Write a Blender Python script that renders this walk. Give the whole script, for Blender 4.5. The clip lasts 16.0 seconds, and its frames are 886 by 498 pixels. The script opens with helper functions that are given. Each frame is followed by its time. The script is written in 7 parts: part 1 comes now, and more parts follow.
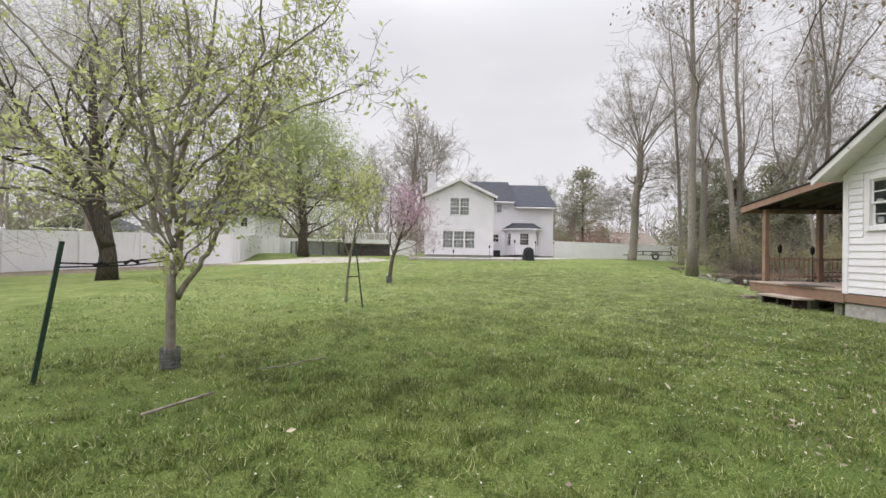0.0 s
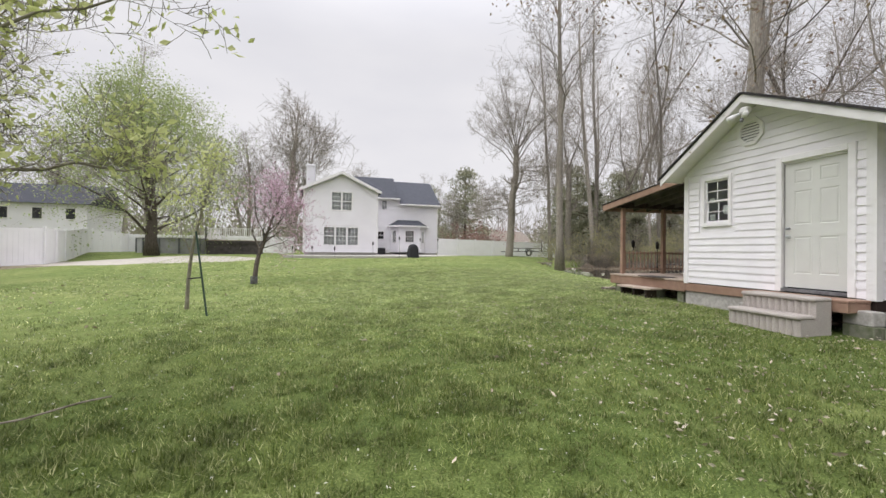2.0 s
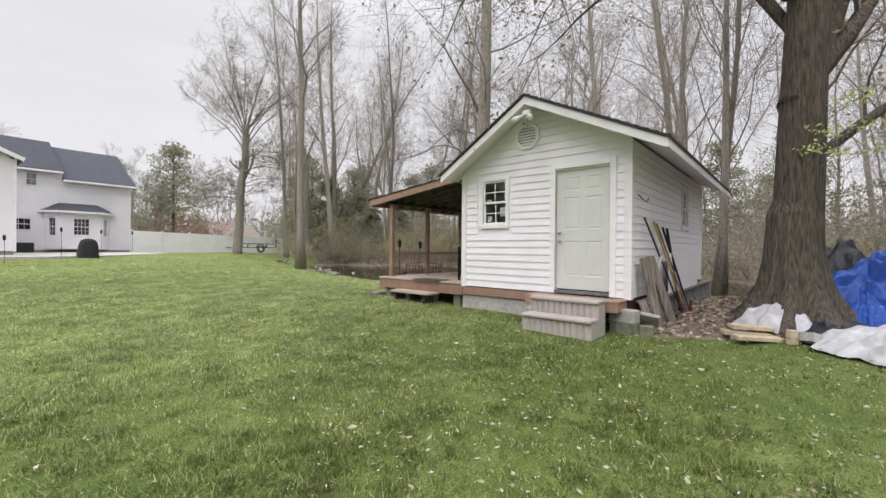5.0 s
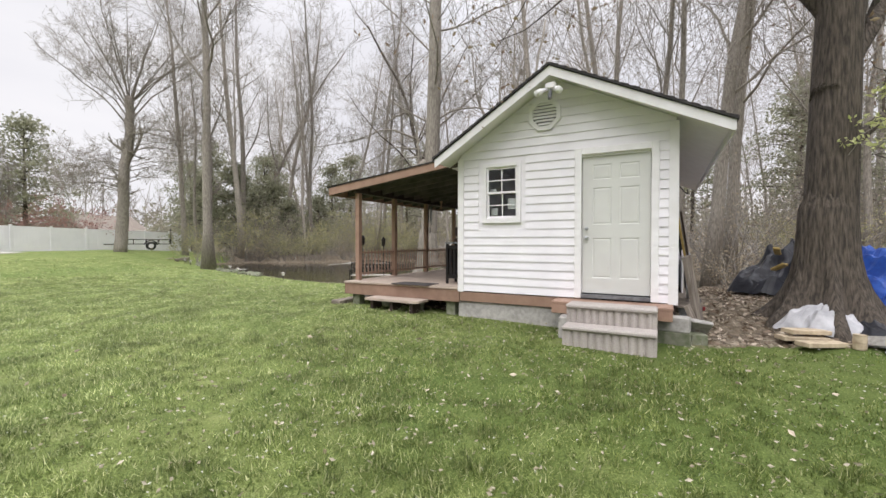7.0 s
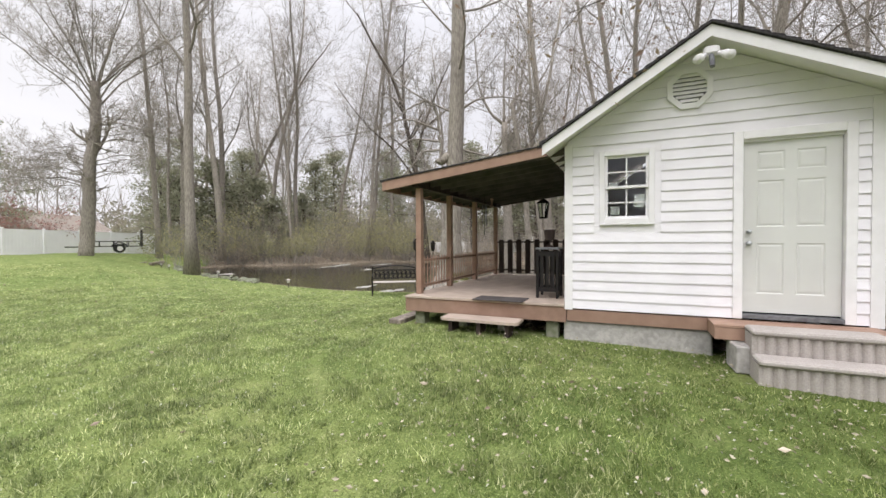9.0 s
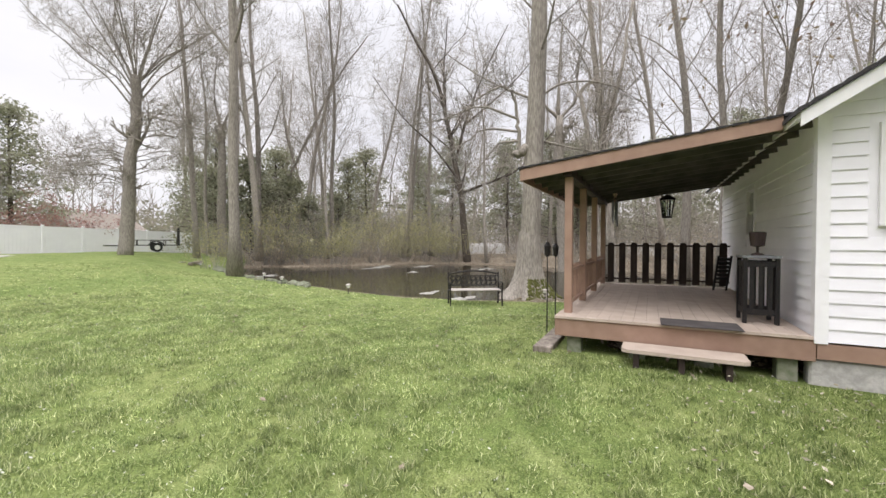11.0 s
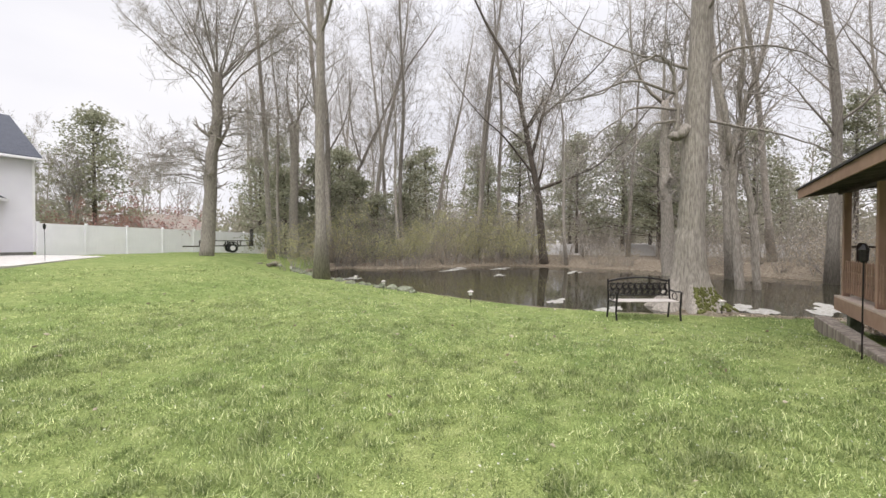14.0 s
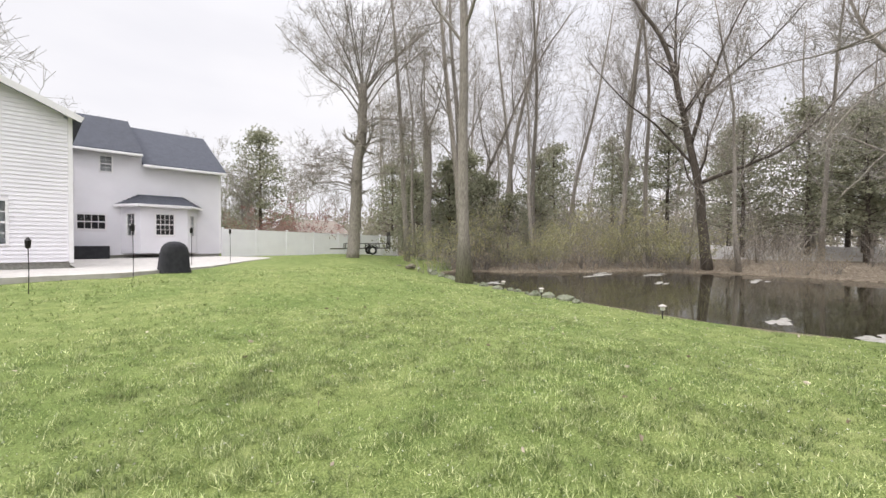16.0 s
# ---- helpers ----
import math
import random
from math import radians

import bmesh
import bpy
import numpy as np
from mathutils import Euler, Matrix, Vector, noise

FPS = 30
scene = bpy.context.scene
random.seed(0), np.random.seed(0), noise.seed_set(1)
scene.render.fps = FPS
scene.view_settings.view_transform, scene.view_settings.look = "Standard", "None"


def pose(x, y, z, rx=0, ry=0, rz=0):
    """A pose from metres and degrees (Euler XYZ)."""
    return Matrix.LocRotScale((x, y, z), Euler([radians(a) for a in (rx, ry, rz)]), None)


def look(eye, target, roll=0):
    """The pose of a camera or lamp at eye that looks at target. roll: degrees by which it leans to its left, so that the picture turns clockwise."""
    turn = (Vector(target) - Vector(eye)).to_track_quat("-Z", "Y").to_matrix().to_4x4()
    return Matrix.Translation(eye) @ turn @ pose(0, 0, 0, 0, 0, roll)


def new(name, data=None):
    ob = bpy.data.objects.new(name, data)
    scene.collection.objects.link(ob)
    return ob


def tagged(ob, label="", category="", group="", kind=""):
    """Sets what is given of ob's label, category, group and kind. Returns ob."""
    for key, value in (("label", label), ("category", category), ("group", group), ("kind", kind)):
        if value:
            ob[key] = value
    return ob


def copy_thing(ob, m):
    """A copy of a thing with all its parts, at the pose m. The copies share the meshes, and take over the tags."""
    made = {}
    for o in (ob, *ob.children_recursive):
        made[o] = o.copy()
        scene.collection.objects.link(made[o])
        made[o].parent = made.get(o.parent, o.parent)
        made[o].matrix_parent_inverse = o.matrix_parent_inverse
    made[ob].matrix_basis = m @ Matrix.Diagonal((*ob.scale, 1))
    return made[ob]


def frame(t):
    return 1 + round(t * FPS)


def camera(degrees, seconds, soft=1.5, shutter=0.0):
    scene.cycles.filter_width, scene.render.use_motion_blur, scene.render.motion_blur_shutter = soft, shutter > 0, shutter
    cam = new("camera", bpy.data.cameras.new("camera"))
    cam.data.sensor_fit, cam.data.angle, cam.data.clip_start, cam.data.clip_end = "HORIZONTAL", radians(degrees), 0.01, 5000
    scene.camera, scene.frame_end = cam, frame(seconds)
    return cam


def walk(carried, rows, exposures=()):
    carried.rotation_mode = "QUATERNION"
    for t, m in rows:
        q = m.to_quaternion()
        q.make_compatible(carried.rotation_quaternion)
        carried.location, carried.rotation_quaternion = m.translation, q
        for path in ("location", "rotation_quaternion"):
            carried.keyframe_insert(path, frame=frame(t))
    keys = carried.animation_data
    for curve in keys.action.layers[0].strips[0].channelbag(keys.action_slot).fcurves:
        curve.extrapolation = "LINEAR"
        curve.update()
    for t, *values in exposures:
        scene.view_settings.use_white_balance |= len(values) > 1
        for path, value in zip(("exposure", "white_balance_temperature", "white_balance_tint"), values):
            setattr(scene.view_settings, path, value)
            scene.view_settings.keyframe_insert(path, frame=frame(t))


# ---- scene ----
cam = camera(94.6, 16.0)
PATH = [
    (0, (0.155, 0.149, 1.302), (0.163, 2.149, 1.317), 1.0),
    (0.5, (0.239, 0.297, 1.29), (0.292, 2.297, 1.303), 0.9),
    (1, (0.314, 0.508, 1.272), (0.471, 2.502, 1.286), 0.9),
    (1.5, (0.388, 0.731, 1.255), (0.715, 2.704, 1.27), 0.8),
    (2, (0.465, 0.955, 1.251), (1.015, 2.878, 1.264), 0.7),
    (2.5, (0.579, 1.235, 1.297), (1.367, 3.074, 1.31), 0.6),
    (3, (0.631, 1.568, 1.298), (1.649, 3.289, 1.31), 0.6),
    (3.5, (0.678, 1.921, 1.313), (1.894, 3.509, 1.323), 0.5),
    (4, (0.78, 2.321, 1.348), (2.144, 3.784, 1.356), 0.5),
    (4.5, (0.852, 2.78, 1.368), (2.344, 4.113, 1.371), 0.5),
    (5, (0.933, 3.236, 1.416), (2.525, 4.447, 1.414), 0.5),
    (7.5, (1.511, 5.941, 1.547), (3.352, 6.72, 1.507), -0.2),
    (8, (1.694, 6.541, 1.613), (3.553, 7.278, 1.568), -0.4),
    (8.5, (1.834, 7.106, 1.629), (3.699, 7.825, 1.588), -0.3),
    (9, (1.947, 7.673, 1.618), (3.814, 8.39, 1.579), -0.3),
    (11.5, (2.822, 10.506, 1.67), (4.641, 11.338, 1.635), 0.3),
    (12, (2.889, 11.009, 1.665), (4.691, 11.876, 1.631), 0.4),
    (12.5, (2.908, 11.523, 1.658), (4.696, 12.419, 1.622), 0.3),
    (13, (2.936, 12.066, 1.691), (4.713, 12.983, 1.652), 0.0),
    (13.5, (3.064, 12.605, 1.663), (4.83, 13.543, 1.625), 0.0),
    (14, (3.129, 13.133, 1.653), (4.88, 14.099, 1.619), 0.1),
    (14.5, (3.182, 13.721, 1.654), (4.907, 14.732, 1.622), 0.0),
    (15, (3.188, 14.211, 1.673), (4.85, 15.324, 1.641), -0.1),
    (15.5, (3.237, 14.633, 1.66), (4.801, 15.878, 1.633), -0.1),
    (16, (3.324, 14.971, 1.688), (4.746, 16.377, 1.663), 0.0),
]
walk(cam, [(t, look(eye, target, roll)) for t, eye, target, roll in PATH], exposures=((0, 0.03), (5, 0.06), (7.5, 0.24), (9, 0.28), (12, 0.32), (16, 0.28)))

# ---- light ----
SUN_EL, SUN_AZ = radians(52), radians(-95)
world = bpy.data.worlds.new("world")
scene.world = world
world.use_nodes = True
wn = world.node_tree.nodes
wl = world.node_tree.links
wbg = wn["Background"]
sky = wn.new("ShaderNodeTexSky")
sky.sky_type = "NISHITA"
sky.sun_disc = False
sky.sun_elevation, sky.sun_rotation = SUN_EL, SUN_AZ
sky.dust_density = 4.0
wco = wn.new("ShaderNodeTexCoord")
wmap = wn.new("ShaderNodeMapping")
wmap.inputs["Scale"].default_value = (1.0, 1.0, 3.0)
cloud = wn.new("ShaderNodeTexNoise")
cloud.inputs["Scale"].default_value = 1.6
cloud.inputs["Detail"].default_value = 5.0
cramp = wn.new("ShaderNodeValToRGB")
cramp.color_ramp.elements[0].position, cramp.color_ramp.elements[0].color = 0.3, (9.9, 9.85, 10.6, 1)
cramp.color_ramp.elements[1].position, cramp.color_ramp.elements[1].color = 0.7, (11.8, 11.6, 12.0, 1)
wmix = wn.new("ShaderNodeMixRGB")
wmix.inputs[0].default_value = 0.97
wl.new(wco.outputs["Generated"], wmap.inputs["Vector"])
wl.new(wmap.outputs[0], cloud.inputs["Vector"])
wl.new(cloud.outputs["Fac"], cramp.inputs["Fac"])
wl.new(sky.outputs["Color"], wmix.inputs[1])
wl.new(cramp.outputs["Color"], wmix.inputs[2])
# an overcast sky is brighter overhead than at the horizon
wsep = wn.new("ShaderNodeSeparateXYZ")
wl.new(wco.outputs["Generated"], wsep.inputs[0])
wup = wn.new("ShaderNodeMapRange")
wup.interpolation_type = "SMOOTHSTEP"
wup.inputs[1].default_value, wup.inputs[2].default_value = 0.42, 1.0
wup.inputs[3].default_value, wup.inputs[4].default_value = 1.0, 3.9
wl.new(wsep.outputs["Z"], wup.inputs[0])
wscale = wn.new("ShaderNodeVectorMath")
wscale.operation = "SCALE"
wl.new(wmix.outputs[0], wscale.inputs[0])
wl.new(wup.outputs[0], wscale.inputs["Scale"])
wl.new(wscale.outputs[0], wbg.inputs["Color"])
wbg.inputs["Strength"].default_value = 0.072
sun = new("sun", bpy.data.lights.new("sun", "SUN"))
sun.data.energy, sun.data.angle, sun.data.color = 1.6, radians(50), (1.0, 0.975, 0.985)
sdir = Vector((math.sin(SUN_AZ) * math.cos(SUN_EL), math.cos(SUN_AZ) * math.cos(SUN_EL), math.sin(SUN_EL)))
sun.matrix_world = look(sdir * 50, (0, 0, 0))
scene.view_settings.exposure = 0.0


# ---- materials ----
def mat(name, color, color2=None, rough=0.8, scale=8.0, scale2=0.0, bump=0.0, metal=0.0, stretch=(1, 1, 1), spread=0.12, detail=6.0, spec=0.3, space="Object"):
    m = bpy.data.materials.new(name)
    m.use_nodes = True
    n, l = m.node_tree.nodes, m.node_tree.links
    b = n["Principled BSDF"]
    b.inputs["Roughness"].default_value = rough
    b.inputs["Metallic"].default_value = metal
    b.inputs["Specular IOR Level"].default_value = spec
    color2 = color2 or tuple(c * 0.75 for c in color)
    tc = n.new("ShaderNodeTexCoord")
    mp = n.new("ShaderNodeMapping")
    mp.inputs["Scale"].default_value = stretch
    l.new(tc.outputs[space], mp.inputs["Vector"])
    n1 = n.new("ShaderNodeTexNoise")
    n1.inputs["Scale"].default_value = scale
    n1.inputs["Detail"].default_value = detail
    l.new(mp.outputs[0], n1.inputs["Vector"])
    n2 = n.new("ShaderNodeTexNoise")
    n2.inputs["Scale"].default_value = scale2 or scale / 9
    n2.inputs["Detail"].default_value = 3.0
    l.new(mp.outputs[0], n2.inputs["Vector"])
    r1 = n.new("ShaderNodeValToRGB")
    r1.color_ramp.elements[0].position, r1.color_ramp.elements[1].position = 0.35, 0.65
    r1.color_ramp.elements[0].color, r1.color_ramp.elements[1].color = (*color2, 1), (*color, 1)
    l.new(n1.outputs["Fac"], r1.inputs["Fac"])
    oi = n.new("ShaderNodeObjectInfo")
    add = n.new("ShaderNodeMath")
    add.operation = "ADD"
    l.new(n2.outputs["Fac"], add.inputs[0])
    mul = n.new("ShaderNodeMath")
    mul.operation = "MULTIPLY"
    mul.inputs[1].default_value = 0.6
    l.new(oi.outputs["Random"], mul.inputs[0])
    l.new(mul.outputs[0], add.inputs[1])
    mr = n.new("ShaderNodeMapRange")
    mr.inputs[1].default_value, mr.inputs[2].default_value = 0.35, 1.25
    mr.inputs[3].default_value, mr.inputs[4].default_value = 1 - spread, 1 + spread
    l.new(add.outputs[0], mr.inputs[0])
    hv = n.new("ShaderNodeHueSaturation")
    l.new(r1.outputs[0], hv.inputs["Color"])
    l.new(mr.outputs[0], hv.inputs["Value"])
    l.new(hv.outputs[0], b.inputs["Base Color"])
    if bump:
        bp = n.new("ShaderNodeBump")
        bp.inputs["Strength"].default_value = min(1.0, bump)
        bp.inputs["Distance"].default_value = 0.02 * max(1.0, bump)
        l.new(n1.outputs["Fac"], bp.inputs["Height"])
        l.new(bp.outputs[0], b.inputs["Normal"])
    return m


def leafy(name, color, color2, trans=0.35, rough=0.6):
    m = bpy.data.materials.new(name)
    m.use_nodes = True
    n, l = m.node_tree.nodes, m.node_tree.links
    b = n["Principled BSDF"]
    out = n["Material Output"]
    g = n.new("ShaderNodeNewGeometry")
    r = n.new("ShaderNodeValToRGB")
    r.color_ramp.elements[0].color, r.color_ramp.elements[1].color = (*color, 1), (*color2, 1)
    l.new(g.outputs["Random Per Island"], r.inputs["Fac"])
    l.new(r.outputs[0], b.inputs["Base Color"])
    b.inputs["Roughness"].default_value = rough
    b.inputs["Specular IOR Level"].default_value = 0.25
    tr = n.new("ShaderNodeBsdfTranslucent")
    l.new(r.outputs[0], tr.inputs["Color"])
    mx = n.new("ShaderNodeMixShader")
    mx.inputs[0].default_value = trans
    l.new(b.outputs[0], mx.inputs[1])
    l.new(tr.outputs[0], mx.inputs[2])
    l.new(mx.outputs[0], out.inputs["Surface"])
    return m


M_SIDING = mat("white_siding", (0.82, 0.80, 0.83), (0.775, 0.755, 0.785), rough=0.55, scale=3, bump=0.05, spread=0.05)
M_TRIM = mat("white_trim", (0.81, 0.795, 0.805), (0.76, 0.745, 0.75), rough=0.5, scale=6, spread=0.04)
M_VINYL = mat("vinyl_siding", (0.79, 0.775, 0.81), (0.75, 0.735, 0.77), rough=0.5, scale=1.0, spread=0.04)
M_FENCE = mat("vinyl_fence", (0.88, 0.87, 0.90), (0.84, 0.83, 0.86), rough=0.4, scale=1.5, spread=0.04)
M_DOOR = mat("door_paint", (0.635, 0.64, 0.61), (0.60, 0.60, 0.575), rough=0.4, scale=2.0, spread=0.04)
M_SHINGLE = mat("asphalt_shingle", (0.075, 0.08, 0.095), (0.045, 0.048, 0.06), rough=0.95, scale=30, bump=0.4, spread=0.25)
M_SHINGLE2 = mat("dark_shingle", (0.06, 0.055, 0.055), (0.03, 0.028, 0.03), rough=0.95, scale=40, bump=0.5, spread=0.3)
M_BROWN = mat("brown_paint", (0.33, 0.215, 0.16), (0.27, 0.17, 0.125), rough=0.6, scale=5, bump=0.1, spread=0.15)
M_TAN = mat("tan_deck_paint", (0.47, 0.385, 0.32), (0.40, 0.325, 0.27), rough=0.7, scale=4, bump=0.1, spread=0.06)
M_DARKWOOD = mat("dark_stained_wood", (0.055, 0.038, 0.032), (0.03, 0.02, 0.018), rough=0.7, scale=9, bump=0.2, stretch=(1, 1, 0.2))
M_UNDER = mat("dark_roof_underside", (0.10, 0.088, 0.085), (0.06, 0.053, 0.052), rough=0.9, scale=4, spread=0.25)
M_OLDWOOD = mat("weathered_wood", (0.30, 0.26, 0.22), (0.14, 0.115, 0.095), rough=0.9, scale=14, bump=0.6, stretch=(1, 1, 0.12))
M_CONC = mat("concrete", (0.42, 0.40, 0.38), (0.30, 0.29, 0.27), rough=0.9, scale=16, bump=0.4, spread=0.15)
M_STEP = mat("precast_step_concrete", (0.46, 0.42, 0.39), (0.38, 0.345, 0.32), rough=0.9, scale=60, scale2=3, bump=0.2, spread=0.15)
M_PATIO = mat("patio_concrete", (0.47, 0.45, 0.42), (0.38, 0.36, 0.335), rough=0.9, scale=5, bump=0.1, spread=0.12)
M_BLOCK = mat("mossy_block", (0.22, 0.22, 0.17), (0.12, 0.14, 0.08), rough=0.95, scale=12, bump=0.6, spread=0.2)
M_BLACK = mat("black_iron", (0.02, 0.02, 0.022), (0.035, 0.03, 0.028), rough=0.5, metal=0.6, scale=30, spread=0.2)
M_COVER = mat("black_cover", (0.022, 0.022, 0.026), (0.035, 0.035, 0.04), rough=0.75, scale=5, bump=0.3)
M_STEEL = mat("galvanised_steel", (0.55, 0.56, 0.58), (0.4, 0.41, 0.43), rough=0.4, metal=0.8, scale=20)
M_GALV = mat("gray_metal", (0.22, 0.23, 0.24), (0.13, 0.13, 0.14), rough=0.6, metal=0.4, scale=14)
M_GREENPOST = mat("green_steel", (0.03, 0.06, 0.045), (0.02, 0.04, 0.03), rough=0.5, scale=20)
M_BARK = mat("gray_bark", (0.37, 0.335, 0.29), (0.205, 0.182, 0.155), rough=0.95, scale=28, scale2=1.0, bump=1.6, stretch=(1, 1, 0.18), spread=0.25)
M_BARKD = mat("dark_bark", (0.125, 0.104, 0.083), (0.045, 0.038, 0.032), rough=0.95, scale=34, scale2=1.4, bump=2.2, stretch=(1, 1, 0.13), spread=0.3)
M_BARKL = mat("smooth_young_bark", (0.31, 0.28, 0.235), (0.20, 0.178, 0.15), rough=0.85, scale=22, bump=0.5, stretch=(1, 1, 0.5), spread=0.2)
M_TWIG = mat("twig_bark", (0.34, 0.315, 0.285), (0.23, 0.21, 0.19), rough=0.9, scale=6, spread=0.25)
M_TWIGD = mat("woodland_twig_bark", (0.36, 0.325, 0.285), (0.25, 0.225, 0.195), rough=0.9, scale=6, spread=0.25)
M_FAR = leafy("distant_foliage", (0.21, 0.20, 0.145), (0.33, 0.31, 0.235), trans=0.3)
M_MOSS = mat("moss", (0.15, 0.16, 0.045), (0.08, 0.08, 0.03), rough=1.0, scale=30, bump=1.0)
M_LEAF = leafy("fresh_leaves", (0.42, 0.47, 0.17), (0.66, 0.68, 0.35), trans=0.5)
M_LEAF2 = leafy("maple_leaves", (0.27, 0.33, 0.13), (0.42, 0.48, 0.22), trans=0.5)
M_PINK = leafy("pink_blossom", (0.50, 0.30, 0.42), (0.68, 0.50, 0.60), trans=0.4)
M_REDTWIG = leafy("red_shrub_leaves", (0.22, 0.11, 0.10), (0.36, 0.20, 0.17))
M_BUD = leafy("reddish_buds", (0.24, 0.16, 0.13), (0.32, 0.26, 0.15))
# needles lighter and greyer than their own green: distance haze put into colour
M_PINE = leafy("hazed_pine_needles", (0.20, 0.21, 0.135), (0.36, 0.355, 0.25), trans=0.45)
M_SHRUB = leafy("shrub_leaves", (0.30, 0.29, 0.14), (0.48, 0.455, 0.25))
M_REED = leafy("dry_reeds", (0.30, 0.25, 0.18), (0.46, 0.40, 0.30))
M_BLUE = mat("blue_tarp", (0.03, 0.10, 0.42), (0.02, 0.06, 0.28), rough=0.35, scale=8, bump=0.5)
M_WHITETARP = mat("white_plastic_sheet", (0.52, 0.52, 0.54), (0.34, 0.34, 0.36), rough=0.4, scale=6, bump=0.6)
M_BLACKTARP = mat("black_tarp", (0.03, 0.032, 0.038), (0.015, 0.015, 0.02), rough=0.35, scale=7, bump=0.5)
M_FOAM = mat("tan_board", (0.50, 0.42, 0.30), (0.36, 0.29, 0.2), rough=0.8, scale=10)
M_SLAT = mat("pale_gray_slat", (0.42, 0.43, 0.44), (0.27, 0.275, 0.28), rough=0.6, scale=14, spread=0.2)
M_RED = mat("red_paint", (0.35, 0.03, 0.03), (0.2, 0.02, 0.02), rough=0.5)
M_YELLOW = mat("yellow_wood", (0.50, 0.36, 0.12), (0.34, 0.24, 0.08), rough=0.6, stretch=(1, 1, .2))
M_RUBBER = mat("rubber", (0.02, 0.02, 0.02), (0.03, 0.03, 0.03), rough=0.8)
M_POOL = mat("pool_wall", (0.42, 0.42, 0.42), (0.33, 0.33, 0.34), rough=0.5, scale=2)
# the darkness of unlit rooms, put into a surface colour
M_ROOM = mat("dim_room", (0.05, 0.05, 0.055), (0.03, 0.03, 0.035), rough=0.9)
# blind colour raised to carry the bright reflection of the window panes
M_BLIND = mat("blind_with_pane_reflection", (0.60, 0.60, 0.61), (0.52, 0.52, 0.53), rough=0.8)
M_PAPER = mat("paper", (0.7, 0.7, 0.66), (0.6, 0.6, 0.56))

M_GLASS = bpy.data.materials.new("window_glass")
M_GLASS.use_nodes = True
gb = M_GLASS.node_tree.nodes["Principled BSDF"]
gb.inputs["Base Color"].default_value = (0.9, 0.94, 0.95, 1)
gb.inputs["Roughness"].default_value = 0.03
gb.inputs["Transmission Weight"].default_value = 1.0
gb.inputs["IOR"].default_value = 1.45

M_WATER = bpy.data.materials.new("pond_water")
M_WATER.use_nodes = True
n, l = M_WATER.node_tree.nodes, M_WATER.node_tree.links
b = n["Principled BSDF"]
b.inputs["Base Color"].default_value = (0.030, 0.027, 0.016, 1)
b.inputs["Roughness"].default_value = 0.04
b.inputs["IOR"].default_value = 1.33
b.inputs["Specular IOR Level"].default_value = 0.45
wv = n.new("ShaderNodeTexNoise")
wv.inputs["Scale"].default_value = 2.5
wv.inputs["Detail"].default_value = 3
wtc = n.new("ShaderNodeTexCoord")
l.new(wtc.outputs["Object"], wv.inputs["Vector"])
wb = n.new("ShaderNodeBump")
wb.inputs["Strength"].default_value = 0.1
wb.inputs["Distance"].default_value = 0.02
l.new(wv.outputs["Fac"], wb.inputs["Height"])
l.new(wb.outputs[0], b.inputs["Normal"])

# lawn, leaf litter and sand share the one sheet of ground
M_GROUND = bpy.data.materials.new("lawn_and_litter")
M_GROUND.use_nodes = True
n, l = M_GROUND.node_tree.nodes, M_GROUND.node_tree.links
b = n["Principled BSDF"]
b.inputs["Roughness"].default_value = 0.95
b.inputs["Specular IOR Level"].default_value = 0.15
tc = n.new("ShaderNodeTexCoord")


def gnoise(sc, det=6.0):
    q = n.new("ShaderNodeTexNoise")
    q.inputs["Scale"].default_value = sc
    q.inputs["Detail"].default_value = det
    l.new(tc.outputs["Object"], q.inputs["Vector"])
    return q


def gramp(src, *stops):
    q = n.new("ShaderNodeValToRGB")
    while len(q.color_ramp.elements) < len(stops):
        q.color_ramp.elements.new(0.5)
    for e, (p, c) in zip(q.color_ramp.elements, stops):
        e.position, e.color = p, (*c, 1)
    l.new(src, q.inputs["Fac"])
    return q


def gmix(fac, a, c, mode="MIX"):
    q = n.new("ShaderNodeMixRGB")
    q.blend_type = mode
    if isinstance(fac, float):
        q.inputs[0].default_value = fac
    else:
        l.new(fac, q.inputs[0])
    l.new(a, q.inputs[1])
    l.new(c, q.inputs[2])
    return q


fine, mid, broad = gnoise(70, 9.0), gnoise(3.5), gnoise(0.5)
# the dark stop paints the occlusion between blades into the soil colour
lawn_a = gramp(fine.outputs["Fac"], (0.36, (0.04, 0.058, 0.016)), (0.52, (0.115, 0.155, 0.042)), (0.68, (0.29, 0.33, 0.13)))
lawn_b = gramp(mid.outputs["Fac"], (0.34, (0.075, 0.105, 0.03)), (0.52, (0.12, 0.158, 0.045)), (0.68, (0.175, 0.21, 0.075)))
lawn = gmix(0.5, lawn_a.outputs[0], lawn_b.outputs[0])
worn = gramp(broad.outputs["Fac"], (0.38, (0.80, 0.86, 0.74)), (0.62, (1.08, 1.05, 1.02)))
lawn2 = gmix(1.0, lawn.outputs[0], worn.outputs[0], "MULTIPLY")
leafn = n.new("ShaderNodeTexVoronoi")
leafn.inputs["Scale"].default_value = 14.0
l.new(tc.outputs["Object"], leafn.inputs["Vector"])
litter = gramp(leafn.outputs["Color"], (0.1, (0.085, 0.068, 0.05)), (0.5, (0.19, 0.152, 0.112)), (0.9, (0.36, 0.31, 0.24)))
litter2 = gmix(0.35, litter.outputs[0], gramp(mid.outputs["Fac"], (0.3, (0.07, 0.055, 0.04)), (0.7, (0.22, 0.18, 0.13))).outputs[0])
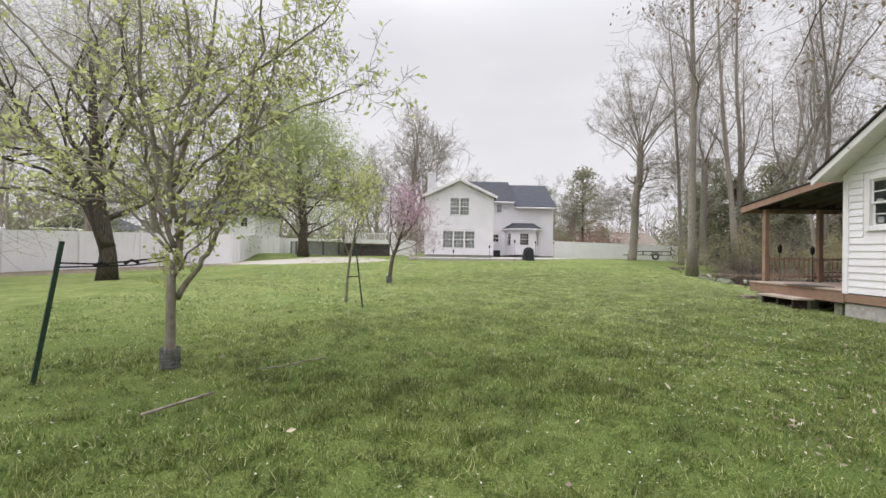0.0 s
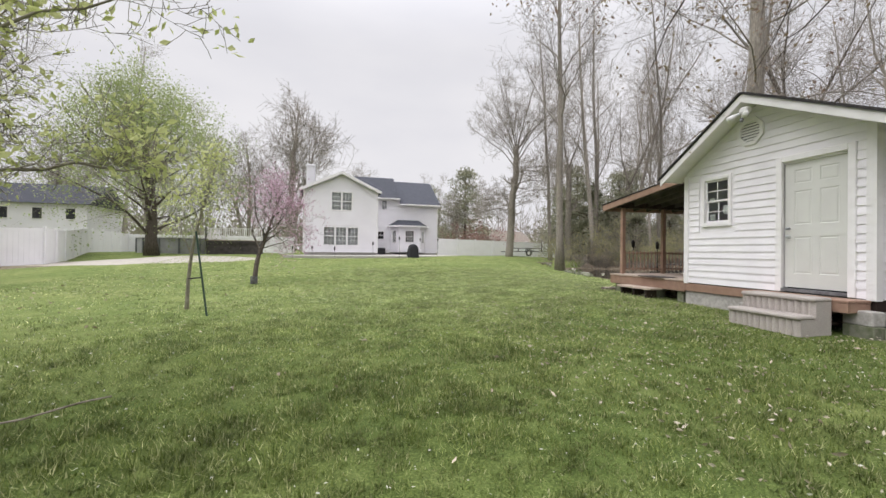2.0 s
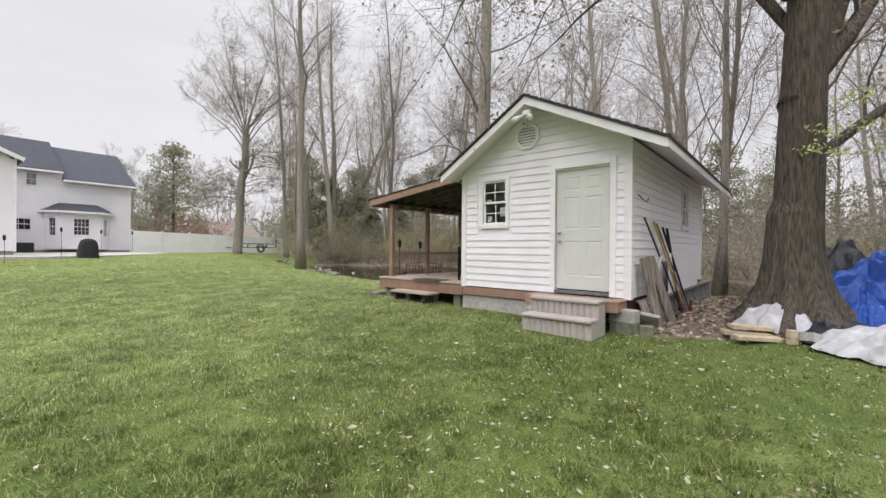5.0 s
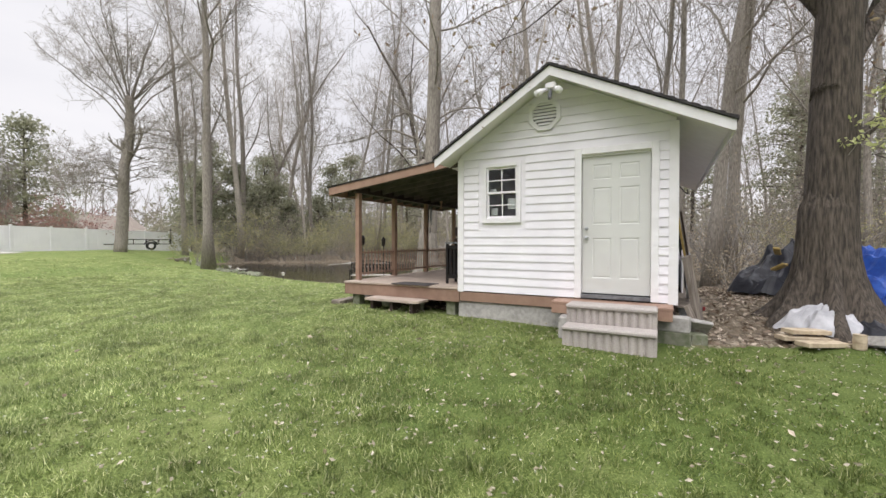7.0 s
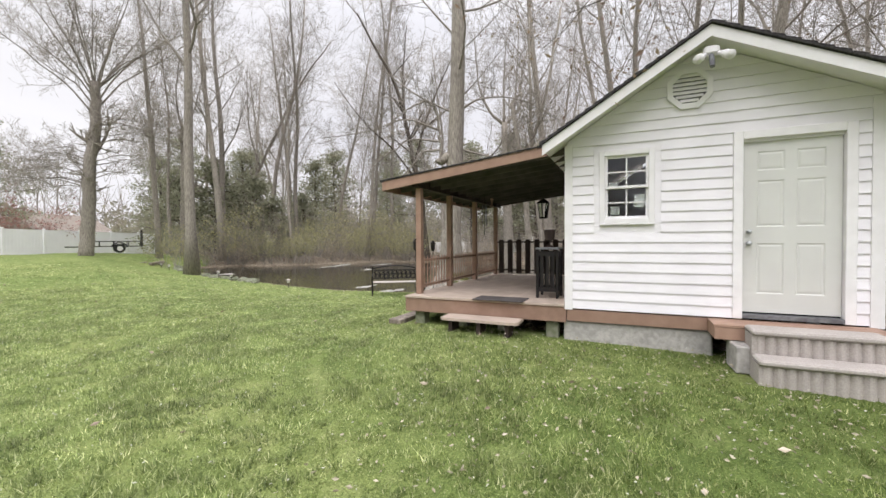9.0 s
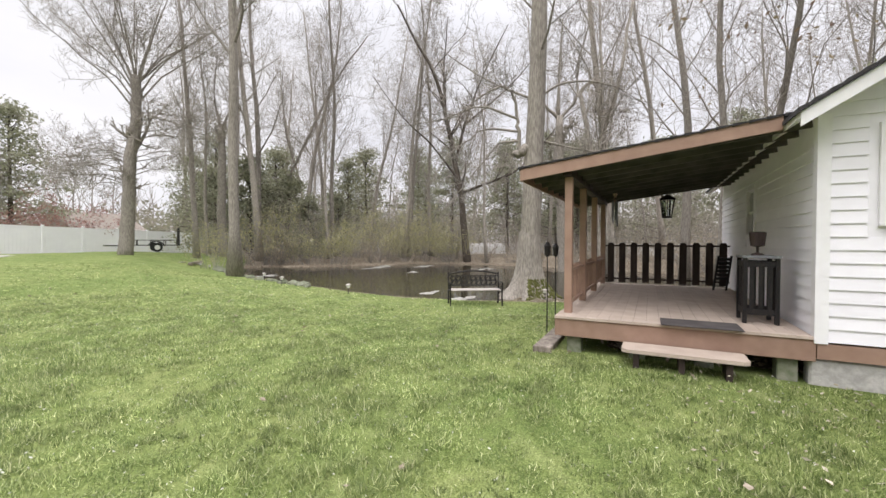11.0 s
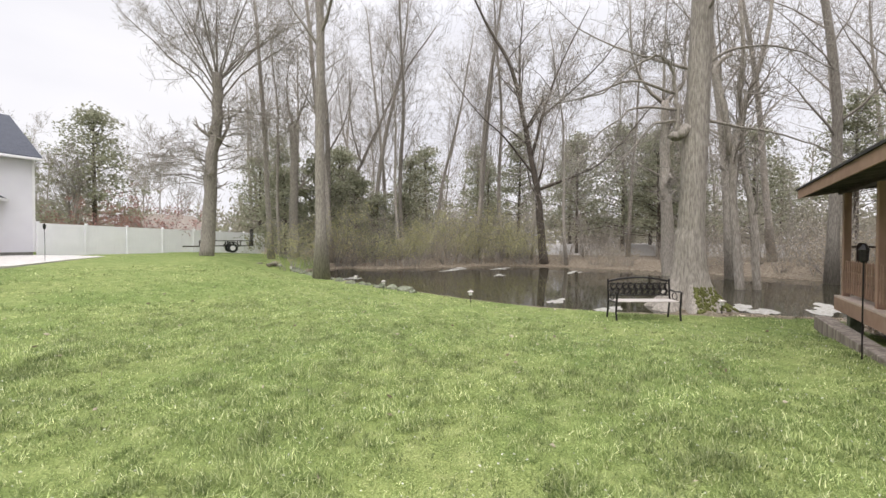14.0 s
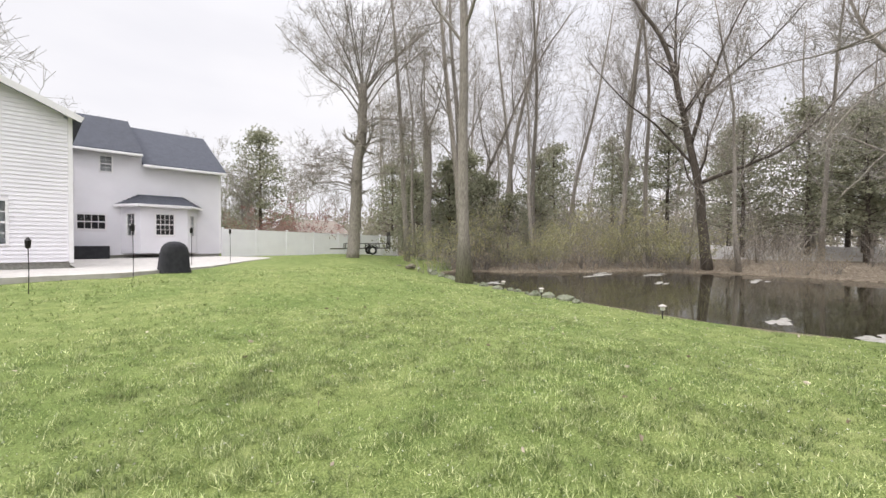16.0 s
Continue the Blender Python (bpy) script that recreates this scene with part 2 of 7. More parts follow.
sand = gramp(mid.outputs["Fac"], (0.3, (0.36, 0.33, 0.29)), (0.7, (0.5, 0.47, 0.42)))
zat = n.new("ShaderNodeAttribute")
zat.attribute_name = "zone"
zs = n.new("ShaderNodeSeparateColor")
l.new(zat.outputs["Color"], zs.inputs["Color"])


def edge(channel):
    a1 = n.new("ShaderNodeMath")
    a1.operation = "ADD"
    l.new(zs.outputs[channel], a1.inputs[0])
    l.new(mid.outputs["Fac"], a1.inputs[1])
    m1 = n.new("ShaderNodeMapRange")
    m1.inputs[1].default_value, m1.inputs[2].default_value = 0.9, 1.08
    l.new(a1.outputs[0], m1.inputs[0])
    return m1.outputs[0]


# lawn lightened towards the pond; part of the exposure rise sits in this colour
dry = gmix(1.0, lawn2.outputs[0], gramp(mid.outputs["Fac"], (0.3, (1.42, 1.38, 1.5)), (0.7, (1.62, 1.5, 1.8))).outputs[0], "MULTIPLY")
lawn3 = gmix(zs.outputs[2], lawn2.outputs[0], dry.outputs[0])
g1 = gmix(edge(0), lawn3.outputs[0], litter2.outputs[0])
g2 = gmix(edge(1), g1.outputs[0], sand.outputs[0])
l.new(g2.outputs[0], b.inputs["Base Color"])
gbp = n.new("ShaderNodeBump")
gbp.inputs["Strength"].default_value = 0.8
gbp.inputs["Distance"].default_value = 0.03
l.new(fine.outputs["Fac"], gbp.inputs["Height"])
l.new(gbp.outputs[0], b.inputs["Normal"])


# ---- mesh helpers ----
class Geo:
    def __init__(self):
        self.v, self.f, self.n = [], [], 0

    def add(self, verts, faces):
        k = self.n
        self.v.append(np.asarray(verts, float).reshape(-1, 3))
        self.f.extend([tuple(i + k for i in f) for f in faces])
        self.n += len(self.v[-1])

    def box(self, a, b2, bev=0.0):
        """A box between two corners; bev chamfers its upright and level edges."""
        lo, hi = np.minimum(a, b2), np.maximum(a, b2)
        if not bev:
            v = [(x, y, z) for x in (lo[0], hi[0]) for y in (lo[1], hi[1]) for z in (lo[2], hi[2])]
            self.add(v, [(0, 1, 3, 2), (4, 6, 7, 5), (0, 4, 5, 1), (2, 3, 7, 6), (0, 2, 6, 4), (1, 5, 7, 3)])
            return
        c = min(bev, *((hi - lo) * 0.45))
        rings = []
        for z, ins in ((lo[2], c), (lo[2] + c, 0), (hi[2] - c, 0), (hi[2], c)):
            x0, x1, y0, y1 = lo[0] + ins, hi[0] - ins, lo[1] + ins, hi[1] - ins
            rings += [(x0 + c, y0, z), (x1 - c, y0, z), (x1, y0 + c, z), (x1, y1 - c, z), (x1 - c, y1, z), (x0 + c, y1, z), (x0, y1 - c, z), (x0, y0 + c, z)]
        f = [tuple(range(7, -1, -1)), tuple(range(24, 32))]
        for r in range(3):
            for i in range(8):
                j = (i + 1) % 8
                f.append((r * 8 + i, r * 8 + j, r * 8 + 8 + j, r * 8 + 8 + i))
        self.add(rings, f)

    def beam(self, p, q, w, h, up=(0, 0, 1)):
        """A squared bar from p to q, w wide and h high."""
        p, q = np.array(p, float), np.array(q, float)
        d = (q - p) / (np.linalg.norm(q - p) + 1e-9)
        s = np.cross(d, up)
        if np.linalg.norm(s) < 1e-3:
            s = np.cross(d, (0, 1, 0))
        s = s / np.linalg.norm(s)
        t2 = np.cross(s, d)
        v = [e + s * w / 2 * a + t2 * h / 2 * c for e in (p, q) for a, c in ((-1, -1), (1, -1), (1, 1), (-1, 1))]
        self.add(v, [(3, 2, 1, 0), (4, 5, 6, 7), (0, 1, 5, 4), (1, 2, 6, 5), (2, 3, 7, 6), (3, 0, 4, 7)])

    def tube(self, pts, rad, sides=6, cap=True):
        pts = np.asarray(pts, float)
        rad = np.broadcast_to(np.asarray(rad, float), (len(pts),))
        d = np.gradient(pts, axis=0)
        d /= np.linalg.norm(d, axis=1, keepdims=True) + 1e-9
        ref = np.array((0.0, 0.0, 1.0)) if abs(d[0][2]) < 0.9 else np.array((1.0, 0.0, 0.0))
        s = np.cross(d, ref)
        s /= np.linalg.norm(s, axis=1, keepdims=True) + 1e-9
        t2 = np.cross(d, s)
        ang = np.arange(sides) * 2 * np.pi / sides
        v = pts[:, None] + rad[:, None, None] * (np.cos(ang)[None, :, None] * s[:, None] + np.sin(ang)[None, :, None] * t2[:, None])
        f = [(i * sides + j, i * sides + (j + 1) % sides, (i + 1) * sides + (j + 1) % sides, (i + 1) * sides + j) for i in range(len(pts) - 1) for j in range(sides)]
        if cap:
            f += [tuple(range(sides - 1, -1, -1)), tuple(range((len(pts) - 1) * sides, len(pts) * sides))]
        self.add(v.reshape(-1, 3), f)

    def lathe(self, base, prof, sides=16):
        """Turns the profile [(radius, height), ...] about an upright axis at base."""
        base = np.array(base, float)
        self.tube_profile(base, prof, sides)

    def tube_profile(self, base, prof, sides):
        ang = np.arange(sides) * 2 * np.pi / sides
        v = [base + (r * math.cos(a), r * math.sin(a), h) for r, h in prof for a in ang]
        f = [(i * sides + j, i * sides + (j + 1) % sides, (i + 1) * sides + (j + 1) % sides, (i + 1) * sides + j) for i in range(len(prof) - 1) for j in range(sides)]
        f += [tuple(range(sides - 1, -1, -1)), tuple(range((len(prof) - 1) * sides, len(prof) * sides))]
        self.add(v, f)

    def prism(self, poly, lo, hi, axis=2):
        """A flat outline (two coordinates a corner) drawn out along an axis from lo to hi."""
        k = len(poly)
        v = []
        for e in (lo, hi):
            for a, c in poly:
                v.append({0: (e, a, c), 1: (a, e, c), 2: (a, c, e)}[axis])
        f = [tuple(range(k - 1, -1, -1)), tuple(range(k, 2 * k))] + [(i, (i + 1) % k, k + (i + 1) % k, k + i) for i in range(k)]
        self.add(v, f)

    def leaves(self, centres, size, rng, flat=0.0):
        """Small folded leaves (two triangles each) at random turns."""
        c = np.asarray(centres, float)
        k = len(c)
        a = rng.normal(size=(k, 3))
        a[:, 2] *= 1 - flat
        a /= np.linalg.norm(a, axis=1, keepdims=True)
        b3 = np.cross(a, rng.normal(size=(k, 3)))
        b3 /= np.linalg.norm(b3, axis=1, keepdims=True)
        s = size * rng.uniform(0.6, 1.3, (k, 1))
        v = np.stack([c - a * s, c + b3 * s * 0.45, c + a * s, c - b3 * s * 0.45 + np.cross(a, b3) * s * 0.3], 1).reshape(-1, 3)
        q = (np.arange(k) * 4)[:, None] + np.arange(4)[None]
        self.add(v, q.tolist())

    def mesh(self, name, smooth=False):
        me = bpy.data.meshes.new(name)
        v = np.concatenate(self.v) if self.v else np.zeros((0, 3))
        me.from_pydata(v.tolist(), [], self.f)
        me.update()
        if smooth:
            me.shade_smooth()
        return me


def part(name, geo, material, parent=None, label="", smooth=False):
    me = geo if isinstance(geo, bpy.types.Mesh) else geo.mesh(name, smooth)
    if not me.materials:
        me.materials.append(material)
    ob = new(name, me)
    if parent is not None:
        ob.parent = parent
    return tagged(ob, label)


def thing(name, label, category, group="", m=None, kind=""):
    ob = new(name)
    ob.empty_display_size = 0.2
    if m is not None:
        ob.matrix_world = m
    return tagged(ob, label, category, group, kind)


def solid(name, geo, material, label, category, group="", kind="", m=None, smooth=False):
    ob = part(name, geo, material, None, "", smooth)
    if m is not None:
        ob.matrix_world = m
    return tagged(ob, label, category, group, kind)


# ---- plan ----
SHED_O = Vector((7.86, 4.79, 0.0))
SHED_TURN = math.degrees(math.atan2(-0.0601, 0.9982))
SHED = pose(SHED_O.x, SHED_O.y, 0, 0, 0, SHED_TURN)
POND = [(16.6, 5.0), (15.7, 9.0), (15.3, 11.5), (14.1, 13.8), (13.8, 16.0), (14.2, 18.3), (15.3, 21.5), (16.6, 25.0), (18.2, 28.2), (19.4, 31), (21.5, 33.0),
        (24.0, 32.5), (24.8, 29.5), (28.5, 27.0), (32.0, 24.5), (33.0, 20), (31.5, 13.5), (29, 8), (26, 4), (22, 2.5), (18, 3)]
WATER_Z = -0.12


def smooth01(x):
    x = np.clip(x, 0, 1)
    return x * x * (3 - 2 * x)


def poly_dist(x, y, poly):
    """Distance to the outline, negative inside."""
    x, y = np.asarray(x, float), np.asarray(y, float)
    d, inside = np.full(x.shape, 1e9), np.zeros(x.shape, bool)
    for (x0, y0), (x1, y1) in zip(poly, poly[1:] + poly[:1]):
        dx, dy = x1 - x0, y1 - y0
        t = np.clip(((x - x0) * dx + (y - y0) * dy) / (dx * dx + dy * dy), 0, 1)
        d = np.minimum(d, np.hypot(x - x0 - t * dx, y - y0 - t * dy))
        cross = (y0 > y) != (y1 > y)
        inside ^= cross & (x < (x1 - x0) * (y - y0) / (y1 - y0 + 1e-12) + x0)
    return np.where(inside, -d, d)


def gz(x, y):
    x, y = np.asarray(x, float), np.asarray(y, float)
    rise = 0.02 + 0.13 * smooth01((y - 2) / 12) + 0.70 * smooth01((y - 14) / 20)
    rise = rise + 0.10 * smooth01((x - 3) / 4) * smooth01((14 - y) / 4)
    rise = rise + 0.22 * smooth01((x - 8) / 6) * smooth01((8 - y) / 5) + 0.26 * np.exp(-((x - 9.6) ** 2 + (y - 2.5) ** 2) / 3.2)
    rise = rise * (1 - 0.5 * smooth01((-x - 6) / 10) * smooth01((40 - y) / 10))
    d = poly_dist(x, y, POND)
    near = smooth01(d / 5.5)
    z = rise * near + (WATER_Z + 0.07) * (1 - near)
    z = np.where(d < 0, WATER_Z + 0.07 - 0.9 * smooth01(-d / 1.2), z)
    far = smooth01((x - 20) / 12) * smooth01(d / 3)
    z = z * (1 - far) + far * (0.35 + 0.0 * x)
    lump = 0.018 * np.sin(x * 1.9 + 1.3 * np.sin(y * 1.1)) * np.sin(y * 1.7 + x * 0.6) + 0.03 * np.sin(x * 0.43 + 2) * np.sin(y * 0.37)
    z = np.maximum(z, -0.45 + 0.5 * np.exp(-((x - 15.75) ** 2 + (y - 12.65) ** 2) / 1.6))
    return z + lump * smooth01(d / 1.5)


def gzf(x, y):
    return float(gz(x, y))


def woods(x, y):
    x, y = np.asarray(x, float), np.asarray(y, float)
    d = poly_dist(x, y, POND)
    ux, uy = x - SHED_O.x, y - SHED_O.y
    sx, sy = 0.998 * ux - 0.06 * uy, 0.06 * ux + 0.998 * uy
    litter_a = smooth01((sx + 0.6 + 0.25 * sy) / 0.8) * smooth01((0.5 - sy) / 0.8)
    under = smooth01((sx - 0.3) / 0.3) * smooth01((5.6 - sy) / 0.3) * (sy > 0)
    right = smooth01((x - (np.interp(y, [-20, 5, 9, 14, 18, 25, 31, 36, 60], [9, 16, 15.2, 13.6, 13.9, 16.9, 20.2, 25, 30]))) / 0.5)
    left = smooth01((-x - 15.2 + 0.55 * (y - 17)) / 1.0) * smooth01((27 - y) / 1.0)
    return np.clip(np.maximum.reduce([litter_a, under, right, left, smooth01((0.25 - d) / 0.3)]), 0, 1)


def ground_mesh():
    def axis(lo, hi, a, b2, step):
        mid2 = np.arange(lo, hi + 1e-6, step)
        out = [lo - 0.5 * 1.35 ** k for k in range(1, 26)]
        out2 = [hi + 0.5 * 1.35 ** k for k in range(1, 26)]
        return np.array(sorted([o for o in out if o > a] + [a]) + list(mid2) + [o for o in out2 if o < b2] + [b2])

    xs, ys = axis(-20, 35, -700, 700, 0.36), axis(-6, 46, -700, 900, 0.36)
    gx, gy = np.meshgrid(xs, ys)
    z = gz(gx, gy)
    v = np.stack([gx, gy, z], -1).reshape(-1, 3)
    nx, ny = len(xs), len(ys)
    i = (np.arange(ny - 1)[:, None] * nx + np.arange(nx - 1)[None]).ravel()
    f = np.stack([i, i + 1, i + nx + 1, i + nx], 1)
    me = bpy.data.meshes.new("ground")
    me.from_pydata(v.tolist(), [], f.tolist())
    me.update()
    me.shade_smooth()
    at = me.color_attributes.new("zone", "FLOAT_COLOR", "POINT")
    w = woods(gx, gy).ravel()
    e = np.hypot((gx + 9.5) / 6.0, (gy - 27.5) / 3.2).ravel()
    s2 = smooth01((1.15 - e) / 0.25)
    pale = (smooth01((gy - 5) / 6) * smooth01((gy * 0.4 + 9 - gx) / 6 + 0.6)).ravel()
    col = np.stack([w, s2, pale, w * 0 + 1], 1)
    at.data.foreach_set("color", col.astype(np.float32).ravel())
    return me


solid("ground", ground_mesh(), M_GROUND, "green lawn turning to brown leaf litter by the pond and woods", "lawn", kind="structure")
pond = Geo()
cx, cy = 22.5, 17.5
pond.prism([(x + (x - cx) * 0.06, y + (y - cy) * 0.06) for x, y in POND], WATER_Z - 0.02, WATER_Z)
solid("water", pond, M_WATER, "still brown pond water reflecting bare trees", "pond", kind="structure")

# ---- shed: x runs back from the front wall, y along the front, from its right corner ----
W, D, Z0, ZE, ZP = 3.33, 6.30, 0.65, 3.16, 3.98
SLOPE_R, SLOPE_L = 0.49, 0.62
EXPO = 0.134
shed = thing("shed", "small white clapboard shed with dark gabled roof on concrete footing", "shed", m=SHED)


def roof_z(y):
    return 4.06 - (SLOPE_R * (1.66 - y) if y < 1.66 else SLOPE_L * (y - 1.66))


def boards(cuts, length, top):
    """Course by course: (bottom, top, [(y0, y1), ...]) round the cuts (y0, y1, z0, z1)."""
    z = Z0
    while z < top:
        z1 = z + EXPO
        spans = [(0.0, length)]
        for a, c, lo, hi in cuts:
            if z1 > lo + 0.02 and z < hi - 0.02:
                spans = [s for p, q in spans for s in ((p, min(q, a)), (max(p, c), q)) if s[1] - s[0] > 0.03]
        yield z, z1, spans
        z = z1


def board(name, y0, y1, y0t, y1t, z0, z1, turn):
    """A lapped board: proud below, thin above; turn maps (out, along, up) to the shed's axes."""
    g = Geo()
    v = [(0.021, y0, z0), (0.021, y1, z0), (0.004, y1t, z1), (0.004, y0t, z1), (0, y0, z0), (0, y1, z0), (0, y1t, z1), (0, y0t, z1)]
    g.add([turn(*p) for p in v], [(0, 1, 2, 3), (5, 4, 7, 6), (4, 5, 1, 0), (3, 2, 6, 7), (1, 5, 6, 2), (4, 0, 3, 7)])
    return g


FRONT_CUTS = [(0.21, 1.36, 0, 2.94), (2.14, 2.97, 1.77, 2.88)]
front = lambda o, a, z: (-o, a, z)
side = lambda o, a, z: (a, -o, z)
left = lambda o, a, z: (a, W + o, z)
T = 0.1


def wall_piece(how, *args):
    g = Geo()
    (g.prism if how == "prism" else g.box)(*args)
    part("wall", g, M_SIDING, shed, "white boarded wall")


wall_piece("prism", [(0, Z0), (0.3, Z0), (0.3, roof_z(0.3) - 0.006), (0, roof_z(0) - 0.006)], 0, T, 0)
wall_piece("prism", [(1.26, Z0), (W, Z0), (W, 1.85), (1.26, 1.85)], 0, T, 0)
wall_piece("prism", [(1.26, 1.85), (2.22, 1.85), (2.22, 2.8), (1.26, 2.8)], 0, T, 0)
wall_piece("prism", [(2.89, 1.85), (W, 1.85), (W, 2.8), (2.89, 2.8)], 0, T, 0)
wall_piece("prism", [(0.3, 2.8), (W, 2.8), (W, roof_z(W) - 0.006), (1.66, roof_z(1.66) - 0.006), (0.3, roof_z(0.3) - 0.006)], 0, T, 0)
wall_piece("box", (T, 0, Z0), (3.75, T, 3.2))
wall_piece("box", (4.45, 0, Z0), (D, T, 3.2))
wall_piece("box", (3.75, 0, Z0), (4.45, T, 1.95))
wall_piece("box", (3.75, 0, 2.83), (4.45, T, 3.2))
wall_piece("box", (T, W - T, Z0), (2.85, W, 3.02))
wall_piece("box", (3.4, W - T, Z0), (D, W, 3.02))
wall_piece("box", (2.85, W - T, Z0), (3.4, W, 1.8))
wall_piece("box", (2.85, W - T, 2.55), (3.4, W, 3.02))
wall_piece("prism", [(T, Z0), (W - T, Z0), (W - T, 2.9), (1.66, 3.9), (T, 3.1)], D - T, D, 0)
fl = Geo()
fl.box((T, T, Z0 - 0.02), (D - T, W - T, Z0 + 0.03))
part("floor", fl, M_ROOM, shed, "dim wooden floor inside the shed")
# roof slabs with their shingle courses
roof = Geo()
XO, XB = -0.42, D + 0.5
for ya, yb in ((-0.59, 1.66), (3.60, 1.66)):
    za, zb = roof_z(ya), roof_z(1.66)
    roof.prism([(ya, za), (yb, zb), (yb, zb + 0.06), (ya, za + 0.06)], XO, XB, 0)
part("roof", roof, M_TRIM, shed, "white painted soffit boards")
sh = Geo()
for ya, yb in ((-0.64, 1.66), (3.63, 1.66)):
    k = 17
    for i in range(k):
        y0, y1 = ya + (yb - ya) * i / k, ya + (yb - ya) * (i + 1) / k
        sh.prism([(y0, roof_z(y0) + 0.062), (y1, roof_z(y1) + 0.062), (y1, roof_z(y1) + 0.09), (y0, roof_z(y0) + 0.108)], XO - 0.06, XB + 0.05, 0)
part("shingles", sh, M_SHINGLE2, shed, "dark weathered asphalt shingles")
for nm, ya, yb in (("rake_board", -0.59, 1.66), ("rake_board", 3.60, 1.66)):
    g = Geo()
    g.prism([(ya, roof_z(ya) - 0.085), (yb, roof_z(1.66) - 0.085), (yb, roof_z(1.66) + 0.05), (ya, roof_z(ya) + 0.05)], XO - 0.025, XO - 0.002, 0)
    part(nm, g, M_TRIM, shed, "white rake board under the roof edge")
g = Geo()
g.box((XO - 0.02, -0.62, roof_z(-0.59) - 0.08), (XB, -0.593, roof_z(-0.59) + 0.055))
part("eave_board", g, M_TRIM, shed, "white board along the eave")
# corner boards
for x0, y0, x1, y1 in ((-0.03, -0.03, 0.002, 0.09), (-0.03, W - 0.08, 0.002, W + 0.03), (0.0, -0.03, 0.09, 0.002), (D - 0.09, -0.03, D + 0.01, 0.002), (0.0, W - 0.002, 0.09, W + 0.03)):
    g = Geo()
    yt = min(roof_z(max(0, min(W, (y0 + y1) / 2))) - 0.08, 3.2)
    g.box((x0, y0, Z0 - 0.02), (x1, y1, yt))
    part("corner_board", g, M_TRIM, shed, "white corner board")
# gable vent
vent = Geo()
VC = (1.83, 3.53)
octo = [(VC[0] + 0.27 * math.cos(math.pi / 8 + k * math.pi / 4), VC[1] + 0.27 * math.sin(math.pi / 8 + k * math.pi / 4)) for k in range(8)]
octi = [(VC[0] + 0.20 * math.cos(math.pi / 8 + k * math.pi / 4), VC[1] + 0.20 * math.sin(math.pi / 8 + k * math.pi / 4)) for k in range(8)]
for k in range(8):
    j = (k + 1) % 8
    vent.prism([octo[k], octo[j], octi[j], octi[k]], -0.055, -0.02, 0)
vt = thing("gable_vent", "octagonal white louvered vent set in the shed gable", "vent", m=SHED)
part("frame", vent, M_TRIM, vt)
for k in range(7):
    g = Geo()
    z = VC[1] - 0.165 + k * 0.052
    hw = min(0.185, 0.265 - abs(z - VC[1]))
    g.add([(-0.05, VC[0] - hw, z), (-0.05, VC[0] + hw, z), (-0.025, VC[0] + hw, z + 0.04), (-0.025, VC[0] - hw, z + 0.04), (-0.045, VC[0] - hw, z - 0.006), (-0.045, VC[0] + hw, z - 0.006), (-0.02, VC[0] + hw, z + 0.034), (-0.02, VC[0] - hw, z + 0.034)],
          [(0, 1, 2, 3), (7, 6, 5, 4), (0, 4, 5, 1), (1, 5, 6, 2), (2, 6, 7, 3), (3, 7, 4, 0)])
    part("slat", g, M_TRIM, vt)
g = Geo()
g.prism(octi, -0.026, -0.023, 0)
part("backing", g, M_GALV, vt, "dark mesh behind the slats")


def sash_window(name, label, turn, y0, y1, z0, z1, m, cols=2, rows=2, blind=False):
    """A two-sash window with its casing, in a wall through turn(out, along, up)."""
    w = thing(name, label, "window", m=m)

    def bx(nm, o0, o1, a0, a1, u0, u1, mt, parent=w, lab=""):
        g2 = Geo()
        p, q = turn(o0, a0, u0), turn(o1, a1, u1)
        g2.box(p, q, 0.004)
        return part(nm, g2, mt, parent, lab)

    c = 0.068
    cas = Geo()
    for a0, a1, u0, u1 in ((y0 - c, y0, z0 - c, z1 + c), (y1, y1 + c, z0 - c, z1 + c), (y0, y1, z1, z1 + c), (y0, y1, z0 - c, z0)):
        cas.box(turn(-0.05, a0, u0), turn(0.035, a1, u1), 0.004)
    part("casing", cas, M_TRIM, w, "white window casing")
    bx("sill", -0.04, 0.046, y0 - c, y1 + c, z0 - c - 0.018, z0 - c - 0.002, M_TRIM)
    zm = (z0 + z1) / 2
    for k, (lo, hi, o) in enumerate(((z0, zm + 0.015, -0.045), (zm - 0.015, z1, -0.015))):
        fr = Geo()
        s = 0.035
        for a0, a1, u0, u1 in ((y0, y0 + s, lo, hi), (y1 - s, y1, lo, hi), (y0 + s, y1 - s, hi - s, hi), (y0 + s, y1 - s, lo, lo + s)):
            fr.box(turn(o - 0.015, a0, u0), turn(o + 0.012, a1, u1))
        for i in range(1, cols):
            a = y0 + s + (y1 - y0 - 2 * s) * i / cols
            fr.box(turn(o - 0.008, a - 0.009, lo + s), turn(o + 0.006, a + 0.009, hi - s))
        for i in range(1, rows):
            u = lo + s + (hi - lo - 2 * s) * i / rows
            fr.box(turn(o - 0.007, y0 + s, u - 0.009), turn(o + 0.005, y1 - s, u + 0.009))
        sashp = part("sash", fr, M_TRIM, w, "white window sash")
        g2 = Geo()
        g2.box(turn(o - 0.003, y0 + s, lo + s), turn(o + 0.001, y1 - s, hi - s))
        part("pane", g2, M_GLASS, sashp)
    if blind:
        bx("blind", -0.12, -0.11, y0, y1, z0, z1, M_BLIND, w, "pale blind behind the glass")
    return w


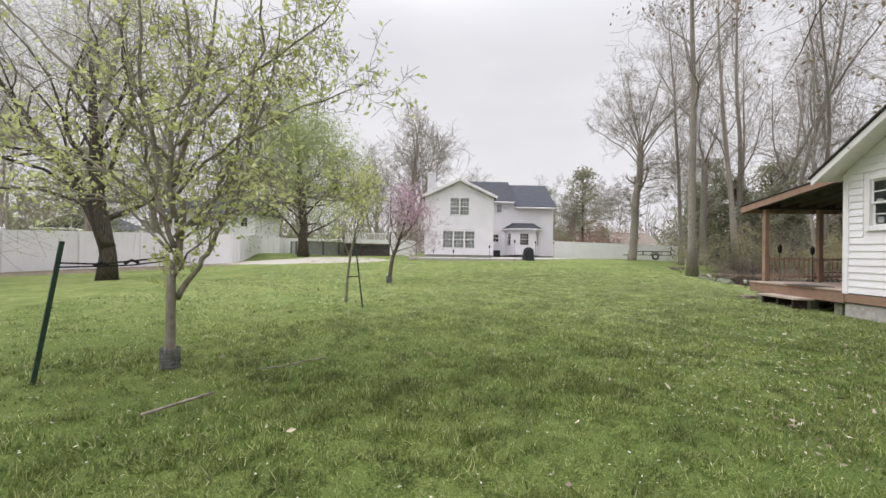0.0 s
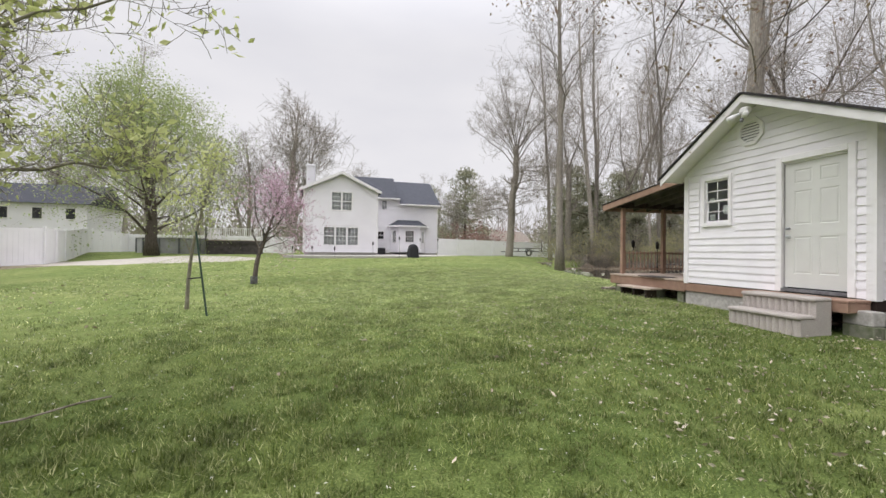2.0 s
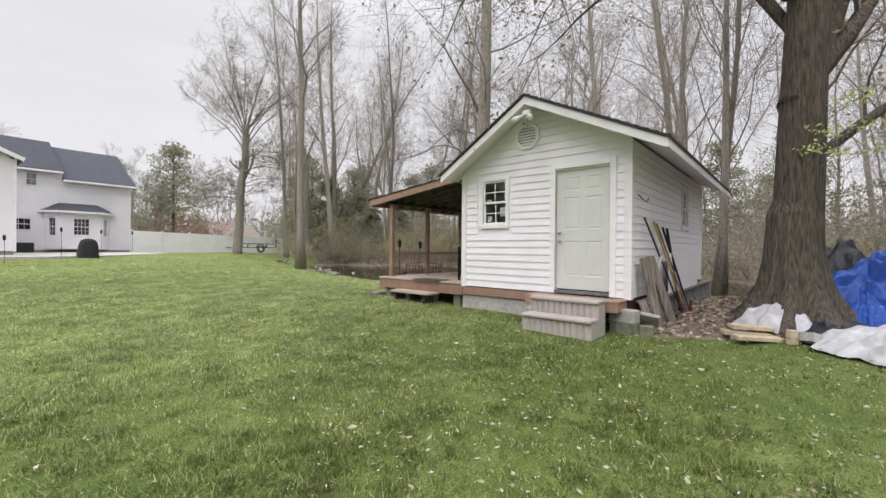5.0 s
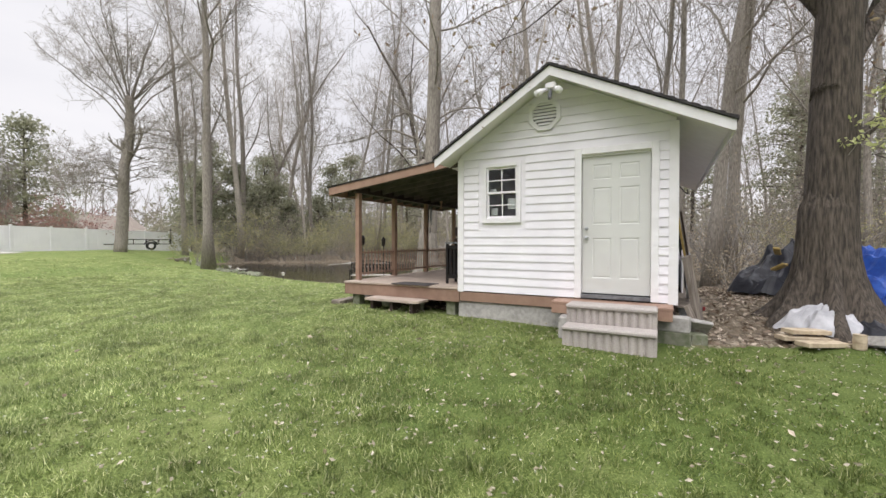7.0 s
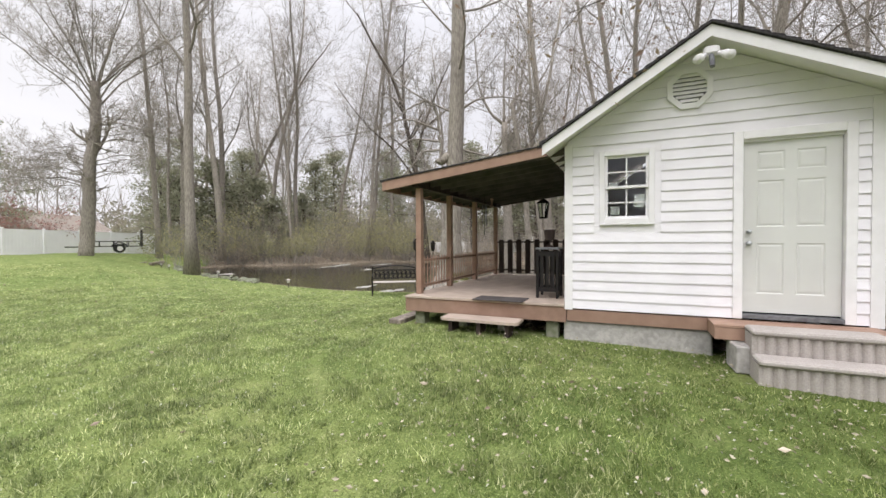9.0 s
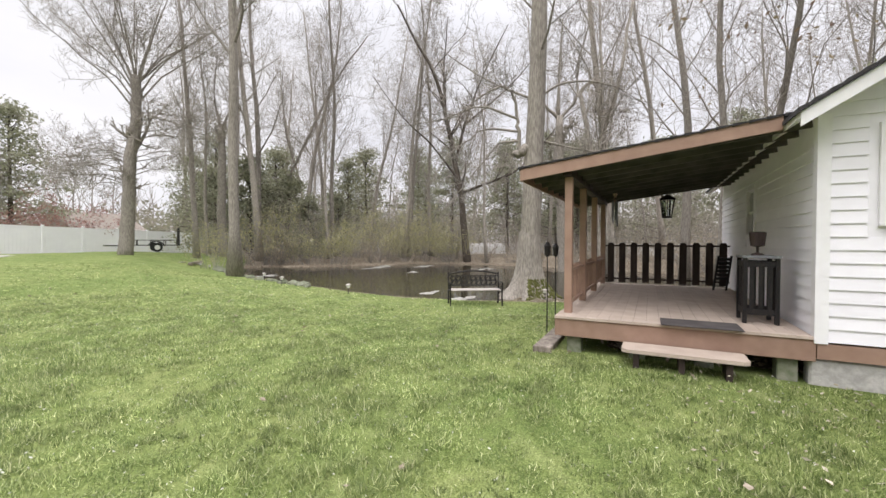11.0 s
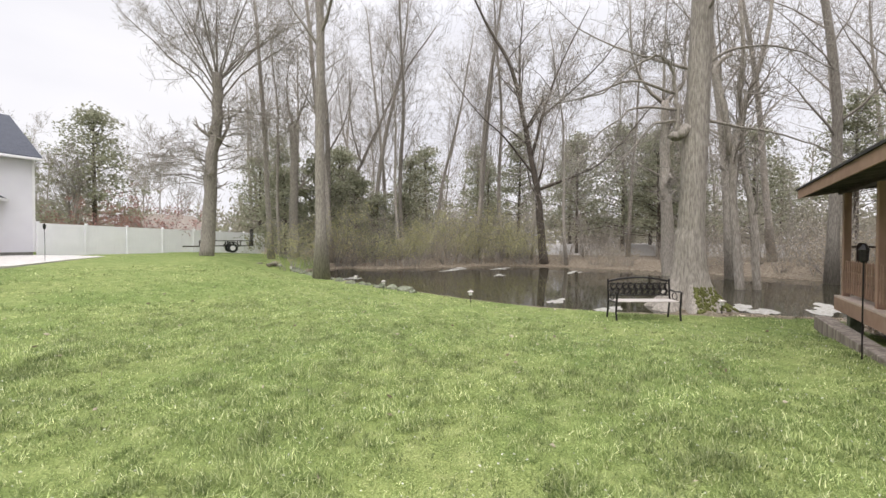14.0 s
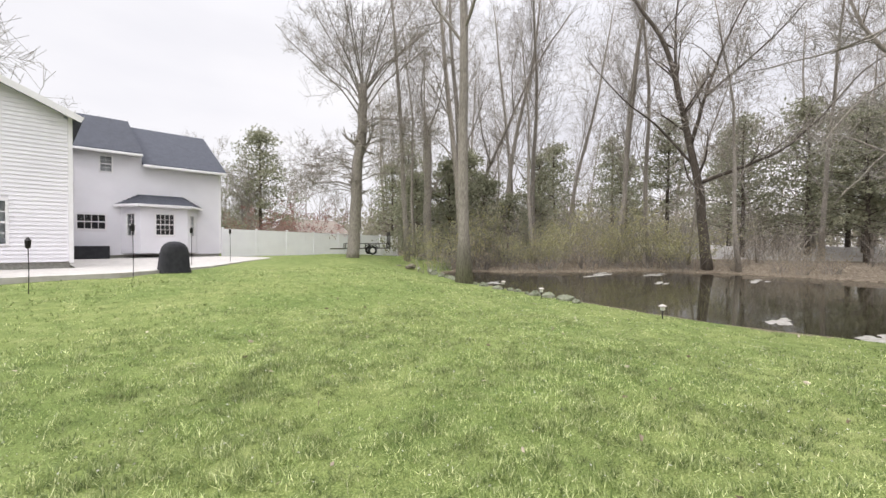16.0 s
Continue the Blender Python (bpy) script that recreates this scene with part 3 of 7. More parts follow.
sash_window("window", "white double-hung shed window with small panes beside the door", front, 2.285, 2.825, 1.91, 2.765, SHED, cols=2)
sash_window("window", "narrow white double-hung window in the side wall of the shed", side, 3.78, 4.42, 1.98, 2.80, SHED, cols=2)
sash_window("window", "white window in the shed wall under the porch roof", left, 2.85, 3.40, 1.8, 2.55, SHED, cols=1, rows=1)
for a0, a1, u0, u1 in ((2.66, 2.78, 2.36, 2.41), (2.33, 2.46, 2.06, 2.24), (2.64, 2.76, 1.96, 2.08)):
    g = Geo()
    g.box((0.052, a0, u0), (0.055, a1, u1))
    solid("sticker", g, M_PAPER, "small pale paper notice stuck inside the shed window", "notice", m=SHED)

# door
dr = thing("door", "pale grey six-panel steel entry door, closed, with a silver knob", "door", m=SHED)
DZ0, DZ1, DY0, DY1 = 0.71, 2.83, 0.31, 1.26
g = Geo()
for a0, a1, u0, u1 in ((DY0 - 0.1, DY0, Z0, DZ1 + 0.1), (DY1, DY1 + 0.1, Z0, DZ1 + 0.1), (DY0, DY1, DZ1, DZ1 + 0.1)):
    g.box((-0.045, a0, u0), (0.08, a1, u1), 0.006)
part("frame", g, M_TRIM, dr, "white door casing")
g = Geo()
ys = [DY0 + 0.005, DY0 + 0.15, DY0 + 0.42, DY1 - 0.42, DY1 - 0.15, DY1 - 0.005]
zs2 = [DZ0 + 0.02, DZ0 + 0.25, DZ0 + 0.86, DZ0 + 1.06, DZ0 + 1.62, DZ0 + 1.74, DZ0 + 1.97, DZ1 - 0.005]
g.box((0.045, DY0 + 0.004, DZ0 + 0.02), (0.08, DY1 - 0.004, DZ1 - 0.004))
for i in range(5):
    for j in range(7):
        if i in (1, 3) and j in (1, 3, 5):
            a0, a1, u0, u1 = ys[i], ys[i + 1], zs2[j], zs2[j + 1]
            q = 0.03
            o = [(0.033, a0, u0), (0.033, a1, u0), (0.033, a1, u1), (0.033, a0, u1)]
            mi = [(0.042, a0 + q / 2, u0 + q / 2), (0.042, a1 - q / 2, u0 + q / 2), (0.042, a1 - q / 2, u1 - q / 2), (0.042, a0 + q / 2, u1 - q / 2)]
            inn = [(0.036, a0 + q * 1.3, u0 + q * 1.3), (0.036, a1 - q * 1.3, u0 + q * 1.3), (0.036, a1 - q * 1.3, u1 - q * 1.3), (0.036, a0 + q * 1.3, u1 - q * 1.3)]
            fs = [(k, (k + 1) % 4, 4 + (k + 1) % 4, 4 + k) for k in range(4)] + [(4 + k, 4 + (k + 1) % 4, 8 + (k + 1) % 4, 8 + k) for k in range(4)] + [(8, 9, 10, 11)]
            g.add(o + mi + inn, fs)
        else:
            g.box((0.033, ys[i], zs2[j]), (0.046, ys[i + 1], zs2[j + 1]))
part("slab", g, M_DOOR, dr, "pale grey panelled slab")
g = Geo()
g.box((-0.05, DY0, Z0 + 0.01), (0.08, DY1, DZ0))
part("threshold", g, M_GALV, dr, "dark metal threshold")
for z, r in ((DZ0 + 0.86, 0.028), (DZ0 + 1.0, 0.024)):
    g = Geo()
    g.tube([(0.035, DY1 - 0.07, z), (0.01, DY1 - 0.07, z), (-0.005, DY1 - 0.07, z), (-0.03, DY1 - 0.07, z), (-0.04, DY1 - 0.07, z)], [r, r, r * 0.5, r, r * 0.6], 10)
    part("knob" if z < DZ0 + 0.9 else "deadbolt", g, M_STEEL, dr, "silver door hardware", smooth=True)

# flood lamp under the gable
fl2 = thing("security_light", "white twin-head security light under the shed gable", "outdoor lamp", m=SHED)
g = Geo()
g.box((-0.42, 1.57, 3.78), (-0.3, 1.73, 3.88), 0.02)
part("base", g, M_TRIM, fl2)
for s in (-1, 1):
    g = Geo()
    g.tube([(-0.36, 1.65 + 0.04 * s, 3.8), (-0.44, 1.65 + 0.10 * s, 3.76), (-0.5, 1.65 + 0.13 * s, 3.72), (-0.56, 1.65 + 0.16 * s, 3.68)], [0.02, 0.03, 0.05, 0.055], 10)
    part("head", g, M_TRIM, fl2, "white lamp head", smooth=True)
g = Geo()
g.tube([(-0.38, 1.65, 3.79), (-0.42, 1.65, 3.70), (-0.45, 1.65, 3.62)], [0.025, 0.03, 0.028], 8)
part("sensor", g, M_GALV, fl2, "grey motion sensor")

# footing and skirt
ft = Geo()
ft.box((0.03, 1.55, -0.25), (0.22, W + 0.05, 0.46), 0.02)
solid("foundation", ft, M_CONC, "rough grey concrete footing under the shed", "foundation", kind="structure", m=SHED)
g = Geo()
g.box((-0.012, 1.45, 0.47), (0.1, W, Z0 - 0.022))
part("skirt_board", g, M_BROWN, shed, "brown painted skirt board")
g = Geo()
g.box((0.02, 0.0, 0.42), (D, 0.06, Z0 - 0.02))
part("skirt_board", g, M_DARKWOOD, shed, "dark skirt board")

# side rail with its close-set grey pickets under the side wall
rk = thing("low_lattice", "low grey slatted lattice under the shed side wall", "lattice", m=SHED)
g = Geo()
g.box((0.25, -0.22, 0.56), (6.9, -0.02, 0.60), 0.005)
part("top_rail", g, M_OLDWOOD, rk)
for k in range(40):
    g = Geo()
    x = 0.35 + k * 0.165
    g.beam((x, -0.10, 0.56), (x + 0.05, -0.16, 0.12), 0.075, 0.03, up=(1, 0, 0))
    part("slat", g, M_SLAT, rk)

# front landing, steps, blocks
ld = thing("landing", "brown painted board landing at the shed door resting on blocks", "landing", m=SHED)
for k in range(3):
    g = Geo()
    g.box((-0.155 - 0.145 * k, 0.03, 0.60), (-0.015 - 0.145 * k, 1.62, 0.635), 0.005)
    part("plank", g, M_BROWN, ld)
g = Geo()
g.box((-0.44, 0.04, 0.46), (-0.40, 1.61, 0.598), 0.004)
g.box((-0.4, 1.57, 0.46), (-0.02, 1.61, 0.598), 0.004)
g.box((-0.4, 0.04, 0.46), (-0.02, 0.08, 0.598), 0.004)
part("rim_board", g, M_BROWN, ld)
st = thing("precast_steps", "two precast concrete steps with fluted risers at the shed door", "steps", m=SHED)


def fluted(g, x, y0, y1, z0, z1):
    nn = 66
    poly = [(x + 0.06, y0)]
    for i in range(nn + 1):
        poly.append((x + 0.032 * (1 - abs(math.sin(math.pi * i / 6))), y0 + (y1 - y0) * i / nn))
    poly.append((x + 0.06, y1))
    g.prism(poly, z0, z1, 2)


g = Geo()
SY0, SY1 = 0.21, 1.33
g.box((-1.08, SY0, 0.35), (-0.77, SY1, 0.41), 0.018)
g.box((-0.80, SY0, 0.60), (-0.46, SY1, 0.66), 0.018)
part("tread", g, M_STEP, st)
g = Geo()
fluted(g, -1.05, SY0 + 0.03, SY1 - 0.03, 0.02, 0.352)
fluted(g, -0.77, SY0 + 0.03, SY1 - 0.03, 0.40, 0.602)
part("riser", g, M_STEP, st, "fluted concrete riser")
for y0, y1 in ((SY0 + 0.004, SY0 + 0.05), (SY1 - 0.05, SY1 - 0.004)):
    g = Geo()
    g.prism([(-1.03, 0.0), (-0.48, 0.0), (-0.48, 0.602), (-0.76, 0.602), (-0.76, 0.352), (-1.03, 0.352)], y0, y1, 1)
    part("cheek", g, M_STEP, st, "concrete side cheek")
for x, y, z, t, a, mt, lab in ((-0.5, 1.36, 0.15, 0.30, 3, M_CONC, "pale grey concrete block under the landing"), (-0.18, 0.02, 0.10, 0.2, 84, M_BLOCK, "mossy concrete block beside the landing"),
                               (-0.17, 0.03, 0.302, 0.2, 80, M_CONC, "pale concrete block beside the landing"), (0.06, -0.24, 0.07, 0.2, 12, M_BLOCK, "mossy concrete block by the shed corner"),
                               (0.02, 0.02, 0.06, 0.2, 0, M_BLOCK, "mossy concrete block under the shed corner")):
    g = Geo()
    g.box((-0.2, -0.1, 0), (0.2, 0.1, t), 0.012)
    solid("block", g, mt, lab, "concrete block", "loose blocks by the shed", m=SHED @ pose(x, y, z, 0, 0, a))
g = Geo()
g.box((-0.15, -0.2, 0), (0.15, 0.2, 0.06), 0.012)
solid("block", g, M_CONC, "flat pale paver leaning on the blocks by the shed corner", "concrete block", m=SHED @ pose(0.02, -0.22, 0.33, 10, 40, 15))

# ---- porch ----
PY, PX0, PX1, PZ = 5.98, -0.02, 4.95, 0.70
porch = thing("porch", "covered side porch with brown posts, tan deck and sloping roof", "porch", m=SHED)
k = 0
y = W + 0.035
while y < PY - 0.02:
    g = Geo()
    y1 = min(y + 0.137, PY)
    g.box((PX0 - 0.02, y, PZ - 0.035), (PX1, y1 + 0.001, PZ), 0.0025)
    part("plank", g, M_TAN, porch)
    y += 0.14
g = Geo()
g.box((PX0, W + 0.01, 0.44), (PX0 + 0.04, PY - 0.04, PZ - 0.037), 0.003)
g.box((PX0, PY - 0.04, 0.44), (PX1, PY, PZ - 0.037), 0.003)
g.box((PX1 - 0.04, W + 0.01, 0.44), (PX1, PY - 0.04, PZ - 0.037), 0.003)
part("rim_board", g, M_BROWN, porch, "brown painted rim board")
for x, y in ((0.15, 5.75), (2.4, 5.75), (4.7, 5.75), (0.15, 4.3), (0.15, 3.55), (0.15, 5.0), (2.4, 4.5)):
    g = Geo()
    g.box((x - 0.09, y - 0.09, -0.3), (x + 0.09, y + 0.09, 0.44), 0.01)
    part("pier", g, M_BLOCK, porch, "mossy block pier")
PR0, PR1, PYE = 2.97, 2.63, 6.45


def porch_z(y):
    return PR0 + (PR1 - PR0) * (y - 3.55) / (PYE - 3.55)


POSTS = [(0.28, 5.86), (1.6, 5.86), (3.1, 5.86), (4.78, 5.86)]
for x, y in POSTS:
    g = Geo()
    g.box((x - 0.05, y - 0.05, PZ), (x + 0.05, y + 0.05, porch_z(y) - 0.16), 0.006)
    part("post", g, M_BROWN, porch, "brown painted post")
g = Geo()
g.box((0.12, 5.80, porch_z(5.86) - 0.158), (5.1, 5.92, porch_z(5.86) - 0.02), 0.004)
part("beam", g, M_DARKWOOD, porch, "dark header beam")
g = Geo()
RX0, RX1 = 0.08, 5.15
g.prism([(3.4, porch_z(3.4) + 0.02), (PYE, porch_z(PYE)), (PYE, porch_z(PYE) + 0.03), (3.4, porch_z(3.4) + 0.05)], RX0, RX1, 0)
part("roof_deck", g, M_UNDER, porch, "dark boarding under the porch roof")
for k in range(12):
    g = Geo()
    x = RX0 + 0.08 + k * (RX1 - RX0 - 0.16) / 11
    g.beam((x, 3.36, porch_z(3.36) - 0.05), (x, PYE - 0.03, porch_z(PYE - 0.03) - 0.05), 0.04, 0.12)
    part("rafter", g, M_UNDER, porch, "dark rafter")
for x, in ((RX0,), (RX1,)):
    g = Geo()
    g.prism([(3.62, porch_z(3.62) - 0.10), (PYE, porch_z(PYE) - 0.12), (PYE, porch_z(PYE) + 0.035), (3.62, porch_z(3.62) + 0.05)], x - 0.03, x - 0.003, 0)
    part("fascia", g, M_BROWN, porch, "brown painted fascia")
g = Geo()
g.box((RX0 - 0.03, PYE + 0.002, porch_z(PYE) - 0.13), (RX1, PYE + 0.03, porch_z(PYE) + 0.03))
part("fascia", g, M_BROWN, porch, "brown painted fascia")
g = Geo()
for i in range(20):
    y0, y1 = PYE + 0.06 - (PYE - 3.4) * i / 20, PYE + 0.06 - (PYE - 3.4) * (i + 1) / 20
    g.prism([(y0, porch_z(y0) + 0.036), (y1, porch_z(y1) + 0.052), (y1, porch_z(y1) + 0.06), (y0, porch_z(y0) + 0.07)], RX0 - 0.05, RX1 + 0.05, 0)
part("shingles", g, M_SHINGLE2, porch, "dark shingles on the porch roof")


def railing(name, label, pts, z0, z1, step, w, mt, flat):
    r = thing(name, label, "railing", m=SHED)
    (x0, y0), (x1, y1) = pts
    L = math.hypot(x1 - x0, y1 - y0)
    dx, dy = (x1 - x0) / L, (y1 - y0) / L
    for z in (z0, z1):
        g2 = Geo()
        g2.beam((x0, y0, z), (x1, y1, z), 0.04, 0.035)
        part("rail", g2, mt, r)
    nb = int(L / step)
    for i in range(nb):
        s = (i + 0.5) * L / nb
        g2 = Geo()
        if flat:
            px, py, hw = x0 + dx * s, y0 + dy * s, w / 2
            pr = [(-hw, z0 - 0.08), (hw, z0 - 0.08), (hw, z1 + 0.03), (hw * 0.6, z1 + 0.07), (-hw * 0.6, z1 + 0.07), (-hw, z1 + 0.03)]
            g2.prism([(py + a, c) for a, c in pr], px - 0.045, px - 0.022, 0)
        else:
            px, py = x0 + dx * s, y0 + dy * s
            zz = np.array((z0 - 0.05, z0 + 0.06, z0 + 0.16, z0 + 0.3, z1 - 0.12, z1 - 0.03, z1 + 0.04, z1 + 0.075))
            g2.tube([(px, py + 0.026, q) for q in zz], np.array((1, 1, 0.7, 1.15, 0.7, 1, 1, 0.15)) * w / 2, 6)
        part("baluster", g2, mt, r)
    return r


for (xa, _), (xb, _) in zip(POSTS, POSTS[1:]):
    railing("railing", "brown spindle railing between porch posts", ((xa + 0.05, 5.86), (xb - 0.05, 5.86)), 0.83, 1.28, 0.115, 0.034, M_BROWN, False)
railing("railing", "dark railing of broad flat boards at the back of the porch", ((4.75, 3.40), (4.75, 5.80)), 0.83, 1.58, 0.235, 0.135, M_DARKWOOD, True)

# things on the porch
tb = thing("side_table", "tall black slatted table on the porch against the shed wall", "table", m=SHED @ pose(0.70, 3.70, PZ + 0.001) @ Matrix.Diagonal((0.62, 0.62, 0.86, 1)))
g = Geo()
g.box((-0.36, -0.30, 0.90), (0.36, 0.30, 0.935), 0.006)
part("tabletop", g, M_GALV, tb, "weathered grey top")
for x in (-0.3, 0.3):
    for y in (-0.25, 0.25):
        g = Geo()
        g.box((x - 0.035, y - 0.035, 0), (x + 0.035, y + 0.035, 0.898), 0.004)
        part("leg", g, M_BLACK, tb)
for z in (0.16, 0.82):
    for y in (-0.25, 0.25):
        g = Geo()
        g.box((-0.265, y - 0.018, z - 0.04), (0.265, y + 0.018, z + 0.04))
        part("stretcher", g, M_BLACK, tb)
    for x in (-0.3, 0.3):
        g = Geo()
        g.box((x - 0.018, -0.215, z - 0.04), (x + 0.018, 0.215, z + 0.04))
        part("stretcher", g, M_BLACK, tb)
for i in range(4):
    for y in (-0.25, 0.25):
        g = Geo()
        x = -0.2 + i * 0.133
        g.box((x - 0.035, y - 0.01, 0.2), (x + 0.035, y + 0.01, 0.78))
        part("slat", g, M_BLACK, tb)
for i in range(3):
    for x in (-0.3, 0.3):
        g = Geo()
        y = -0.14 + i * 0.14
        g.box((x - 0.01, y - 0.035, 0.2), (x + 0.01, y + 0.035, 0.78))
        part("slat", g, M_BLACK, tb)
lm = thing("table_lantern", "small dark tapered lantern on the porch table", "lantern", m=SHED @ pose(0.72, 3.70, PZ + 0.807) @ Matrix.Scale(0.72, 4))
g = Geo()
g.tube_profile(np.zeros(3), [(0.09, 0), (0.09, 0.02), (0.02, 0.05), (0.02, 0.14), (0.10, 0.16), (0.125, 0.38), (0.10, 0.40)], 12)
part("shade", g, M_DARKWOOD, lm, smooth=False)
mt1 = Geo()
mt1.box((-0.23, -0.4, 0), (0.23, 0.4, 0.012), 0.004)
solid("door_mat", mt1, M_UNDER, "dark grey rubber mat on the porch deck", "mat", m=SHED @ pose(0.12, 4.35, PZ + 0.001))


def lantern(x, y, zt, s=1.0):
    q = thing("hanging_lantern", "black iron lantern with glass sides hanging from the porch", "lantern", m=SHED @ pose(x, y, zt) @ Matrix.Scale(s, 4))
    g = Geo()
    g.tube_profile(np.array((0, 0, -0.16)), [(0.19, 0), (0.17, 0.03), (0.07, 0.10), (0.03, 0.12)], 6)
    part("cap", g, M_BLACK, q)
    g = Geo()
    for k in range(6):
        a = k * math.pi / 3
        g.beam((0.155 * math.cos(a), 0.155 * math.sin(a), -0.16), (0.10 * math.cos(a), 0.10 * math.sin(a), -0.52), 0.015, 0.015)
    g.tube_profile(np.array((0, 0, -0.55)), [(0.105, 0), (0.115, 0.02), (0.105, 0.035)], 6)
    part("frame", g, M_BLACK, q)
    g = Geo()
    g.tube([(0, 0, -0.05), (0, 0, 0.03)], 0.008, 6)
    part("hook", g, M_BLACK, q)
    g = Geo()
    g.tube_profile(np.array((0, 0, -0.51)), [(0.094, 0), (0.146, 0.345)], 6)
    o = part("glass", g, M_GLASS, q)
    return q


lantern(4.72, 4.55, 2.74, 1.0)
bf = thing("bird_feeder", "small hanging bird feeder under the porch eave", "bird feeder", m=SHED @ pose(3.3, 5.5, 2.66) @ Matrix.Scale(0.7, 4))
g = Geo()
g.tube_profile(np.array((0, 0, -0.32)), [(0.09, 0), (0.03, 0.05), (0.03, 0.2), (0.07, 0.24), (0.01, 0.3)], 8)
part("body", g, M_BROWN, bf)
g = Geo()
g.tube([(0, 0, -0.03), (0, 0, 0.06)], 0.004, 5)
part("wire", g, M_BLACK, bf)
wc = thing("wind_chime", "wind chime with metal tubes under the porch roof", "wind chime", m=SHED @ pose(2.6, 5.45, 2.66))
g = Geo()
g.tube_profile(np.array((0, 0, -0.22)), [(0.06, 0), (0.06, 0.015)], 10)
part("disc", g, M_DARKWOOD, wc)
for k in range(5):
    a = k * 1.257
    g = Geo()
    g.tube([(0.045 * math.cos(a), 0.045 * math.sin(a), -0.25), (0.045 * math.cos(a), 0.045 * math.sin(a), -0.6 - 0.03 * k)], 0.011, 6)
    part("tube", g, M_GALV, wc)
g = Geo()
g.tube([(0, 0, 0.05), (0, 0, -0.8)], 0.003, 4)
g.box((-0.02, -0.003, -0.92), (0.02, 0.003, -0.78))
part("clapper", g, M_BLACK, wc)
sp = thing("folded_chair", "folded black metal chair leaning in the porch corner", "chair", m=SHED @ pose(4.35, 3.62, PZ, 0, -14, 20))
for y in (-0.12, 0.12):
    g = Geo()
    g.beam((0, y, 0), (0, y, 0.72), 0.03, 0.03)
    part("leg", g, M_BLACK, sp)
for k in range(6):
    g = Geo()
    g.box((-0.008, -0.115, 0.22 + k * 0.08), (0.008, 0.115, 0.28 + k * 0.08))
    part("slat", g, M_BLACK, sp)

stp = thing("porch_step", "low tan plank step in front of the porch deck", "step", m=SHED)
g = Geo()
g.prism([(-0.40, 3.95), (-0.06, 3.95), (-0.06, 5.15), (-0.40, 5.15), (-0.44, 5.09), (-0.44, 4.01)], 0.415, 0.455, 2)
part("tread", g, M_TAN, stp, "tan plank tread")
for y in (4.12, 4.55, 5.0):
    g = Geo()
    g.box((-0.38, y - 0.03, 0.1), (-0.1, y + 0.03, 0.414))
    part("bearer", g, M_DARKWOOD, stp)
for y0, x0, x1 in ((6.12, -0.15, 2.3), (6.14, 2.35, 4.9)):
    g = Geo()
    g.box((x0, y0 - 0.12, 0.05), (x1, y0 + 0.12, 0.30), 0.012)
    solid("timber", g, M_OLDWOOD, "weathered landscape timber lying along the porch", "timber", "timbers beside the porch", m=SHED)


def path_torch(x, y, h):
    z = gzf(x, y)
    q = thing("garden_torch", "thin black garden torch on a pole stuck in the lawn", "garden torch", "garden torches", m=pose(x, y, z))
    g = Geo()
    g.tube([(0, 0, -0.1), (0.01, 0, h * 0.5), (0, 0, h)], 0.009, 6)
    part("pole", g, M_BLACK, q)
    g = Geo()
    g.tube_profile(np.array((0, 0, h - 0.02)), [(0.02, 0), (0.045, 0.03), (0.05, 0.15), (0.06, 0.16), (0.015, 0.23)], 8)
    part("head", g, M_BLACK, q)


for lx, ly, h in ((1.82, 6.35, 1.22), (0.95, 6.3, 1.22)):
    p = SHED @ Vector((lx, ly, 0))
    path_torch(p.x, p.y, h)
for x, y, h in ((7.6, 32.5, 1.25), (3.3, 26.9, 0.95), (1.0, 28.6, 0.6), (-0.4, 28.6, 0.6), (5.3, 28.8, 1.3), (9.6, 34.5, 1.3), (-1.6, 28.8, 0.6)):
    path_torch(x, y, h)

# tools along the side wall
for (x0, y0, z0), (x1, y1, z1), r, mt, lab, nm in (
        ((1.95, -0.40, 0.16), (0.51, -0.07, 1.96), 0.016, M_DARKWOOD, "dark-handled rake leaning on the shed wall", "rake"),
        ((2.30, -0.38, 0.14), (1.19, -0.05, 1.93), 0.018, M_YELLOW, "yellow-handled garden tool leaning on the shed wall", "garden_tool"),
        ((2.20, -0.46, 0.14), (1.30, -0.07, 1.90), 0.016, M_OLDWOOD, "grey-handled garden tool leaning on the shed wall", "garden_tool"),
        ((2.45, -0.42, 0.16), (1.83, -0.05, 1.86), 0.020, M_RUBBER, "black-handled shovel leaning on the shed wall", "shovel"),
        ((2.18, -0.30, 0.20), (2.13, -0.06, 1.85), 0.026, M_RUBBER, "black post driver leaning on the shed wall", "garden_tool")):
    q = thing(nm, lab, "garden tool", "tools leaning on the shed", m=SHED)
    g = Geo()
    g.tube([(x0, y0, z0), ((x0 + x1) / 2 + 0.01, (y0 + y1) / 2, (z0 + z1) / 2), (x1, y1, z1)], r, 7)
    part("handle", g, mt, q)
    g = Geo()
    if nm == "shovel":
        g.prism([(-0.10, 0), (0.0, -0.16), (0.10, 0), (0.09, 0.14), (-0.09, 0.14)], -0.008, 0.008, 1)
    else:
        g.box((-0.11, -0.02, -0.02), (0.11, 0.02, 0.05), 0.008)
    o = part("head", g, M_RED if nm == "garden_tool" else M_GALV, q)
    o.location = (x0, y0, z0 + 0.14)
    o.rotation_euler = (0.2, 0.2, 0.4)
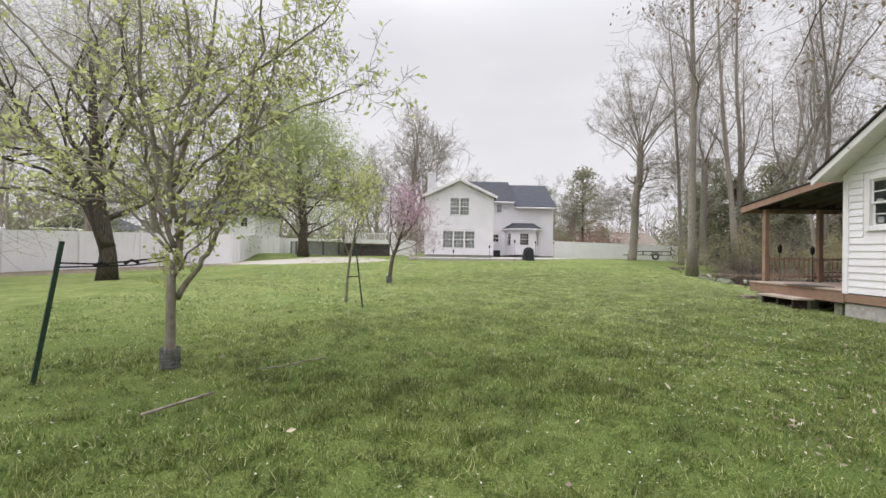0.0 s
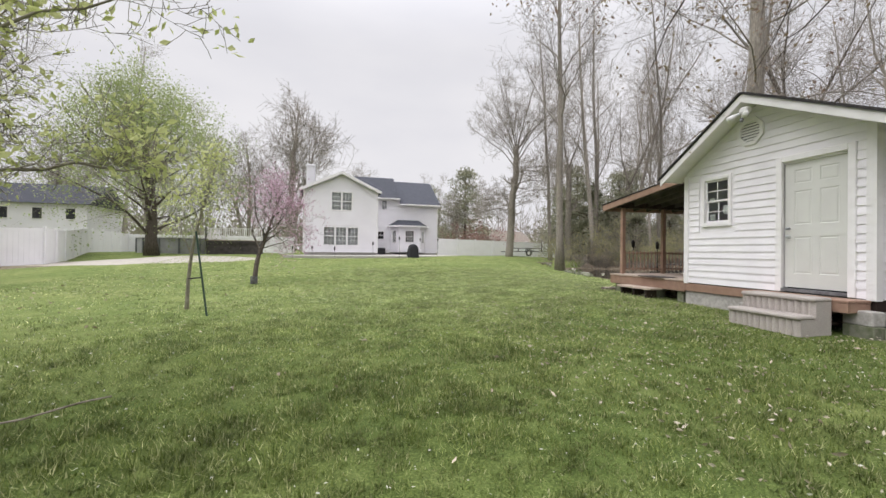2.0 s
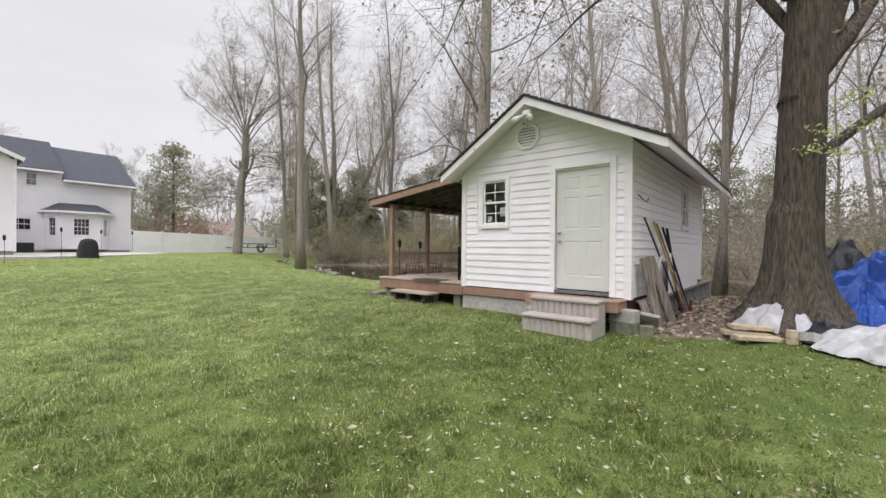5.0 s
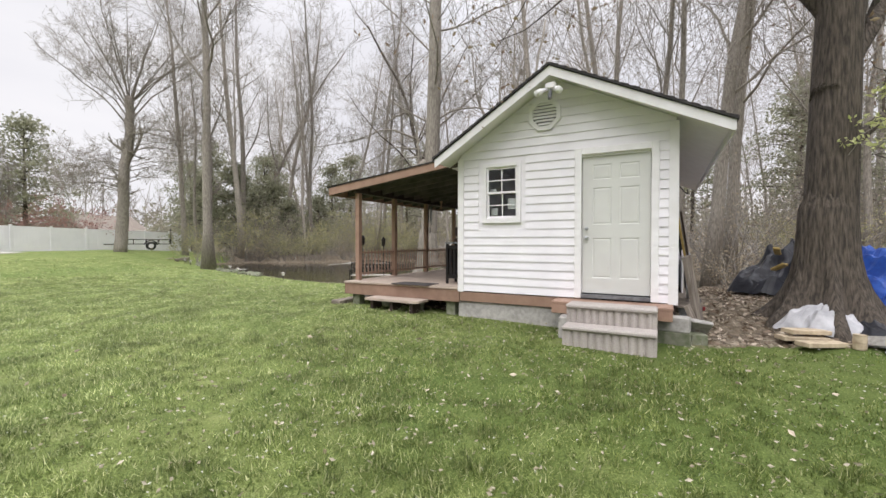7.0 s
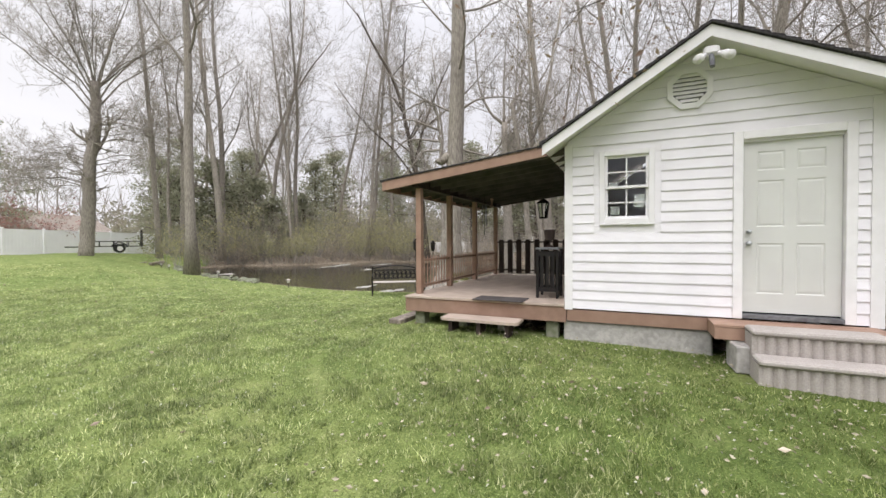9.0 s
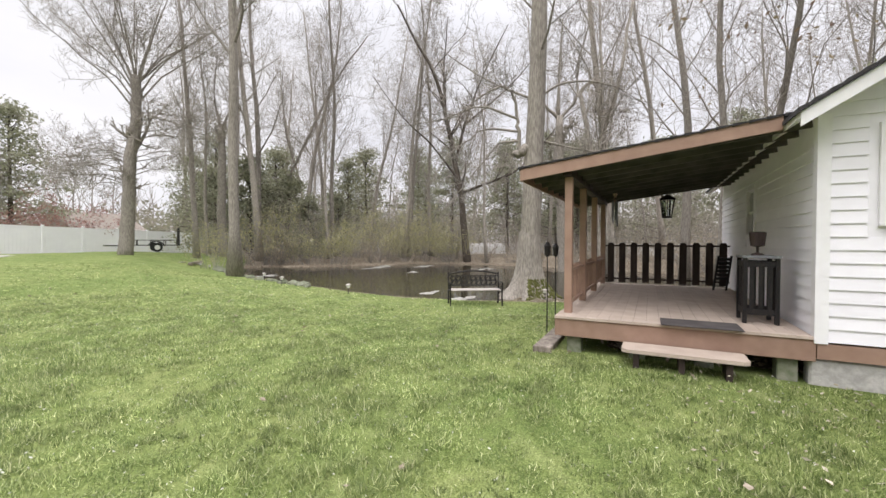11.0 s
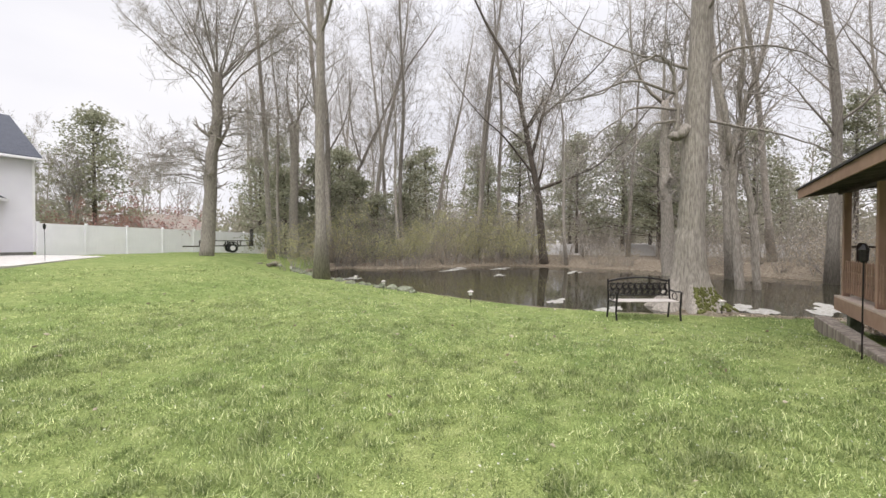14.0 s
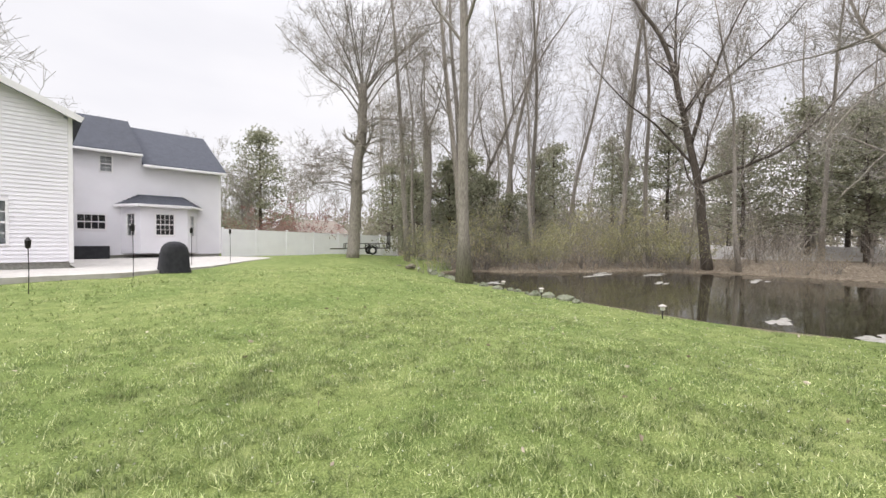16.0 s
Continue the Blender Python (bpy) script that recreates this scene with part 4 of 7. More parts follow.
for (x0, y0), (x1, y1), w, h in (((0.42, -0.34), (0.30, -0.13), 0.21, 1.30), ((1.08, -0.40), (0.52, -0.16), 0.20, 1.27), ((0.12, -0.36), (0.12, -0.14), 0.12, 0.62)):
    g = Geo()
    g.beam((x0, y0, 0.10), (x1, y1, h), w, 0.05, up=(0.3, 1, 0))
    solid("old_plank", g, M_OLDWOOD, "weathered grey plank leaning on the shed side", "plank", "planks leaning on the shed", m=SHED)
g = Geo()
g.prism([(1.9, 0.602), (4.75, 0.602), (4.85, 0.75), (4.82, 1.12), (4.66, 1.30), (4.4, 1.37), (1.9, 1.37)], -0.17, -0.14, 1)
solid("white_panel", g, M_TRIM, "white board standing on the ledge against the shed wall", "board", m=SHED)
arc = Geo()
arc.tube([(1.25 + 0.35 * math.cos(a), -0.2, 0.98 + 0.38 * math.sin(a)) for a in np.linspace(2.0, 4.6, 12)], 0.03, 6)
solid("hose_loop", arc, M_WHITETARP, "loop of pale hose hanging by the shed wall", "hose", m=SHED, smooth=True)
hk = Geo()
hk.tube([(0.30, -0.03, 2.33), (0.30, -0.10, 2.24), (0.36, -0.15, 2.20), (0.43, -0.15, 2.27)], 0.008, 6)
solid("wall_hook", hk, M_BLACK, "black hook screwed to the shed wall", "hook", m=SHED)

# pieces of the walls
for z, z1, spans in boards(FRONT_CUTS, W, roof_z(1.66) - 0.04):
    for a, c in spans:
        def clip(z2, lo, hi):
            lim = z2 + 0.012
            l2 = max(lo, 1.66 - (4.06 - lim) / SLOPE_R) if 4.06 > lim else 1.66
            h2 = min(hi, 1.66 + (4.06 - lim) / SLOPE_L) if 4.06 > lim else 1.66
            return l2, h2
        y0, y1 = clip(z, max(a, 0.0), min(c, W))
        y0t, y1t = clip(z1, max(a, 0.0), min(c, W))
        if y1 - y0 > 0.03:
            y1t = max(y1t, y0t + 0.001)
            part("board", board("board", y0, y1, y0t, y1t, z, z1, front), M_SIDING, shed)
for z, z1, spans in boards([(3.695, 4.505, 1.86, 2.92)], D, 3.12):
    for a, c in spans:
        part("board", board("board", a, c, a, c, z, z1, side), M_SIDING, shed)
for z, z1, spans in boards([(2.765, 3.485, 1.68, 2.67)], D, 2.75):
    for a, c in spans:
        part("board", board("board", a, c, a, c, z, z1, left), M_SIDING, shed)

# ---- house ----
GH = 0.86
house = thing("house", "two-storey white vinyl-sided house with grey shingle roof and rear bay", "house")


def siding(g, p, q, z0, z1, holes, gable=None, expo=0.13):
    """Lapped courses on the wall from p to q (its outside to the right of that way), round holes (s0, s1, z0, z1)."""
    p, q = np.array(p, float), np.array(q, float)
    L = np.linalg.norm(q - p)
    d = (q - p) / L
    o = np.array((d[1], -d[0]))
    z = z0
    while z < z1 - 0.01:
        zt = min(z + expo, z1)
        lo, hi = 0.0, L
        if gable and zt > gable[0]:
            f = (zt - gable[0]) / (gable[1] - gable[0])
            lo, hi = L / 2 * f, L - L / 2 * f
            if hi - lo < 0.1:
                break
        spans = [(lo, hi)]
        for a, c, h0, h1 in holes:
            if zt > h0 + 0.02 and z < h1 - 0.02:
                spans = [s for u0, u1 in spans for s in ((u0, min(u1, a)), (max(u0, c), u1)) if s[1] - s[0] > 0.02]
        for a, c in spans:
            A, C = p + d * a, p + d * c
            v = [(*(A + o * 0.03), z), (*(C + o * 0.03), z), (*(C + o * 0.008), zt), (*(A + o * 0.008), zt), (*A, z), (*C, z), (*C, zt), (*A, zt)]
            g.add(v, [(0, 1, 2, 3), (4, 0, 3, 7), (1, 5, 6, 2), (0, 4, 5, 1)])
        z = zt


def wallslab(g, p, q, z0, z1, t, holes, gable=None):
    """The wall behind the siding, t thick, with its holes."""
    p, q = np.array(p, float), np.array(q, float)
    L = np.linalg.norm(q - p)
    d = (q - p) / L
    o = -np.array((d[1], -d[0]))
    cuts = sorted({0.0, L, *[h[0] for h in holes], *[h[1] for h in holes]})
    for a, c in zip(cuts, cuts[1:]):
        hs = sorted([(h[2], h[3]) for h in holes if h[0] <= a + 1e-6 and h[1] >= c - 1e-6])
        z = z0
        for h0, h1 in [*hs, (z1, z1)]:
            if h0 > z + 0.001:
                A, C = p + d * a, p + d * c
                A2, C2 = A + o * t, C + o * t
                g.add([(*A, z), (*C, z), (*C2, z), (*A2, z), (*A, h0), (*C, h0), (*C2, h0), (*A2, h0)],
                      [(3, 2, 1, 0), (4, 5, 6, 7), (0, 1, 5, 4), (1, 2, 6, 5), (2, 3, 7, 6), (3, 0, 4, 7)])
            z = h1


def house_window(p, q, s0, s1, z0, z1, cols, rows, units=1, blind=True):
    """units windows side by side in the wall from p to q, each a part of the house."""
    p, q = np.array(p, float), np.array(q, float)
    d = (q - p) / np.linalg.norm(q - p)
    o = np.array((d[1], -d[0]))

    def P3(s, out, z):
        a = p + d * s + o * out
        return (a[0], a[1], z)

    def bar(g, a, c, u0, u1, o0, o1):
        v = [P3(s, oo, z) for oo in (o0, o1) for s, z in ((a, u0), (c, u0), (c, u1), (a, u1))]
        g.add(v, [(3, 2, 1, 0), (4, 5, 6, 7), (0, 1, 5, 4), (1, 2, 6, 5), (2, 3, 7, 6), (3, 0, 4, 7)])

    step = (s1 - s0) / units
    for k in range(units):
        a, c = s0 + k * step, s0 + (k + 1) * step
        g = Geo()
        f = 0.07
        for b0, b1, u0, u1 in ((a, a + f, z0, z1), (c - f, c, z0, z1), (a + f, c - f, z1 - f, z1), (a + f, c - f, z0, z0 + f), (a + f, c - f, (z0 + z1) / 2 - 0.03, (z0 + z1) / 2 + 0.03)):
            bar(g, b0, b1, u0, u1, -0.04, 0.045)
        win = part("window", g, M_TRIM, house, "white framed window with a grid")
        g = Geo()
        for i in range(1, cols):
            s = a + f + (c - a - 2 * f) * i / cols
            bar(g, s - 0.012, s + 0.012, z0 + f, z1 - f, -0.02, 0.0)
        for i in range(1, rows):
            if abs(i - rows / 2) > 0.1:
                u = z0 + f + (z1 - z0 - 2 * f) * i / rows
                bar(g, a + f, c - f, u - 0.012, u + 0.012, -0.019, -0.001)
        part("muntins", g, M_TRIM, win)
        g = Geo()
        bar(g, a + f, c - f, z0 + f, z1 - f, -0.03, -0.026)
        part("pane", g, M_GLASS, win)
        # without a blind, a dark sheet stands in for the unlit room
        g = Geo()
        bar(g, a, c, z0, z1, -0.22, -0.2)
        part("blind", g, M_BLIND if blind else M_ROOM, win, "sheet behind the pane, a pale blind or painted room darkness")


FY, BY = 33.3, 44.2
XL, XC, XM, XR = -1.17, 4.30, 7.95, 12.1
G_EAVE, G_PEAK = 5.85, 7.15
specs = [  # wall from, to, base, top, gable, windows (s0, s1, z0, z1, cols, rows, units)
    ((XL, FY), (XC, FY), GH + 0.25, 7.15, (G_EAVE, G_PEAK), [(1.95, 3.55, 4.3, 5.76, 3, 4, 2), (1.4, 4.05, 1.62, 3.08, 3, 4, 3)]),
    ((XC, FY), (XC, BY), GH + 0.25, 5.95, None, []),
    ((XC, BY), (XM, BY), GH + 0.2, 6.85, None, [(1.72, 2.35, 5.65, 6.6, 2, 4, 1), (0.75, 2.05, 2.45, 3.35, 4, 2, 1)]),
    ((XM, BY), (XR, BY), GH + 0.2, 6.3, None, []),
    ((XR, BY), (XR, BY + 9), GH + 0.2, 6.3, None, []),
    ((XL, BY + 9), (XL, FY), GH + 0.25, 5.95, None, []),
    ((XR, BY + 9), (XL, BY + 9), GH + 0.25, 5.95, None, []),
]
for p, q, z0, z1, gable, wins in specs:
    g, s = Geo(), Geo()
    holes = [w[:4] for w in wins]
    wallslab(s, p, q, z0, gable[0] if gable else z1, 0.2, holes)
    if gable:
        s.prism([(p[0], gable[0]), (q[0], gable[0]), ((p[0] + q[0]) / 2, gable[1])], FY, FY + 0.2, 1)
    siding(g, p, q, z0, z1, holes, gable)
    part("wall", s, M_VINYL, house, "house wall")
    part("siding", g, M_VINYL, house, "white lapped vinyl siding")
    for s0, s1, h0, h1, cols, rows, units in wins:
        house_window(p, q, s0, s1, h0, h1, cols, rows, units, blind=h0 > 4 or units > 1)
g = Geo()
g.box((XL + 0.03, FY + 0.04, GH - 0.3), (XC - 0.03, BY + 8.9, GH + 0.26))
g.box((XC - 0.03, BY + 0.04, GH - 0.3), (XR - 0.03, BY + 8.9, GH + 0.21))
part("foundation", g, M_CONC, house, "grey block foundation")
# corner posts
for x, y, zt in ((XL, FY, 5.9), (XC, FY, 5.9), (XR, BY, 6.3)):
    g = Geo()
    g.box((x - 0.06, y - 0.05, GH + 0.2), (x + 0.06, y + 0.06, zt), 0.008)
    part("corner_post", g, M_TRIM, house, "white corner post")


def slab_roof(pts, t, nm, mt, lab):
    g2 = Geo()
    v = [(x, y, z) for x, y, z in pts] + [(x, y, z + t) for x, y, z in pts]
    k = len(pts)
    g2.add(v, [tuple(range(k - 1, -1, -1)), tuple(range(k, 2 * k))] + [(i, (i + 1) % k, k + (i + 1) % k, k + i) for i in range(k)])
    return part(nm, g2, mt, house, lab)


xm = (XL + XC) / 2
for sgn in (-1, 1):
    xe = XL - 0.3 if sgn < 0 else XC + 0.3
    slab_roof([(xm, FY - 0.3, G_PEAK + 0.03), (xe, FY - 0.3, G_EAVE - 0.10), (xe, BY + 4, G_EAVE - 0.10), (xm, BY + 4, G_PEAK + 0.03)], 0.12, "roof", M_SHINGLE, "grey shingle roof")
    g = Geo()
    g.beam((xm, FY - 0.32, G_PEAK + 0.05), (xe, FY - 0.32, G_EAVE - 0.08), 0.04, 0.2)
    part("rake_board", g, M_TRIM, house, "white rake board")
ZR = 9.3
slab_roof([(XC - 3, BY - 0.35, 6.78), (XM, BY - 0.35, 6.78), (XM, BY + 4.6, ZR + 0.35), (XC - 3, BY + 4.6, ZR + 0.35)], 0.12, "roof", M_SHINGLE, "grey shingle roof")
slab_roof([(XM + 0.003, BY - 0.35, 6.22), (XR + 0.3, BY - 0.35, 6.22), (XR + 0.3, BY + 4.6, ZR), (XM + 0.003, BY + 4.6, ZR)], 0.12, "roof", M_SHINGLE, "grey shingle roof")
slab_roof([(XC - 3, BY + 4.6, ZR + 0.35), (XM, BY + 4.6, ZR + 0.35), (XM, BY + 9.3, 6.4), (XC - 3, BY + 9.3, 6.4)], 0.12, "roof", M_SHINGLE, "grey shingle roof")
slab_roof([(XM + 0.003, BY + 4.6, ZR), (XR + 0.3, BY + 4.6, ZR), (XR + 0.3, BY + 9.3, 6.2), (XM + 0.003, BY + 9.3, 6.2)], 0.12, "roof", M_SHINGLE, "grey shingle roof")
g = Geo()
g.add([(XR, BY, 6.3), (XR, BY + 9, 6.3), (XR, BY + 4.5, 9.2), (XR - 0.2, BY, 6.3), (XR - 0.2, BY + 9, 6.3), (XR - 0.2, BY + 4.5, 9.2)], [(0, 1, 2), (5, 4, 3), (0, 3, 4, 1), (1, 4, 5, 2), (2, 5, 3, 0)])
g.add([(XM, BY, 6.2), (XM, BY, 6.85), (XM, BY + 4.5, 9.6), (XM, BY + 4.5, 9.0), (XM - 0.2, BY, 6.2), (XM - 0.2, BY, 6.85), (XM - 0.2, BY + 4.5, 9.6), (XM - 0.2, BY + 4.5, 9.0)], [(0, 1, 2, 3), (7, 6, 5, 4), (0, 4, 5, 1), (1, 5, 6, 2), (2, 6, 7, 3)])
part("gable", g, M_VINYL, house, "white gable end")
g = Geo()
g.box((XC + 0.05, BY - 0.5, 6.68), (XM, BY - 0.36, 6.82), 0.02)
g.box((XM + 0.01, BY - 0.5, 6.12), (XR + 0.32, BY - 0.36, 6.26), 0.02)
part("gutter", g, M_TRIM, house, "white gutter")
g = Geo()
g.box((XL + 0.02, FY + 2.5, GH), (XL + 0.66, FY + 4.0, 8.15), 0.03)
g.box((XL - 0.03, FY + 2.45, 8.05), (XL + 0.71, FY + 4.05, 8.22), 0.03)
part("chimney", g, M_VINYL, house, "white boxed chimney")
# bay
bx0, bx1, by = 6.98, 10.75, BY - 1.0
bay = [((bx0, BY), (bx0 + 0.75, by), [(0.35, 0.95, 2.1, 3.45, 2, 4)]), ((bx0 + 0.75, by), (bx1 - 0.75, by), [(0.65, 1.65, 2.15, 3.45, 4, 4)]), ((bx1 - 0.75, by), (bx1, BY), [(0.3, 0.9, 2.1, 3.45, 2, 4)])]
for p, q, wins in bay:
    g, s = Geo(), Geo()
    wallslab(s, p, q, GH + 0.3, 3.9, 0.12, [w[:4] for w in wins])
    siding(g, p, q, GH + 0.3, 3.9, [w[:4] for w in wins])
    part("bay_wall", s, M_VINYL, house, "bay wall")
    part("siding", g, M_VINYL, house, "white lapped vinyl siding")
    for w in wins:
        house_window(p, q, *w, blind=False)
g = Geo()
a = [(bx0 - 0.35, BY, 3.92), (bx0 + 0.6, by - 0.3, 3.92), (bx1 - 0.6, by - 0.3, 3.92), (bx1 + 0.35, BY, 3.92)]
t3 = [(bx0 + 0.7, BY, 4.55), (bx0 + 1.1, BY - 0.1, 4.55), (bx1 - 1.1, BY - 0.1, 4.55), (bx1 - 0.7, BY, 4.55)]
g.add(a + t3, [(0, 1, 5, 4), (1, 2, 6, 5), (2, 3, 7, 6), (4, 5, 6, 7), (3, 2, 1, 0)])
part("bay_roof", g, M_SHINGLE, house, "grey shingle bay roof")
g = Geo()
for p, q in zip(a, a[1:]):
    g.beam((p[0], p[1], 3.86), (q[0], q[1], 3.86), 0.05, 0.14)
part("fascia", g, M_TRIM, house, "white fascia of the bay roof")
g = Geo()
g.box((4.42, BY - 1.1, GH), (6.35, BY - 0.15, GH + 0.72), 0.03)
solid("bench_box", g, M_COVER, "black storage box against the back wall of the house", "storage box")
pat = Geo()
pat.prism([(-2.2, 29.3), (1.0, 28.9), (5.0, 29.0), (7.8, 31.0), (10.5, 35.0), (13.2, 38.5), (13.0, 40.8), (12.0, 44.1), (4.4, 44.1), (4.4, 33.2), (-2.2, 33.2)], 0.5, GH + 0.035)
solid("patio", pat, M_PATIO, "pale poured concrete patio behind the house", "patio", kind="structure")
# covered grill
gr = thing("covered_grill", "grill under a black fabric cover on the lawn by the patio", "grill", m=pose(6.5, 29.9, gzf(6.5, 29.9)) @ Matrix.Diagonal((0.62, 0.75, 0.78, 1)))
g = Geo()
rng = np.random.default_rng(4)
ang = np.arange(20) * 2 * np.pi / 20
rings = []
for h, sx, sy in ((0, 0.72, 0.42), (0.3, 0.66, 0.38), (0.75, 0.62, 0.36), (1.0, 0.55, 0.34), (1.15, 0.42, 0.30), (1.24, 0.22, 0.18), (1.26, 0.02, 0.02)):
    w2 = 1 + 0.06 * np.sin(ang * 7 + h * 3) * (1 - h / 1.4)
    rings.append(np.stack([np.sign(np.cos(ang)) * np.abs(np.cos(ang)) ** 0.6 * sx * w2, np.sign(np.sin(ang)) * np.abs(np.sin(ang)) ** 0.6 * sy * w2, np.full(20, h)], -1))
f = [(i * 20 + j, i * 20 + (j + 1) % 20, (i + 1) * 20 + (j + 1) % 20, (i + 1) * 20 + j) for i in range(6) for j in range(20)]
g.add(np.concatenate(rings), f)
part("cover", g, M_COVER, gr, smooth=True)

# ---- fences ----


def fence(name, label, pts, zs, h=1.83, panel=2.4):
    fe = thing(name, label, "fence")
    for (x0, y0), (x1, y1) in zip(pts, pts[1:]):
        L = math.hypot(x1 - x0, y1 - y0)
        k = max(1, round(L / panel))
        for i in range(k):
            a, c = np.array((x0, y0)) + np.array((x1 - x0, y1 - y0)) * i / k, np.array((x0, y0)) + np.array((x1 - x0, y1 - y0)) * (i + 1) / k
            za, zc = zs(*a), zs(*c)
            g2 = Geo()
            g2.box((a[0] - 0.065, a[1] - 0.065, za - 0.1), (a[0] + 0.065, a[1] + 0.065, za + h + 0.04), 0.01)
            g2.box((a[0] - 0.08, a[1] - 0.08, za + h + 0.042), (a[0] + 0.08, a[1] + 0.08, za + h + 0.09), 0.02)
            part("post", g2, M_FENCE, fe)
            d = (c - a) / np.linalg.norm(c - a)
            g2 = Geo()
            n2, prof = 12, []
            for j in range(n2):
                prof += [((j + 0.04) / n2, 0.018), ((j + 0.96) / n2, 0.018), ((j + 1) / n2, 0.010)]
            prof = [(0.03, 0.018)] + prof[1:-2] + [(0.97, 0.018)]
            vs, k2 = [], len(prof)
            for sg in (-1, 1):
                for lohi in (0, 1):
                    for u, th in prof:
                        p = a + (c - a) * u + np.array((d[1], -d[0])) * th * sg
                        zz = za + (zc - za) * u
                        vs.append((*p, zz + (h - 0.14 if lohi else 0.12)))
            fs = []
            for q in range(k2 - 1):
                fs += [(q, q + 1, k2 + q + 1, k2 + q), (2 * k2 + q + 1, 2 * k2 + q, 3 * k2 + q, 3 * k2 + q + 1), (k2 + q, k2 + q + 1, 3 * k2 + q + 1, 3 * k2 + q), (q + 1, q, 2 * k2 + q, 2 * k2 + q + 1)]
            g2.add(vs, fs)
            part("panel", g2, M_FENCE, fe)
            for zz, hh in ((0.08, 0.14), (h - 0.08, 0.15)):
                g2 = Geo()
                g2.beam((*a, za + zz), (*c, zc + zz), 0.05, hh)
                part("rail", g2, M_FENCE, fe)
    return fe


fence("fence", "white vinyl privacy fence along the yard beside the house", [(12.2, 44.0), (21.0, 44.4), (27.5, 44.8)], lambda x, y: 0.86 - 0.02 * (x - 12))
fence("fence", "white vinyl privacy fence down the side of the yard", [(-19.5, 9.5), (-18.4, 17.5), (-13.3, 26.5)], gzf)
fence("fence", "white vinyl privacy fence behind the pool", [(-13.3, 26.5), (-17.5, 40), (-19.0, 50.0), (-3.0, 50.5)], gzf)

# ---- pool and its deck ----
pl = thing("pool", "round above-ground pool with pale grey panel walls", "pool", m=pose(-11.6, 41.5, gzf(-11, 41)))
g = Geo()
g.tube_profile(np.zeros(3), [(3.2, -0.2), (3.2, 1.25)], 28)
part("wall", g, M_POOL, pl)
g = Geo()
g.tube_profile(np.zeros(3), [(3.1, 1.24), (3.32, 1.25), (3.32, 1.31), (3.1, 1.31)], 28)
part("rim", g, M_TRIM, pl, "white pool rim")
for k in range(14):
    g = Geo()
    an = k * 2 * math.pi / 14
    g.box((3.2, -0.07, -0.1), (3.28, 0.07, 1.25))
    o = part("upright", g, M_GALV, pl)
    o.rotation_euler = (0, 0, an)
dk = thing("pool_deck", "raised grey deck with white railing and stairs beside the pool", "deck")
DX0, DX1, DYA, DYB, DZ = -8.9, -4.6, 38.0, 42.5, gzf(-7, 39) + 1.15
g = Geo()
g.box((DX0, DYA, DZ - 0.06), (DX1, DYB, DZ), 0.01)
part("floor", g, M_TAN, dk)
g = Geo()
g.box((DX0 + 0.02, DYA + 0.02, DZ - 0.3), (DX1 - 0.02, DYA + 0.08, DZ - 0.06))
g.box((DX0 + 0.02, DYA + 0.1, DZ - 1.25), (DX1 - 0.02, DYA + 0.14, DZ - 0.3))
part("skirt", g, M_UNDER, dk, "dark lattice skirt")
for (xa, ya), (xb, yb) in (((DX0, DYA), (DX1, DYA)), ((DX1, DYA), (DX1, DYB)), ((DX0, DYA), (DX0, DYB))):
    g = Geo()
    g.beam((xa, ya, DZ + 0.95), (xb, yb, DZ + 0.95), 0.07, 0.05)
    g.beam((xa, ya, DZ + 0.12), (xb, yb, DZ + 0.12), 0.05, 0.05)
    part("rail", g, M_TRIM, dk)
    for i in range(31):
        g = Geo()
        u = i / 30
        w = 0.05 if i % 10 == 0 else 0.02
        g.box((xa + (xb - xa) * u - w, ya + (yb - ya) * u - w, DZ), (xa + (xb - xa) * u + w, ya + (yb - ya) * u + w, DZ + (1.05 if w > 0.03 else 0.93)))
        part("baluster", g, M_TRIM, dk)
for i in range(6):
    g = Geo()
    g.box((DX1 + 0.02 + i * 0.27, DYA + 0.3, DZ - 0.2 * (i + 1) - 0.04), (DX1 + 0.3 + i * 0.27, DYA + 1.4, DZ - 0.2 * (i + 1)))
    part("tread", g, M_OLDWOOD, dk)
for yy in (DYA + 0.25, DYA + 1.45):
    g = Geo()
    g.beam((DX1, yy, DZ + 0.9), (DX1 + 1.65, yy, DZ - 0.3), 0.06, 0.05)
    g.beam((DX1, yy, DZ - 0.1), (DX1 + 1.65, yy, DZ - 1.2), 0.05, 0.2)
    for i in range(9):
        x = DX1 + 0.15 + i * 0.18
        g.box((x - 0.015, yy - 0.015, DZ - 0.1 - i * 0.13), (x + 0.015, yy + 0.015, DZ + 0.8 - i * 0.13))
    part("stair_rail", g, M_TRIM, dk, "white stair railing")

# ---- neighbouring houses beyond the fence ----


